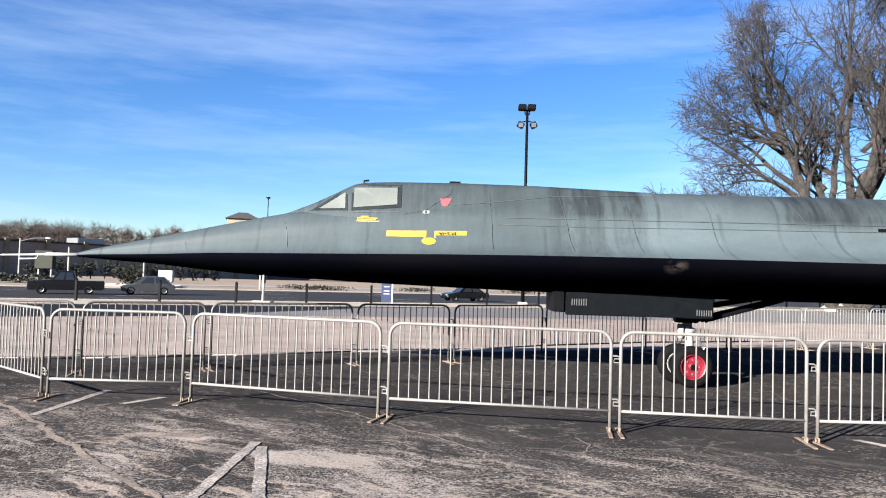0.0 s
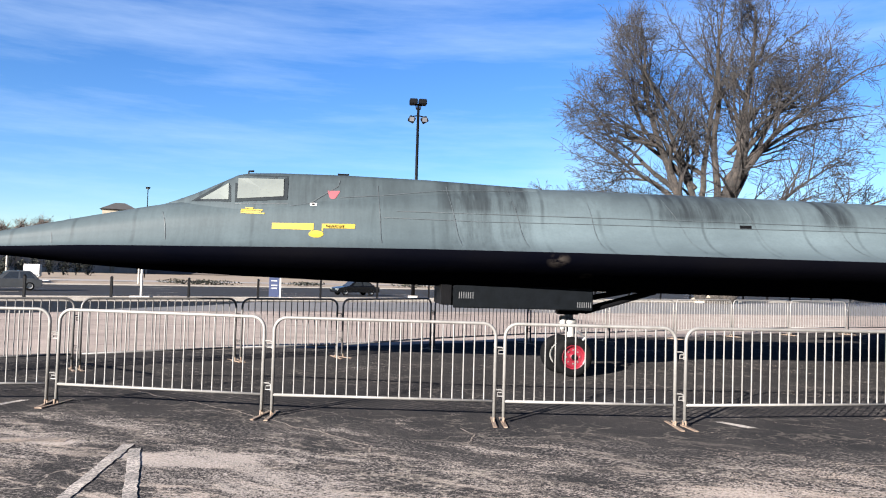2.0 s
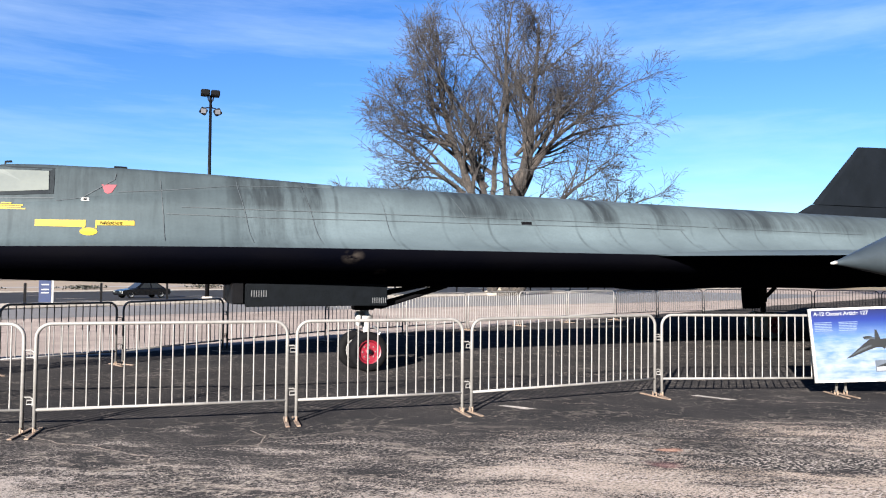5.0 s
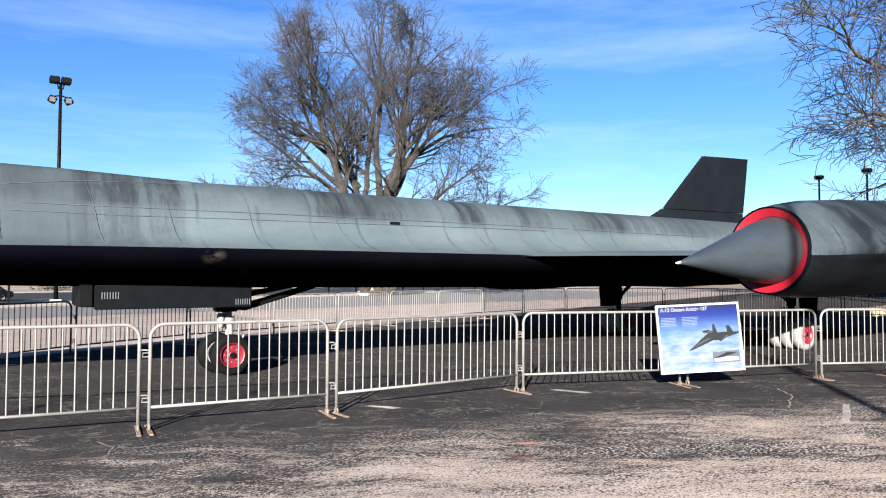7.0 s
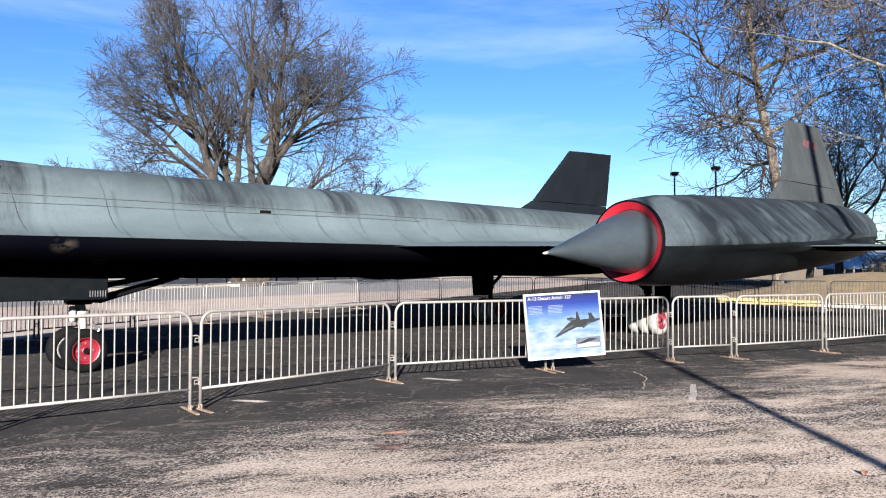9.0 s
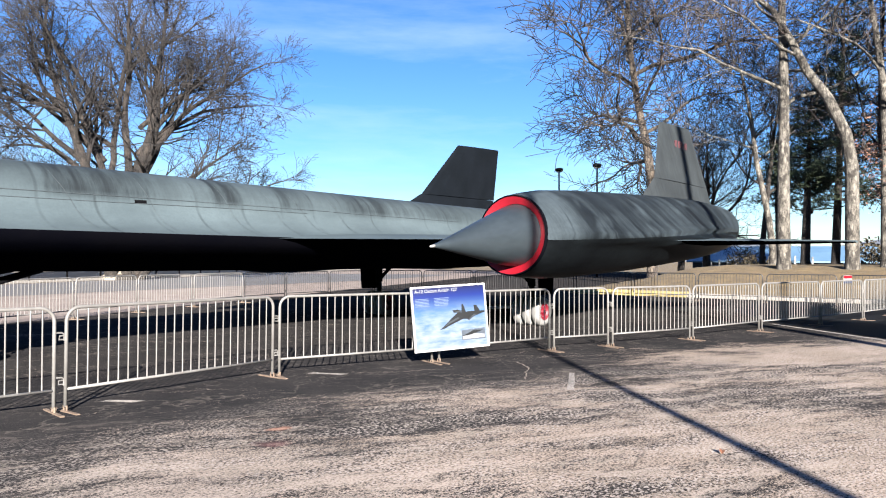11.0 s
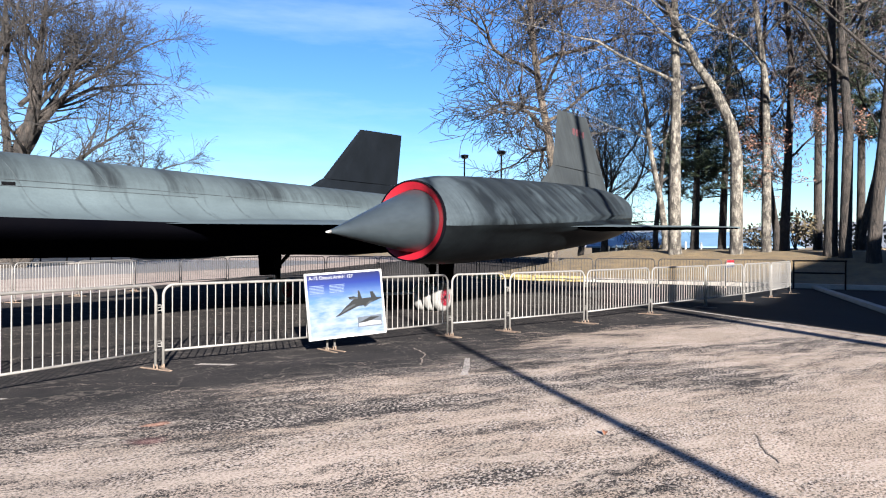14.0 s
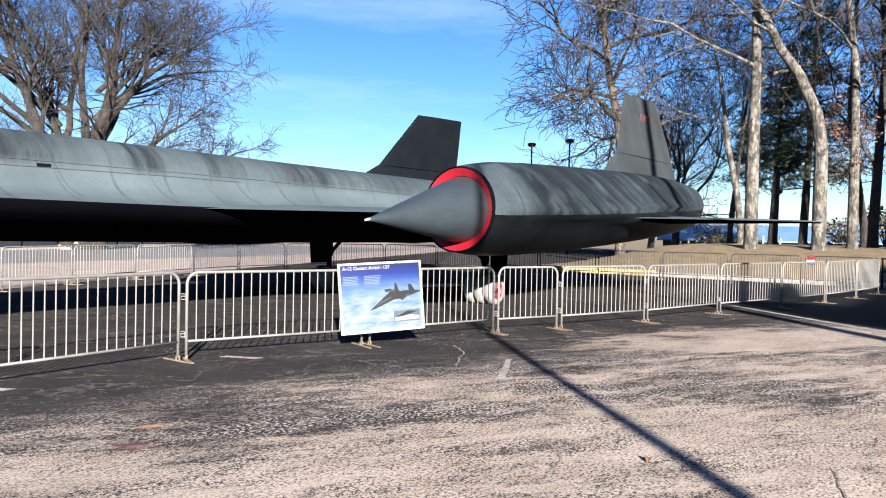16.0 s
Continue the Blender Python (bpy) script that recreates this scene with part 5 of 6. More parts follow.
# ---- trees ----


class Mesher:
    """Collects tapered tubes in plain lists."""

    def __init__(self):
        self.v, self.f = [], []

    def tube(self, pts, radii, sides):
        base = len(self.v)
        side = None
        for i, q in enumerate(pts):
            d = (pts[min(i + 1, len(pts) - 1)] - pts[max(i - 1, 0)]).normalized()
            if side is None:
                side = d.orthogonal().normalized()
            side = (side - d * side.dot(d)).normalized()
            up = d.cross(side)
            for k in range(sides):
                a = 2 * math.pi * k / sides
                self.v.append(q + (side * math.cos(a) + up * math.sin(a)) * radii[i])
        for i in range(len(pts) - 1):
            for k in range(sides):
                a, b = base + i * sides + k, base + i * sides + (k + 1) % sides
                self.f.append((a, b, b + sides, a + sides))


def grow(rnd, start, heading, length, radius, level, spec, meshes, tips):
    """One branch and, along it, its children."""
    last = spec["levels"]
    n = 6 if level <= 1 else 5 if level == 2 else 3 if level < last else 2
    d = heading.normalized()
    if level == 0 and "path" in spec:
        pts = [start + Vector(q) for q in spec["path"]]
        n = len(pts) - 1
        radii = [max(spec["thin"], radius * (1 - 0.6 * i / n)) for i in range(n + 1)]
        d = (pts[-1] - pts[-2]).normalized()
    else:
        pts, radii = [start], [radius]
        wob = spec["wobble"] * (0.3 if level == 0 else 1.0 + 0.3 * max(0, level - 1))
        up = spec["lift"][min(level, len(spec["lift"]) - 1)]
        for i in range(n):
            d = (d + Vector((rnd.gauss(0, 1), rnd.gauss(0, 1), rnd.gauss(0, 0.8))) * wob + Vector((0, 0, up))).normalized()
            pts.append(pts[-1] + d * (length / n))
            radii.append(max(spec["thin"], radius * (1 - (i + 1) / n * (spec["taper"] if level == 0 else 0.6))))
    meshes[0 if level <= 1 else 1 if level <= 2 else 2].tube(pts, radii, 12 if level == 0 else 7 if level == 1 else 5 if level == 2 else 3)
    tips.append((level, pts[-1], d))
    if level >= last:
        return
    kids = spec["kids"][level]
    lo = spec["bare"] if level == 0 else 0.34 if level == 1 else 0.2
    for k in range(kids):
        t = lo + (1 - lo) * (k + rnd.uniform(0.15, 0.95)) / kids
        i = min(n - 1, int(t * n))
        q = pts[i].lerp(pts[i + 1], t * n - i)
        along = (pts[i + 1] - pts[i]).normalized()
        a0, a1 = spec["angle"][min(level, len(spec["angle"]) - 1)]
        if level == 0:
            az = 2.4 * k + rnd.uniform(-0.5, 0.5) + spec.get("turn", 0)
            side = Vector((math.cos(az), math.sin(az), 0))
            f = (k + 0.5) / kids          # low limbs spread, high ones climb
            spread = radians(a1 + (a0 - a1) * f + rnd.uniform(-8, 8))
        else:
            side = Vector((rnd.gauss(0, 1), rnd.gauss(0, 1), rnd.gauss(0, 0.7)))
            side = (side - along * side.dot(along)).normalized()
            spread = radians(rnd.uniform(a0, a1))
        h = along * math.cos(spread) + side * math.sin(spread)
        if level and "heart" in spec:     # twigs turn outwards and up to the light
            out = (q - Vector((0, 0, spec["heart"]))).normalized()
            h = (h + out * spec["reach"] + Vector((0, 0, 0.18))).normalized()
        size = spec["len"][level + 1] * rnd.uniform(0.7, 1.2) * (1.15 - 0.45 * t if level else 1.12 - spec.get("dome", 0.0) * math.sin(spread) + rnd.uniform(-0.05, 0.1))
        r = max(spec["thin"], min(radii[i] * 0.75, radius * spec["slim"] * (1.15 - 0.55 * t) * rnd.uniform(0.7, 1.1)))
        grow(rnd, q, h, size, r, level + 1, spec, meshes, tips)
    grow(rnd, pts[-1], d, spec["len"][level + 1] * 0.85, radii[-1] * 0.92, level + 1, spec, meshes, tips)


def tree(x, y, z, seed, spec, label, bark=None, lean=(0, 0)):
    rnd = random.Random(seed)
    e = thing("tree", Matrix.Translation((x, y, z)), label, "tree", spec.get("group", ""))
    ms, tips = [Mesher(), Mesher(), Mesher()], []
    r = spec["radius"]
    ms[0].tube([Vector((0, 0, -0.4)), Vector((0, 0, 0.0)), Vector((0, 0, 0.35)), Vector((0, 0, 0.9))], [r * 1.25, r * 1.12, r * 1.0, r * 0.94], 12)
    grow(rnd, Vector((0, 0, 0.85)), Vector((lean[0], lean[1], 1)), spec["len"][0], r, 0, spec, ms, tips)
    for nm, m, mt in (("trunk", ms[0], bark or M_BARK), ("limb", ms[1], bark or M_BARK), ("twig", ms[2], spec.get("twig", M_TWIG))):
        if m.v:
            ob = raw(nm, [tuple(v) for v in m.v], m.f, mt, e, nm != "twig")
            if nm != "trunk":
                tagged(ob, kind="stuff")
    return e, tips, rnd


def dead_leaves(e, tips, rnd, zlo, zhi, count, size, material, name="leaf"):
    """Curled leaves that still hang on the twigs, as one mass."""
    vs, fs = [], []
    spots = [q for lev, q, d in tips if lev >= 2 and zlo < q.z < zhi]
    for _ in range(count):
        c = rnd.choice(spots) + Vector((rnd.gauss(0, 0.22), rnd.gauss(0, 0.22), rnd.gauss(0, 0.18)))
        a = Vector((rnd.gauss(0, 1), rnd.gauss(0, 1), rnd.gauss(0, 1))).normalized() * size * rnd.uniform(0.6, 1.3)
        b = a.orthogonal().normalized() * size * 0.5
        k = len(vs)
        vs += [tuple(c - a), tuple(c + b * 0.9 + a.cross(b) * 0.6), tuple(c + a), tuple(c - b)]
        fs += [(k, k + 1, k + 2), (k, k + 2, k + 3)]
    return tagged(raw(name, vs, fs, material, e), kind="stuff")


def pine(x, y, z, seed, height, lo, spread, label):
    """A tall pine: bare trunk, whorls of branches and tufts of needles."""
    rnd = random.Random(seed)
    e = thing("pine_tree", Matrix.Translation((x, y, z)), label, "tree")
    trunk, wood = Mesher(), Mesher()
    top = Vector((rnd.uniform(-0.6, 0.6), rnd.uniform(-0.6, 0.6), height))
    trunk.tube([Vector((0, 0, -0.4)), Vector((0, 0, 0.3)), top * 0.3, top * 0.65, top], [0.36, 0.27, 0.22, 0.15, 0.03], 10)
    vs, fs = [], []
    zz = lo
    while zz < height - 0.3:
        f = (zz - lo) / (height - lo)
        for _ in range(rnd.randint(3, 5)):
            az = rnd.uniform(0, 6.283)
            ln = spread * (0.45 + 0.75 * math.sin(min(1.0, f * 1.15 + 0.12) * math.pi) ** 0.8) * rnd.uniform(0.55, 1.15)
            q0 = top * (zz / height)
            d = Vector((math.cos(az), math.sin(az), rnd.uniform(-0.1, 0.35)))
            q1, q2 = q0 + d * ln * 0.5, q0 + d * ln + Vector((0, 0, rnd.uniform(-0.2, 0.4)))
            wood.tube([q0, q1, q2], [0.055, 0.035, 0.012], 4)
            for _ in range(int(16 + ln * 13)):
                t = rnd.uniform(0.3, 1.05)
                c = q0.lerp(q2, t) + Vector((rnd.gauss(0, 0.30), rnd.gauss(0, 0.30), rnd.gauss(0.05, 0.2)))
                for _ in range(8):
                    a = Vector((rnd.gauss(0, 1), rnd.gauss(0, 1), rnd.gauss(0.3, 0.8))).normalized()
                    b = a.orthogonal().normalized() * 0.022
                    k = len(vs)
                    vs.extend((tuple(c + b), tuple(c - b), tuple(c + a * rnd.uniform(0.18, 0.34))))
                    fs.append((k, k + 1, k + 2))
        zz += rnd.uniform(0.35, 0.6)
    raw("trunk", [tuple(v) for v in trunk.v], trunk.f, M_BARK, e, True)
    tagged(raw("branch", [tuple(v) for v in wood.v], wood.f, M_TWIG, e), kind="stuff")
    tagged(raw("crown", vs, fs, M_NEEDLE, e), kind="stuff")
    return e


M_NEEDLE = plain("pine_needles", (0.0292, 0.043, 0.0172), (0.0129, 0.0206, 0.0086), 1.5, 0.8, bump=0)
M_DEADLEAF = plain("dead_leaves", (0.1784, 0.0842, 0.0545), (0.109, 0.0495, 0.0298), 2.5, 0.8, bump=0)
OAK = dict(levels=5, len=[0, 0, 5.0, 3.2, 1.9, 1.05], kids=[0, 0, 4, 4, 3], angle=[(28, 58)], wobble=0.12, lift=[0, 0.03, 0.02, 0.01], thin=0.013, slim=0.62)
# limbs of the large tree: sideways and height of the root, tilt at the root and at the tip, length, reach in depth, thickness
OAK_LIMBS = ((-0.8, 0.2, -3, -14, 20.5, -0.1, 0.44), (-1.2, 7.6, -35, -66, 10.5, 0.1, 0.24), (-1.6, 9.6, -40, -18, 11.5, 0.2, 0.22),
             (0.1, 0.2, 2, 13, 22.5, 0.1, 0.46), (0.7, 10.0, 38, 88, 10.0, -0.1, 0.22), (0.5, 8.6, 24, 40, 13.0, 0.2, 0.24), (0.2, 6.5, 1, 4, 17.0, -0.25, 0.28),
             (0.5, 0.4, 12, 54, 12.5, -0.3, 0.32), (0.8, 0.6, 34, 66, 13.0, 0.0, 0.34), (-1.0, 6.3, -44, -58, 12.0, 0.0, 0.24), (-1.4, 9.4, -50, -44, 11.0, 0.15, 0.22), (-1.2, 12.0, -26, -32, 11.0, -0.2, 0.2), (0.9, 9.2, 36, 50, 12.0, -0.2, 0.24))
OAK_MORE = ((-1.1, 5.0, -42, -98, 9.0, 0.1, 0.2), (-0.5, 2.0, -40, -104, 11.0, -0.2, 0.24), (0.0, 2.4, 10, 6, 15.0, -0.7, 0.28), (-0.3, 2.6, -12, -14, 16.0, 0.7, 0.3),
            (-1.0, 7.5, -20, -26, 13.0, -0.6, 0.22), (0.8, 7.6, 16, 20, 14.0, 0.6, 0.22), (0.3, 3.6, 22, 74, 9.0, -0.6, 0.2), (-0.6, 3.6, -26, -72, 10.0, 0.6, 0.2), (-1.0, 8.4, 8, -4, 14.0, -0.2, 0.22), (-0.4, 3.0, -50, -100, 12.0, 0.0, 0.22), (-0.6, 5.5, -56, -90, 11.5, 0.1, 0.22), (0.6, 3.0, 50, 94, 12.0, 0.0, 0.26), (-0.9, 10.5, -52, -60, 8.0, -0.2, 0.18), (0.9, 12.0, 44, 56, 8.0, 0.2, 0.18))


def spreading_tree(x, y, z, az, seed, label):
    """Several stems from one root that bend outwards, each with limbs and twigs that end in one dome."""
    rnd = random.Random(seed)
    e = thing("tree", Matrix.Translation((x, y, z)), label, "tree")
    ms, tips = [Mesher(), Mesher(), Mesher()], []
    across, away = Vector((math.cos(az), -math.sin(az), 0)), Vector((math.sin(az), math.cos(az), 0))
    ms[0].tube([Vector((0, 0, -0.4)), Vector((0, 0, 0.2)), Vector((0, 0, 1.2))], [1.7, 1.25, 0.7], 14)

    def room(q, d):
        """The way from q along d to the edge of the dome."""
        c = q - Vector((0, 0, 10.4)) + across * 0.2
        k = Vector((1 / 10.8, 1 / 10.8, 1 / 14.4))
        u, w = Vector((c.x * k.x, c.y * k.y, c.z * k.z)), Vector((d.x * k.x, d.y * k.y, d.z * k.z))
        a, b, g = w.dot(w), u.dot(w), u.dot(u) - 1
        disc = b * b - a * g
        return 0.6 if disc < 0 else max(0.6, (-b + math.sqrt(disc)) / a)

    for x0, z0, t0, t1, size, depth, r0 in OAK_LIMBS + OAK_MORE:
        n = 12
        pts, radii, bend = [across * x0 + Vector((0, 0, z0))], [r0], Vector((0, 0, 0))
        for i in range(n):
            tilt = radians(t0 + (t1 - t0) * ((i + 0.5) / n) ** 0.9)
            bend = bend * 0.6 + Vector((rnd.gauss(0, 1), rnd.gauss(0, 1), rnd.gauss(0, 0.6))) * 0.09
            d = (across * math.sin(tilt) + Vector((0, 0, math.cos(tilt))) + away * depth * min(1, 0.35 + i / n) + bend).normalized()
            pts.append(pts[-1] + d * size / n)
            radii.append(max(0.035, r0 * 1.1 * (1 - 0.84 * (i + 1) / n)))
        ms[0].tube(pts, radii, 9)
        count = int(size * 0.54)
        lo = 0.38 if z0 < 1 else 0.2
        for k in range(count):
            t = lo + (1 - lo) * ((k + rnd.uniform(0.1, 0.9)) / count) ** 0.8
            i = min(n - 1, int(t * n))
            q = pts[i].lerp(pts[i + 1], t * n - i)
            along = (pts[i + 1] - pts[i]).normalized()
            side = Vector((rnd.gauss(0, 1), rnd.gauss(0, 1), rnd.gauss(-0.1, 0.8)))
            side = (side - along * side.dot(along)).normalized()
            spread = radians(rnd.uniform(28, 58))
            h = (along * math.cos(spread) + side * math.sin(spread) + (q - Vector((0, 0, 8.0))).normalized() * 0.3).normalized()
            ln = min(5.8 * rnd.uniform(0.65, 1.15) * (1.15 - 0.5 * t), room(q, h) * 0.62)
            share = ln / 5.0
            spec = dict(OAK, len=[0, 0, ln, max(1.0, 3.2 * share), max(0.8, 1.9 * share), max(0.6, 1.05 * share)], kids=[0, 0, 5 if ln > 2.2 else 3, 4 if ln > 1.5 else 3, 3])
            grow(rnd, q, h, ln, min(radii[i] * 0.6, 0.055 + 0.028 * ln), 2, spec, ms, tips)
        spec = dict(OAK, len=[0, 0, 1.6, 1.6, 1.2, 0.8])
        grow(rnd, pts[-1], pts[-1] - pts[-2], 1.8, radii[-1], 2, spec, ms, tips)
    for nm, m, mt in (("trunk", ms[0], M_BARK), ("limb", ms[1], M_BARK), ("twig", ms[2], M_TWIG)):
        ob = raw(nm, [tuple(v) for v in m.v], m.f, mt, e, nm != "twig")
        if nm != "trunk":
            tagged(ob, kind="stuff")


TALL = dict(levels=4, len=[15.0, 5.4, 3.2, 1.9, 1.0], kids=[6, 4, 4, 3], angle=[(26, 66), (30, 62)], wobble=0.2, lift=[0, 0.03, 0.01, 0.0], thin=0.014,
            radius=0.32, bare=0.42, slim=0.36, taper=0.6, heart=7.0, reach=0.2, twig=M_TWIG2)
SMALL = dict(levels=5, len=[4.0, 4.2, 2.6, 1.6, 1.0, 0.6], kids=[8, 5, 4, 3, 1], angle=[(15, 66), (28, 62)], wobble=0.19, lift=[0, 0.04, 0.02, 0.01], thin=0.011,
             radius=0.24, bare=0.35, slim=0.55, taper=0.5, heart=4.0, reach=0.2)

# ---- trees in their places ----


def bearing(az, d):
    """A place by its heading from the middle of the walk (0 is +y, clockwise) and its distance."""
    return 0.4 + d * math.sin(radians(az)), -0.13 + d * math.cos(radians(az))


def plant(az, d, seed, spec, label, bark=None, lean=(0, 0), **more):
    x, y = bearing(az, d)
    return tree(x, y, ground_height(x, y), seed, dict(spec, **more), label, bark, lean)


ox, oy = bearing(26.0, 58.0)
spreading_tree(ox, oy, ground_height(ox, oy), radians(26.0), 5, "large spreading bare winter tree with many stems")


def sway(az, rows):
    """A trunk's line from (sideways, height) seen from the walk."""
    rx, ry = math.cos(radians(az)), -math.sin(radians(az))
    return [(rx * a, ry * a, h) for a, h in rows]


BANK = "tall bare tree with mottled pale bark on the grassy bank"
plant(65.9, 47.0, 21, TALL, "tall bare tree with wide-reaching limbs behind the tail", M_BARK3, radius=0.34, slim=0.52, len=[14.0, 5.6, 3.9, 2.5, 1.45, 0.85], bare=0.34, thin=0.019, twig=M_TWIG, kids=[14, 7, 6, 5], lift=[0, -0.02, -0.03, -0.02], angle=[(28, 78), (30, 62)], wobble=0.2,
      path=sway(66, [(0, 0), (0.1, 4.5), (-0.3, 7.5), (-0.9, 10.5), (-1.3, 13.5), (-1.5, 17.5)]), turn=0.6)
plant(69.8, 58.0, 22, SMALL, "bare rounded tree with dark fine twigs", len=[5.0, 5.6, 3.4, 2.0, 1.2, 0.7], radius=0.3)
plant(68.0, 66.0, 23, SMALL, "bare rounded tree with dark fine twigs", len=[5.0, 5.2, 3.4, 2.0, 1.2, 0.7], radius=0.3)
plant(73.6, 46.0, 24, SMALL, "slim bare tree with dark twigs", len=[8.0, 3.2, 2.2, 1.4, 0.9, 0.6], radius=0.16)
plant(74.3, 44.0, 25, TALL, "slim bare tree with dark twigs", M_BARK2, radius=0.19, len=[10.0, 3.6, 2.4, 1.5, 0.9, 0.6])
plant(75.0, 40.0, 26, TALL, BANK, M_BARK2, radius=0.33, len=[17.0, 6.2, 3.8, 2.2, 1.3, 0.7], bare=0.38, path=sway(75, [(0, 0), (0, 4), (0.05, 8), (-0.05, 12), (0, 17)]))
plant(79.3, 39.5, 27, TALL, "tall bare tree whose pale trunk leans and curves", M_BARK2, radius=0.32, bare=0.5,
      path=sway(79.3, [(0, 0), (0, 4.0), (-0.25, 5.6), (-1.0, 7.4), (-1.95, 8.9), (-2.6, 10.4), (-3.4, 12.0), (-4.7, 13.4)]))
plant(81.3, 40.0, 28, TALL, BANK, M_BARK2, radius=0.24, path=sway(81, [(0, 0), (0, 4), (-0.05, 7.5), (-0.4, 10.5), (-0.9, 14)]))
leafy, tips_l, rnd_l = plant(82.5, 41.0, 29, TALL, "bare tree that keeps some rust-brown dead leaves", M_BARK, radius=0.24, bare=0.1, kids=[12, 5, 4, 3], len=[13.0, 1.9, 1.3, 0.9, 0.6],
                              path=sway(82.5, [(0, 0), (0.15, 4), (0.3, 8.5), (-0.1, 13)]))
dead_leaves(leafy, tips_l, rnd_l, 0.8, 8.5, 2600, 0.085, M_DEADLEAF)
plant(82.0, 42.5, 30, TALL, "bare tree with a dark slim trunk", M_BARK, radius=0.19, path=sway(82, [(0, 0), (-0.4, 2.8), (-0.8, 6), (-0.6, 12)]))
plant(85.4, 38.5, 31, TALL, "bare tree with a thick dark trunk", M_BARK, radius=0.30, path=sway(85, [(0, 0), (0.05, 5), (0, 9), (0.1, 15)]))
plant(86.3, 38.0, 32, TALL, "tall bare tree with dark bark on the grassy bank", M_BARK, radius=0.27, path=sway(86, [(0, 0), (0.1, 5), (-0.2, 9), (-0.3, 15)]))
plant(87.3, 44.0, 33, TALL, "bare tree with forked trunk", M_BARK, radius=0.2, path=sway(87, [(0, 0), (0.6, 3.0), (1.0, 6), (1.2, 12)]))
plant(88.0, 37.0, 34, TALL, "tall bare tree with dark bark on the grassy bank", M_BARK, radius=0.30, path=sway(88, [(0, 0), (0.3, 4), (0.7, 9), (0.8, 15)]))
plant(90.5, 42.0, 35, TALL, BANK, M_BARK, radius=0.3)
plant(94.0, 40.0, 36, TALL, BANK, M_BARK2, radius=0.34)
for az, d, seed, h, lo, sp, lab in ((76.4, 47, 41, 9.5, 4.0, 1.9, "tall dark green pine behind bare trees"), (78.3, 52, 42, 17.5, 3.6, 3.3, "tall dark green pine behind bare trees"),
                                    (84.6, 50, 45, 19.0, 9.0, 2.3, "tall dark pine with a high crown"), (87.2, 52, 47, 20.0, 7.0, 3.0, "tall dark pine with a high crown"),
                                    (74.8, 62, 43, 11.0, 5.5, 2.0, "dark green pine farther down the bank"), (92.5, 50, 46, 19.0, 9.0, 2.6, "tall dark pine with a high crown")):
    x, y = bearing(az, d)
    pine(x, y, ground_height(x, y), seed, h, lo, sp, lab)

# ---- lamp posts ----


def flood_pole(x, y, z, h, label):
    """A parking-lot pole with two box lamps on top and two flood lamps below."""
    e = thing("lamp_post", Matrix.Translation((x, y, z)), label, "lamp post", "lamp posts")
    bm = bmesh.new()
    tube(bm, [(0, 0, 0), (0, 0, h - 0.3)], [0.13, 0.085], 12)
    part("pole", bm, M_BLACK, e, smooth=True)
    bm = bmesh.new()
    box(bm, -0.3, 0.3, -0.3, 0.3, 0, 0.5, 0.03)
    part("footing", bm, M_CONC, e, "concrete footing")
    for sx in (-0.30, 0.30):
        bm = bmesh.new()
        tube(bm, [(0, 0, h - 0.75), (sx * 0.45, 0, h - 0.6), (sx * 0.6, 0, h - 0.3)], 0.04, 8)
        part("arm", bm, M_BLACK, e)
        bm = bmesh.new()
        box(bm, sx - 0.29, sx + 0.24, -0.35, 0.35, h - 0.34, h, 0.04)
        part("lamp_head", bm, M_BLACK, e)
    for sx in (-0.42, 0.42):
        bm = bmesh.new()
        tube(bm, [(0, 0, h - 1.05), (sx, 0, h - 1.15)], 0.04, 8)
        part("arm", bm, M_BLACK, e)
        bm = bmesh.new()
        box(bm, -0.22, 0.22, -0.14, 0.14, -0.2, 0.2, 0.04)
        for v in bm.verts:
            v.co = Matrix.Rotation(0.5 if sx < 0 else -0.5, 4, "Y") @ v.co + Vector((sx, -0.1, h - 1.35))
        fl = part("flood_lamp", bm, M_BLACK, e)
        bm = bmesh.new()
        box(bm, sx - 0.15, sx + 0.15, -0.262, -0.245, h - 1.5, h - 1.22)
        part("lens", bm, M_LENS, fl)
    return e


def disc_lamp(x, y, z, h, label, r=0.11):
    """A slim pole with a shallow round lamp head."""
    e = thing("lamp_post", Matrix.Translation((x, y, z)), label, "lamp post", "lamp posts")
    bm = bmesh.new()
    tube(bm, [(0, 0, 0), (0, 0, h - 0.2)], [r, r * 0.7], 10)
    part("pole", bm, M_BLACK, e, smooth=True)
    bm = bmesh.new()
    tube(bm, [(0, 0, h - 0.38), (0, 0, h - 0.30), (0, 0, h - 0.05), (0, 0, h)], [0.16, 0.40, 0.43, 0.24], 20)
    part("lamp_head", bm, M_BLACK, e, smooth=True)
    bm = bmesh.new()
    tube(bm, [(0, 0, h - 0.41), (0, 0, h - 0.37)], [0.3, 0.3], 16)
    part("lens", bm, M_GLASS, e)
    return e


M_LENS = plain("dull_lamp_lens", (0.0774, 0.0774, 0.0817), (0.0516, 0.0516, 0.0559), 6, 0.3, bump=0)
flood_pole(2.95, 47.2, -0.35, 13.4, "dark parking-lot pole with box lamps and floodlights")
disc_lamp(61.1, 32.4, -0.8, 11.4, "dark lamp post with a shallow round head")
disc_lamp(64.6, 38.6, -0.8, 11.8, "dark lamp post with a shallow round head")
disc_lamp(*bearing(76.55, 60), -1.2, 6.6, "dark lamp post with a small round head")
disc_lamp(-42.5, 143.0, -0.7, 17.4, "far grey lamp post across the road")
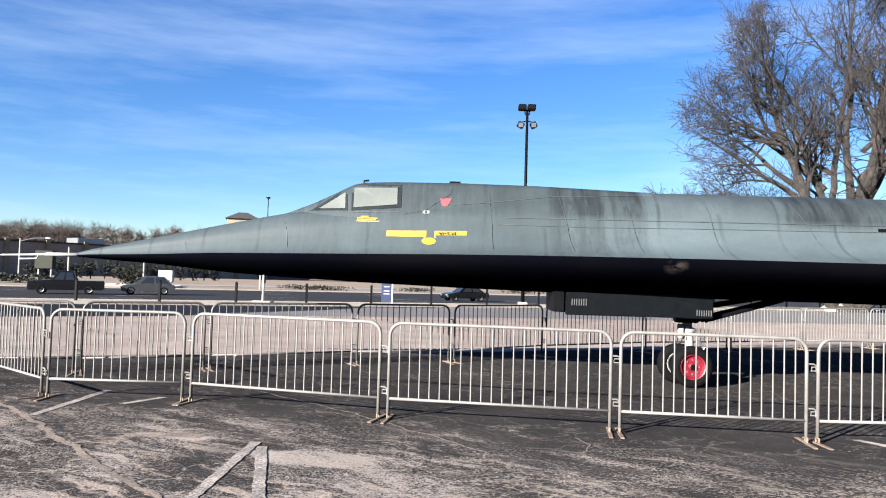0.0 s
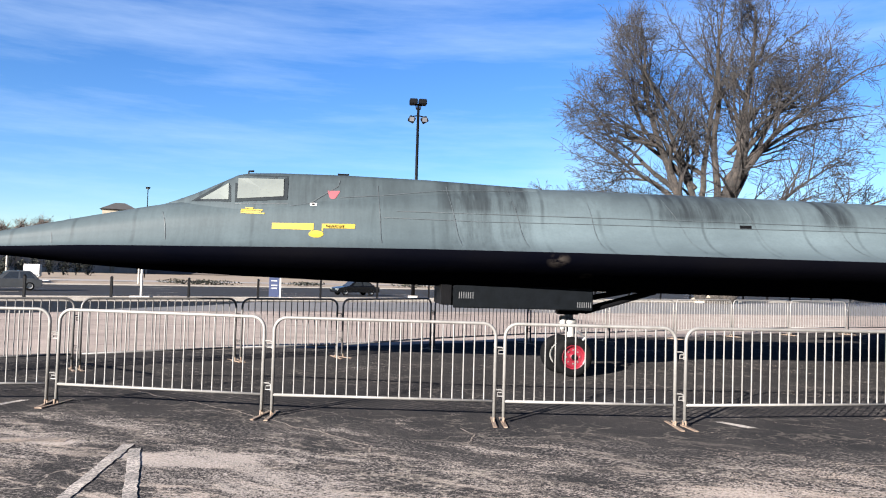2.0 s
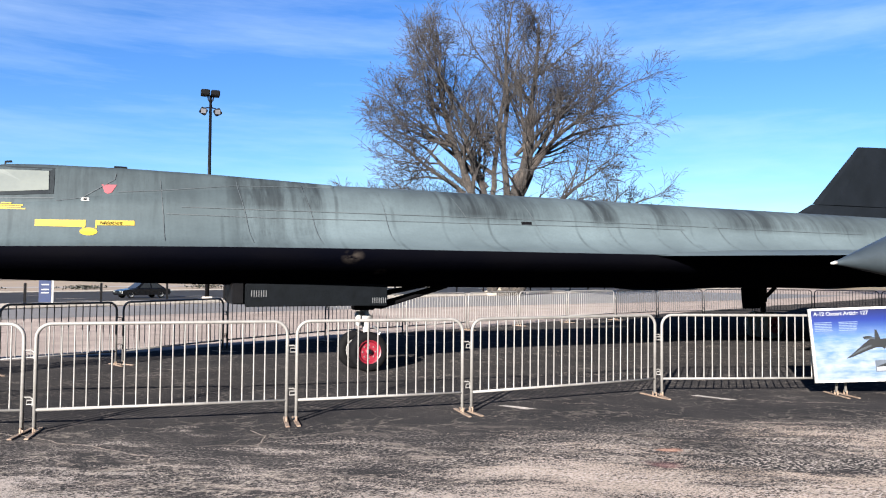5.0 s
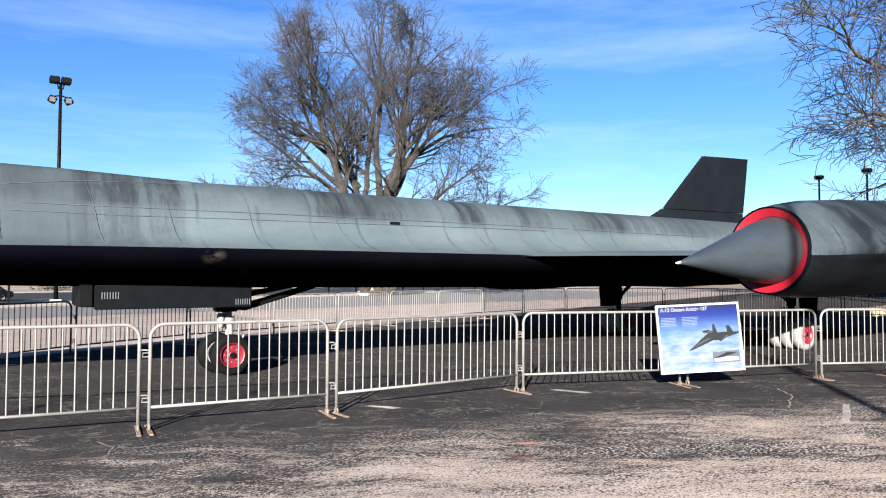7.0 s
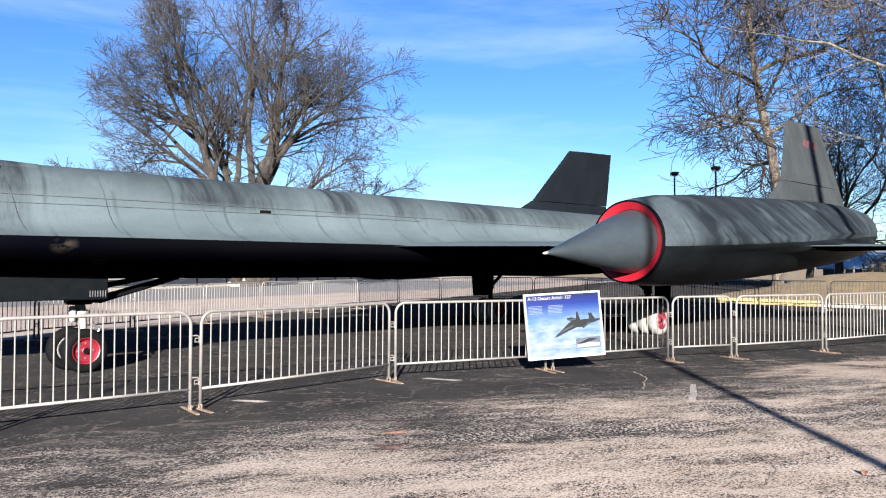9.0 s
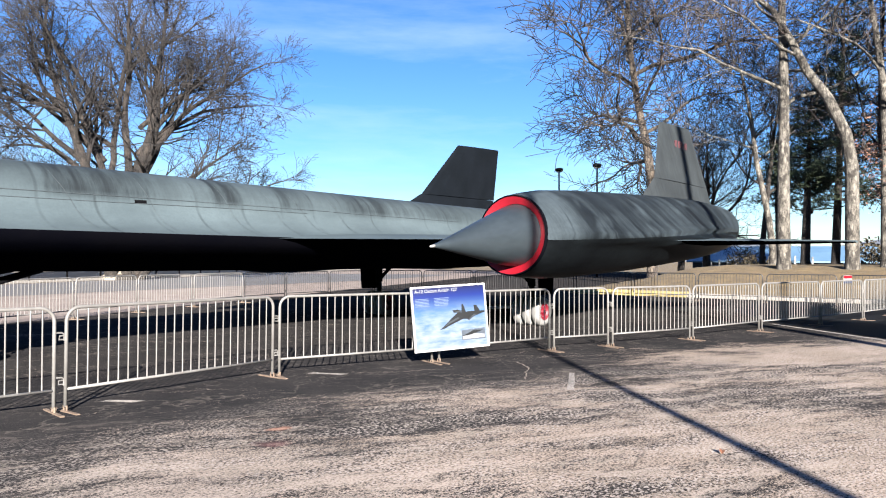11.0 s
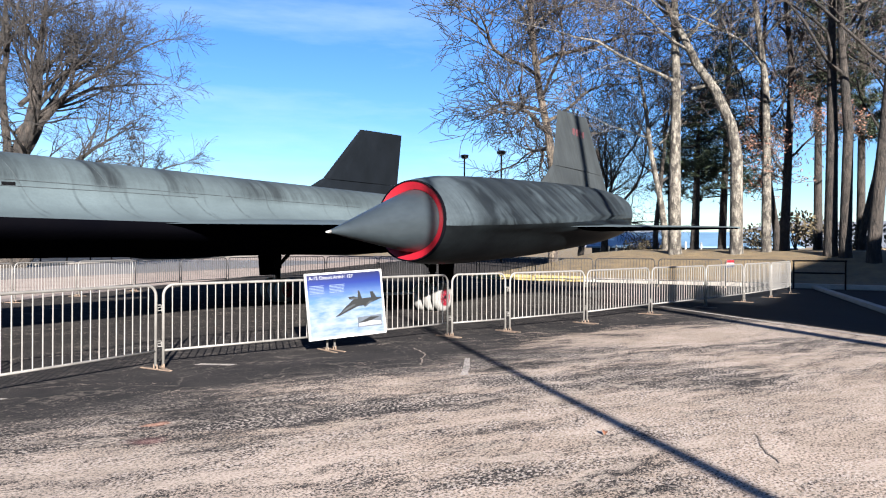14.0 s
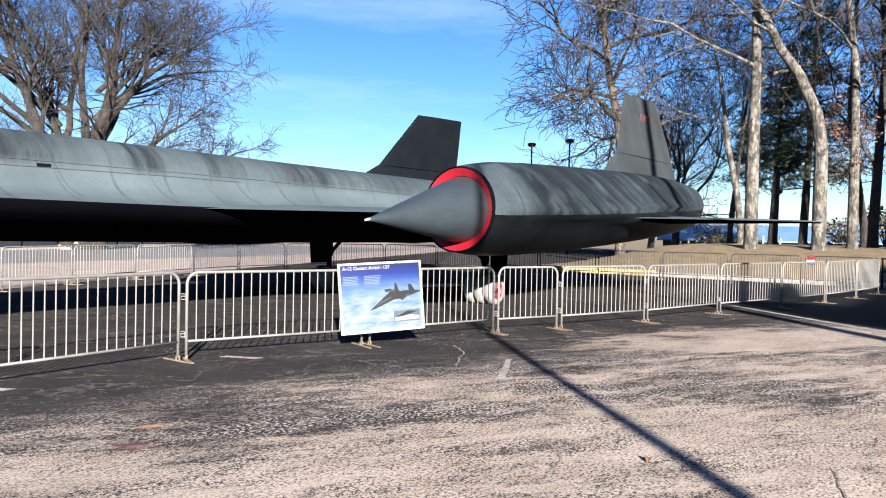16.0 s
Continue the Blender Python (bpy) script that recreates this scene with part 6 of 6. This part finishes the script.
disc_lamp(-2.75, -8.3, 0, 10.4, "tall dark lamp post standing in the open lot", 0.10)
disc_lamp(4.8, -9.85, 0, 14.4, "tall dark lamp post standing in the open lot", 0.22)

# ---- along the main road ----


def fence_post(x, y, z):
    e = thing("fence_post", Matrix.Translation((x, y, z)), "slim black steel post beside the road", "post", "posts along the verge")
    bm = bmesh.new()
    box(bm, -0.06, 0.06, -0.06, 0.06, -0.1, 1.12, 0.012)
    part("post", bm, M_BLACK, e)
    bm = bmesh.new()
    tube(bm, [(0, 0, 1.12), (0, 0, 1.17), (0, 0, 1.2)], [0.085, 0.06, 0.01], 8)
    part("cap", bm, M_BLACK, e)


for k in range(26):
    fence_post(*uv(-12.6 + 3.85 * k, 40.0), -0.16)


def road_sign():
    e = thing("road_sign", Matrix.Translation((-6.3, 50.0, -0.5)), "blue metal sign on a pale post beside the road", "sign")
    bm = bmesh.new()
    box(bm, 0.35, 0.45, -0.05, 0.05, 0, 1.75)
    part("post", bm, M_WHITE, e)
    bm = bmesh.new()
    box(bm, -0.35, 0.33, -0.03, 0.0, 0.25, 1.72, 0.01)
    bd = part("board", bm, M_SIGNBLUE, e)
    for z0 in (0.8, 1.0, 1.3):
        bm = bmesh.new()
        box(bm, -0.2, 0.2, -0.04, -0.034, z0, z0 + 0.07)
        part("text_bar", bm, M_WHITE, bd)
    e = thing("marker_post", Matrix.Translation((-13.6, 45.4, -0.3)), "plain white pole on a concrete pad", "post")
    bm = bmesh.new()
    tube(bm, [(0, 0, 0), (0, 0, 3.4)], 0.075, 10)
    part("pole", bm, M_WHITE, e)
    bm = bmesh.new()
    box(bm, -0.6, 0.6, -0.4, 0.4, -0.1, 0.08, 0.03)
    part("pad", bm, M_CONC, e)


road_sign()

M_CARGLASS = plain("car_glass", (0.0149, 0.0174, 0.0198), None, 3, 0.12, bump=0)
M_CARBLACK = plain("black_car_paint", (0.0022, 0.0022, 0.0026), None, 3, 0.25, bump=0)
M_CARGREY = plain("grey_car_paint", (0.0347, 0.0372, 0.0396), None, 3, 0.3, bump=0)


def car(x, y, turn, length, height, kind, paint, label):
    """A car on its wheels, nose towards -x of its own frame: body, cabin, windows, lamps and wheels."""
    e = thing("car" if kind != "pickup" else "pickup_truck", Matrix.Translation((x, y, ROAD_Z + 0.01)) @ Matrix.Rotation(radians(turn), 4, "Z"), label, "car" if kind != "pickup" else "pickup truck")
    w, belt = 0.92, height * 0.56
    L = length
    if kind == "pickup":
        prof = [(0.0, 0.45), (0.02, belt - 0.1), (0.10 * L, belt + 0.02), (0.30 * L, belt + 0.08), (0.62 * L, belt + 0.06), (0.99 * L, belt + 0.06), (L, 0.5), (0.97 * L, 0.36), (0.03 * L, 0.33)]
        cab = (0.30 * L, 0.40 * L, 0.58 * L, 0.63 * L)
    else:
        prof = [(0.0, 0.42), (0.02, belt - 0.18), (0.10 * L, belt - 0.06), (0.28 * L, belt + 0.03), (0.85 * L, belt + 0.05), (0.985 * L, belt - 0.02), (L, 0.5), (0.97 * L, 0.3), (0.03 * L, 0.28)]
        cab = (0.27 * L, 0.42 * L, 0.80 * L, 0.95 * L) if kind == "suv" else (0.28 * L, 0.45 * L, 0.70 * L, 0.90 * L)
    bm = bmesh.new()
    rows = [[(a, yy, b) for a, b in prof] for yy in (-w, -w * 0.96, w * 0.96, w)]
    for k, row in enumerate(rows):
        if k in (0, 3):
            rows[k] = [(L / 2 + (a - L / 2) * 0.985, yy, 0.5 + (b - 0.5) * 0.93) for a, yy, b in row]
    loft(bm, rows)
    body_ob = part("body", bm, paint, e)
    bm = bmesh.new()
    lo, hi = belt + 0.0, height
    base = [(cab[0], -w * 0.93, lo), (cab[3], -w * 0.93, lo), (cab[3], w * 0.93, lo), (cab[0], w * 0.93, lo)]
    top = [(cab[1], -w * 0.74, hi), (cab[2], -w * 0.74, hi), (cab[2], w * 0.74, hi), (cab[1], w * 0.74, hi)]
    loft(bm, [base, top])
    bmesh.ops.bevel(bm, geom=bm.edges[:], offset=0.05, segments=2, affect="EDGES")
    part("cabin", bm, paint, e)
    for side in (-1, 1):
        for f0, f1 in ((0.10, 0.48), (0.54, 0.92)):
            q = []
            for f, z in ((f0, 0.14), (f1, 0.14), (f1, 0.86), (f0 if f0 > 0.2 else f0 + 0.05, 0.86)):
                xa = base[0][0] + (top[0][0] - base[0][0]) * z
                xb = base[1][0] + (top[1][0] - base[1][0]) * z
                yy = w * (0.93 + (0.74 - 0.93) * z) + 0.008
                q.append((xa + (xb - xa) * f, side * yy, lo + (hi - lo) * z))
            bm = bmesh.new()
            fc = bm.faces.new([bm.verts.new(p) for p in q])
            part("side_glass", bm, M_CARGLASS, e)
    bm = bmesh.new()
    bm.faces.new([bm.verts.new(p) for p in ((cab[0] + 0.05, -w * 0.82, lo + 0.07), (cab[0] + 0.05, w * 0.82, lo + 0.07), (cab[1] - 0.05, w * 0.70, hi - 0.06), (cab[1] - 0.05, -w * 0.70, hi - 0.06))])
    for v in bm.verts:
        v.co.x -= 0.03
    part("windscreen", bm, M_CARGLASS, e)
    for side in (-1, 1):
        bm = bmesh.new()
        box(bm, -0.01, 0.12, side * w * 0.62 - 0.16, side * w * 0.62 + 0.16, belt - 0.32, belt - 0.16, 0.02)
        part("headlight", bm, M_GLASS, e)
        bm = bmesh.new()
        box(bm, L - 0.1, L + 0.008, side * w * 0.75 - 0.1, side * w * 0.75 + 0.1, belt - 0.3, belt - 0.08, 0.02)
        part("tail_light", bm, M_REDRIM, e)
        for f in (0.18, 0.79):
            h = new("wheel")
            h.parent = e
            h.location = (L * f, side * (w - 0.10), 0)
            wheel(h, 0, 0, 0.36 if kind != "car" else 0.32, 0.24, M_SILVER, side, hub=False)


car(-36.6, 57.2, 28, 5.7, 1.90, "pickup", M_CARBLACK, "black crew-cab pickup truck on the road")
car(-31.0, 61.5, 28, 4.4, 1.62, "suv", M_CARGREY, "dark grey hatchback on the road")
car(*uv(30.2, 63.5), 28, 4.6, 1.5, "car", M_CARBLACK, "black saloon car on the road")

# ---- across the road ----
M_WALLBRICK = plain("brown_block_wall", (0.20, 0.168, 0.145), (0.14, 0.118, 0.105), 0.8, 0.9, bump=0.3)
M_PILLAR = plain("tan_pillar", (0.1684, 0.1337, 0.0941), None, 0.8, 0.9)
M_HEDGE = plain("dark_hedge", (0.0125, 0.0145, 0.0065), (0.006, 0.007, 0.0035), 1.2, 0.9, bump=0)
M_WOODS = plain("winter_woods", (0.0644, 0.047, 0.0372), (0.0372, 0.0277, 0.0223), 0.15, 0.95, bump=0)
# distance haze is mixed into this blue-grey colour
M_HILL = plain("hazy_ridge", (0.1041, 0.1189, 0.1436), (0.0892, 0.0991, 0.1189), 0.01, 1.0, bump=0)
M_BLUEROOF = plain("blue_roof_sheet", (0.0991, 0.1784, 0.2576), (0.0693, 0.1337, 0.208), 0.5, 0.5, bump=0.1)
M_NAVY = plain("dark_blue_wall", (0.0099, 0.0174, 0.0298), None, 0.8, 0.7)
M_CREAM = plain("cream_wall", (0.2229, 0.1883, 0.1387), None, 0.6, 0.9)
M_ROOFDARK = plain("dark_shingle_roof", (0.0248, 0.0223, 0.0223), None, 0.8, 0.9)
FARZ = ROAD_Z + 0.03


def big_wall():
    """The long blank hall across the road, with a pillar at every bay."""
    e = thing("long_hall", Matrix.Translation((-118.0, 142.0, FARZ)) @ Matrix.Rotation(radians(56.0), 4, "Z"), "long brown windowless hall with tan pillars", "building")
    bm = bmesh.new()
    box(bm, -20, 95, 0, 20, 0, 7.6)
    part("wall", bm, M_WALLBRICK, e)
    bm = bmesh.new()
    box(bm, -20.3, 95.3, -0.3, 20.3, 7.6, 8.0)
    part("roof", bm, M_ROOFDARK, e)
    for k in range(13):
        bm = bmesh.new()
        box(bm, -16 + 9 * k - 0.5, -16 + 9 * k + 0.5, -0.5, -0.02, 0, 8.3, 0.05)
        part("pillar", bm, M_PILLAR, e)
    for z0 in (2.5, 5.0):
        bm = bmesh.new()
        box(bm, -20, 95, -0.1, -0.004, z0, z0 + 0.22)
        part("wall_band", bm, M_PILLAR, e)
    for x0, w, h in ((40, 7, 1.6), (58, 6, 1.6)):
        bm = bmesh.new()
        box(bm, x0, x0 + w, 8, 14, 8.0, 8.0 + h, 0.1)
        part("rooftop_unit", bm, M_SILVER, e)


big_wall()


def clump(name, x, y, z, rx, ry, rz, count, size, material, label, seed, category="shrub"):
    """A shrub: many small leaves spread through an uneven rounded mass on short stems."""
    rnd = random.Random(seed)
    e = thing(name, Matrix.Translation((x, y, z)), label, category)
    vs, fs = [], []
    lobes = [(Vector((rnd.uniform(-0.5, 0.5) * rx, rnd.uniform(-0.5, 0.5) * ry, rnd.uniform(0.35, 0.7) * rz)), rnd.uniform(0.45, 0.75)) for _ in range(9)]
    for _ in range(count):
        c, r = rnd.choice(lobes)
        d = Vector((rnd.gauss(0, 1), rnd.gauss(0, 1), rnd.gauss(0, 1))).normalized() * r * rnd.uniform(0.6, 1.0) ** 0.5
        q = c + Vector((d.x * rx * 0.6, d.y * ry * 0.6, d.z * rz * 0.55))
        if q.z < 0.03:
            q.z = rnd.uniform(0.03, 0.3)
        a = Vector((rnd.gauss(0, 1), rnd.gauss(0, 1), rnd.gauss(0, 1))).normalized() * size
        b = a.orthogonal().normalized() * size * 0.6
        k = len(vs)
        vs += [tuple(q - a), tuple(q + b), tuple(q + a), tuple(q - b)]
        fs.append((k, k + 1, k + 2, k + 3))
    st = Mesher()
    for k in range(5):
        st.tube([Vector((0, 0, -0.1)), Vector((rnd.uniform(-0.4, 0.4) * rx, rnd.uniform(-0.4, 0.4) * ry, rz * 0.7))], [0.05, 0.015], 4)
    tagged(raw("stem", [tuple(v) for v in st.v], st.f, M_TWIG, e), kind="stuff")
    tagged(raw("foliage", vs, fs, material, e), kind="stuff")


clump("bush", -43.3, 89.5, FARZ, 3.2, 2.8, 2.5, 1500, 0.14, M_HEDGE, "round dark evergreen bush on a kerbed island", 1)
for k in range(15):
    t = k / 14
    clump("hedge_shrub", -80 + 24 * t, 126 + 26 * t, FARZ, 1.5, 1.5, 2.9 + (k % 3) * 0.5, 260, 0.2, M_HEDGE, "dark upright evergreen shrub by the hall", 10 + k)
clump("hedge_shrub", -58.0, 88.0, FARZ, 7.0, 2.0, 1.3, 500, 0.2, M_HEDGE, "low clipped dark hedge", 40)
clump("hedge_shrub", -66.0, 93.0, FARZ, 8.0, 2.0, 1.3, 500, 0.2, M_HEDGE, "low clipped dark hedge", 41)
for k, (x, y) in enumerate(((-19.7, 98.0), (-9.0, 104.0), (-24.0, 84.0 + 14), (7.0, 112.0))):
    clump("low_shrub", x, y, FARZ, 4.5, 2.0, 0.7, 260, 0.14, M_HEDGE, "low dark ground shrub on the lawn", 60 + k)


def island_kerb():
    pts = [(-43.3 + 6.5 * math.cos(a), 88.0 + 3.4 * math.sin(a), FARZ + 0.1) for a in (math.pi * 2 * k / 28 for k in range(29))]
    bm = bmesh.new()
    tube(bm, pts, 0.16, 6, False)
    tagged(part("kerb", bm, M_CONC), "curved concrete kerb of a planted island", "kerb", kind="structure")


island_kerb()


def street_pole(x, y, h, label, arm=0.0):
    e = thing("street_pole", Matrix.Translation((x, y, FARZ)), label, "pole")
    bm = bmesh.new()
    tube(bm, [(0, 0, 0), (0, 0, h)], [0.13, 0.09], 8)
    part("pole", bm, M_CONC, e)
    if arm:
        bm = bmesh.new()
        tube(bm, [(0, 0, h - 0.4), (arm * 0.5, 0, h + 0.1), (arm, 0, h + 0.15)], 0.05, 6)
        ar = part("arm", bm, M_SILVER, e)
        bm = bmesh.new()
        box(bm, arm - 0.1, arm + 0.6, -0.14, 0.14, h + 0.06, h + 0.2, 0.03)
        part("lamp_head", bm, M_SILVER, ar)


street_pole(-50.3, 86.5, 4.6, "plain grey street pole across the road")
street_pole(-68.0, 104.0, 6.2, "grey street lamp with a curved arm", 4.0)
street_pole(-41.6, 88.2, 5.0, "plain grey street pole across the road")
street_pole(-28.0, 92.0, 4.2, "plain grey street pole across the road")


def cabinet(x, y, w, h, leg, material, label):
    e = thing("utility_cabinet", Matrix.Translation((x, y, FARZ)), label, "cabinet")
    bm = bmesh.new()
    box(bm, -w / 2, w / 2, -0.4, 0.4, leg, leg + h, 0.05)
    part("body", bm, material, e)
    for sx in (-0.35, 0.35):
        bm = bmesh.new()
        box(bm, sx * w - 0.08, sx * w + 0.08, -0.1, 0.1, 0, leg + 0.05)
        part("leg", bm, M_CONC, e)


cabinet(-56.0, 91.0, 2.4, 2.3, 1.9, M_HEDGE, "dark green board on two pale legs")
cabinet(-51.8, 118.0, 2.4, 1.9, 0.15, M_WHITE, "white utility box on the lawn")


def hill_house():
    e = thing("hill_house", Matrix.Translation((-82, 247, 12.0)) @ Matrix.Rotation(radians(15), 4, "Z"), "cream building with a dark hipped roof on the wooded rise", "house")
    bm = bmesh.new()
    box(bm, -5, 5, -4, 4, 0, 7.6)
    part("wall", bm, M_CREAM, e)
    bm = bmesh.new()
    loft(bm, [[(-5.8, -4.8, 7.6), (5.8, -4.8, 7.6), (5.8, 4.8, 7.6), (-5.8, 4.8, 7.6)], [(-1.5, -0.3, 10.0), (1.5, -0.3, 10.0), (1.5, 0.3, 10.0), (-1.5, 0.3, 10.0)]])
    part("roof", bm, M_ROOFDARK, e)


hill_house()


def wooded_rise():
    """A low rise with bare winter woods far across the road."""
    rnd = random.Random(77)
    vs, fs = [], []
    n = 40
    for i in range(n + 1):
        az = -52 + 62 * i / n
        for d, z in ((235, FARZ), (262, 6.0), (330, 11.0 - 3 * math.sin(i * 0.35)), (480, 4.0)):
            vs.append((d * math.sin(radians(az)), d * math.cos(radians(az)), z))
    for i in range(n):
        for j in range(3):
            a = i * 4 + j
            fs.append((a, a + 4, a + 5, a + 1))
    tagged(raw("wooded_rise", vs, fs, M_WOODS, smooth=True), "low wooded rise far across the road", "hill", kind="structure")
    m = Mesher()
    for _ in range(620):
        az, d = rnd.uniform(-48, 6), rnd.uniform(240, 345)
        x, y = d * math.sin(radians(az)), d * math.cos(radians(az))
        z = np.interp(d, [235, 262, 330], [FARZ, 6, 10])
        h = rnd.uniform(7, 12.5)
        m.tube([Vector((x, y, z)), Vector((x, y, z + h * 0.5))], [0.22, 0.14], 3)
        for _ in range(26):
            q = Vector((x, y, z + h * rnd.uniform(0.25, 0.6)))
            e2 = q + Vector((rnd.gauss(0, 1), rnd.gauss(0, 1), abs(rnd.gauss(0.9, 0.6)))).normalized() * h * rnd.uniform(0.2, 0.45)
            m.tube([q, e2], [0.10, 0.03], 3)
            for _ in range(2):
                m.tube([q.lerp(e2, 0.55), q.lerp(e2, 0.55) + Vector((rnd.gauss(0, 1), rnd.gauss(0, 1), abs(rnd.gauss(0.6, 0.6)))).normalized() * h * 0.17], [0.06, 0.02], 3)
    tagged(raw("far_woods", [tuple(v) for v in m.v], m.f, M_WOODS), "bare brown winter woods on the far rise", "woods", kind="stuff")


wooded_rise()


def boulder():
    bm = bmesh.new()
    bmesh.ops.create_icosphere(bm, subdivisions=3, radius=1.0)
    for v in bm.verts:
        k = 1 + 0.18 * noise.noise(v.co * 1.4) + 0.06 * noise.noise(v.co * 4)
        v.co = Vector((v.co.x * 1.6 * k, v.co.y * 1.3 * k, max(-0.2, v.co.z) * 1.0 * k))
    ob = part("boulder", bm, M_BOULDER, smooth=True)
    ob.location = (25.9, 52.8, -0.25)
    tagged(ob, "large pale rounded boulder at the foot of a tree", "boulder")


M_BOULDER = plain("pale_stone", (0.2378, 0.1981, 0.1486), (0.1684, 0.1387, 0.1041), 1.5, 0.9, bump=0.5, dist=0.05)
boulder()

# ---- past the bank ----


def blue_hall():
    """A long low building with a pale blue sheet roof, half hidden by the bank."""
    e = thing("blue_roofed_hall", Matrix.Translation((70.5, 27.0, -4.5)) @ Matrix.Rotation(radians(-75.5), 4, "Z"), "long low building with a pale blue sheet roof", "building")
    bm = bmesh.new()
    box(bm, 0, 19, 0, 10, 0, 6.0)
    part("wall", bm, M_NAVY, e)
    bm = bmesh.new()
    loft(bm, [[(-0.5, -0.6, 5.9), (19.5, -0.6, 5.9), (19.5, -0.6, 6.05), (-0.5, -0.6, 6.05)], [(-0.5, 6, 7.4), (19.5, 6, 7.4), (19.5, 6, 7.55), (-0.5, 6, 7.55)], [(-0.5, 11, 6.2), (19.5, 11, 6.2), (19.5, 11, 6.35), (-0.5, 11, 6.35)]])
    part("roof", bm, M_BLUEROOF, e)
    for k in range(5):
        bm = bmesh.new()
        box(bm, 1.0 + 3.8 * k, 2.6 + 3.8 * k, -0.06, -0.01, 3.4, 5.5)
        part("window", bm, M_CARGLASS, e)


blue_hall()
for k in range(14):
    x, y = 56.6 + 0.22 * k, 20.8 - 0.55 * k
    e = thing("white_bollard", Matrix.Translation((x, y, ground_height(x, y))), "small white post on the far side of the bank", "post", "row of small white posts")
    bm = bmesh.new()
    tube(bm, [(0, 0, -0.1), (0, 0, 1.55), (0, 0, 1.6)], [0.07, 0.07, 0.03], 8)
    part("post", bm, M_WHITE, e)


def ridge():
    """Hazy hills on the skyline past the bank."""
    vs, fs = [], []
    n = 70
    for i in range(n + 1):
        az = 52 + 70 * i / n
        h = 34 + 9 * math.sin(i * 0.21) + 4 * math.sin(i * 0.63 + 1)
        for d, z in ((1050, -6.0), (1250, h)):
            vs.append((d * math.sin(radians(az)), d * math.cos(radians(az)), z))
        vs.append((1700 * math.sin(radians(az)), 1700 * math.cos(radians(az)), -6.0))
    for i in range(n):
        for j in (0, 1):
            a = 3 * i + j
            fs.append((a, a + 3, a + 4, a + 1))
    tagged(raw("ridge", vs, fs, M_HILL, smooth=True), "hazy blue-grey hills on the skyline", "hill", kind="structure")


ridge()
M_BRUSH = plain("olive_brush", (0.0644, 0.0495, 0.0223), (0.0347, 0.0273, 0.0149), 1.0, 0.9, bump=0)
for k, (az, d, rx, rz) in enumerate(((83.2, 50, 4.5, 1.9), (84.6, 53, 4.0, 1.6), (80.5, 56, 3.5, 1.5), (87.5, 55, 5, 2.0), (90, 52, 5, 2.2), (72.5, 60, 4, 1.6))):
    x, y = bearing(az, d)
    clump("bush", x, y, ground_height(x, y), rx, 2.0, rz + 0.6, 500, 0.13, M_BRUSH, "straggly olive-brown bush behind the bank", 80 + k)


def hand_rail():
    e = thing("hand_rail", pose(30.4, 3.5, 0.0, 0, 0, -86), "dark steel hand rail beside a path", "rail")
    for nm, a, b in (("post", (0, 0, -0.1), (0, 0, 1.05)), ("post", (1.7, 0, -0.1), (1.7, 0, 1.05)), ("top_rail", (-0.05, 0, 1.05), (1.75, 0, 1.05)), ("mid_rail", (0, 0, 0.6), (1.7, 0, 0.6))):
        bm = bmesh.new()
        tube(bm, [a, b], 0.03, 8)
        part(nm, bm, M_BLACK, e)


hand_rail()
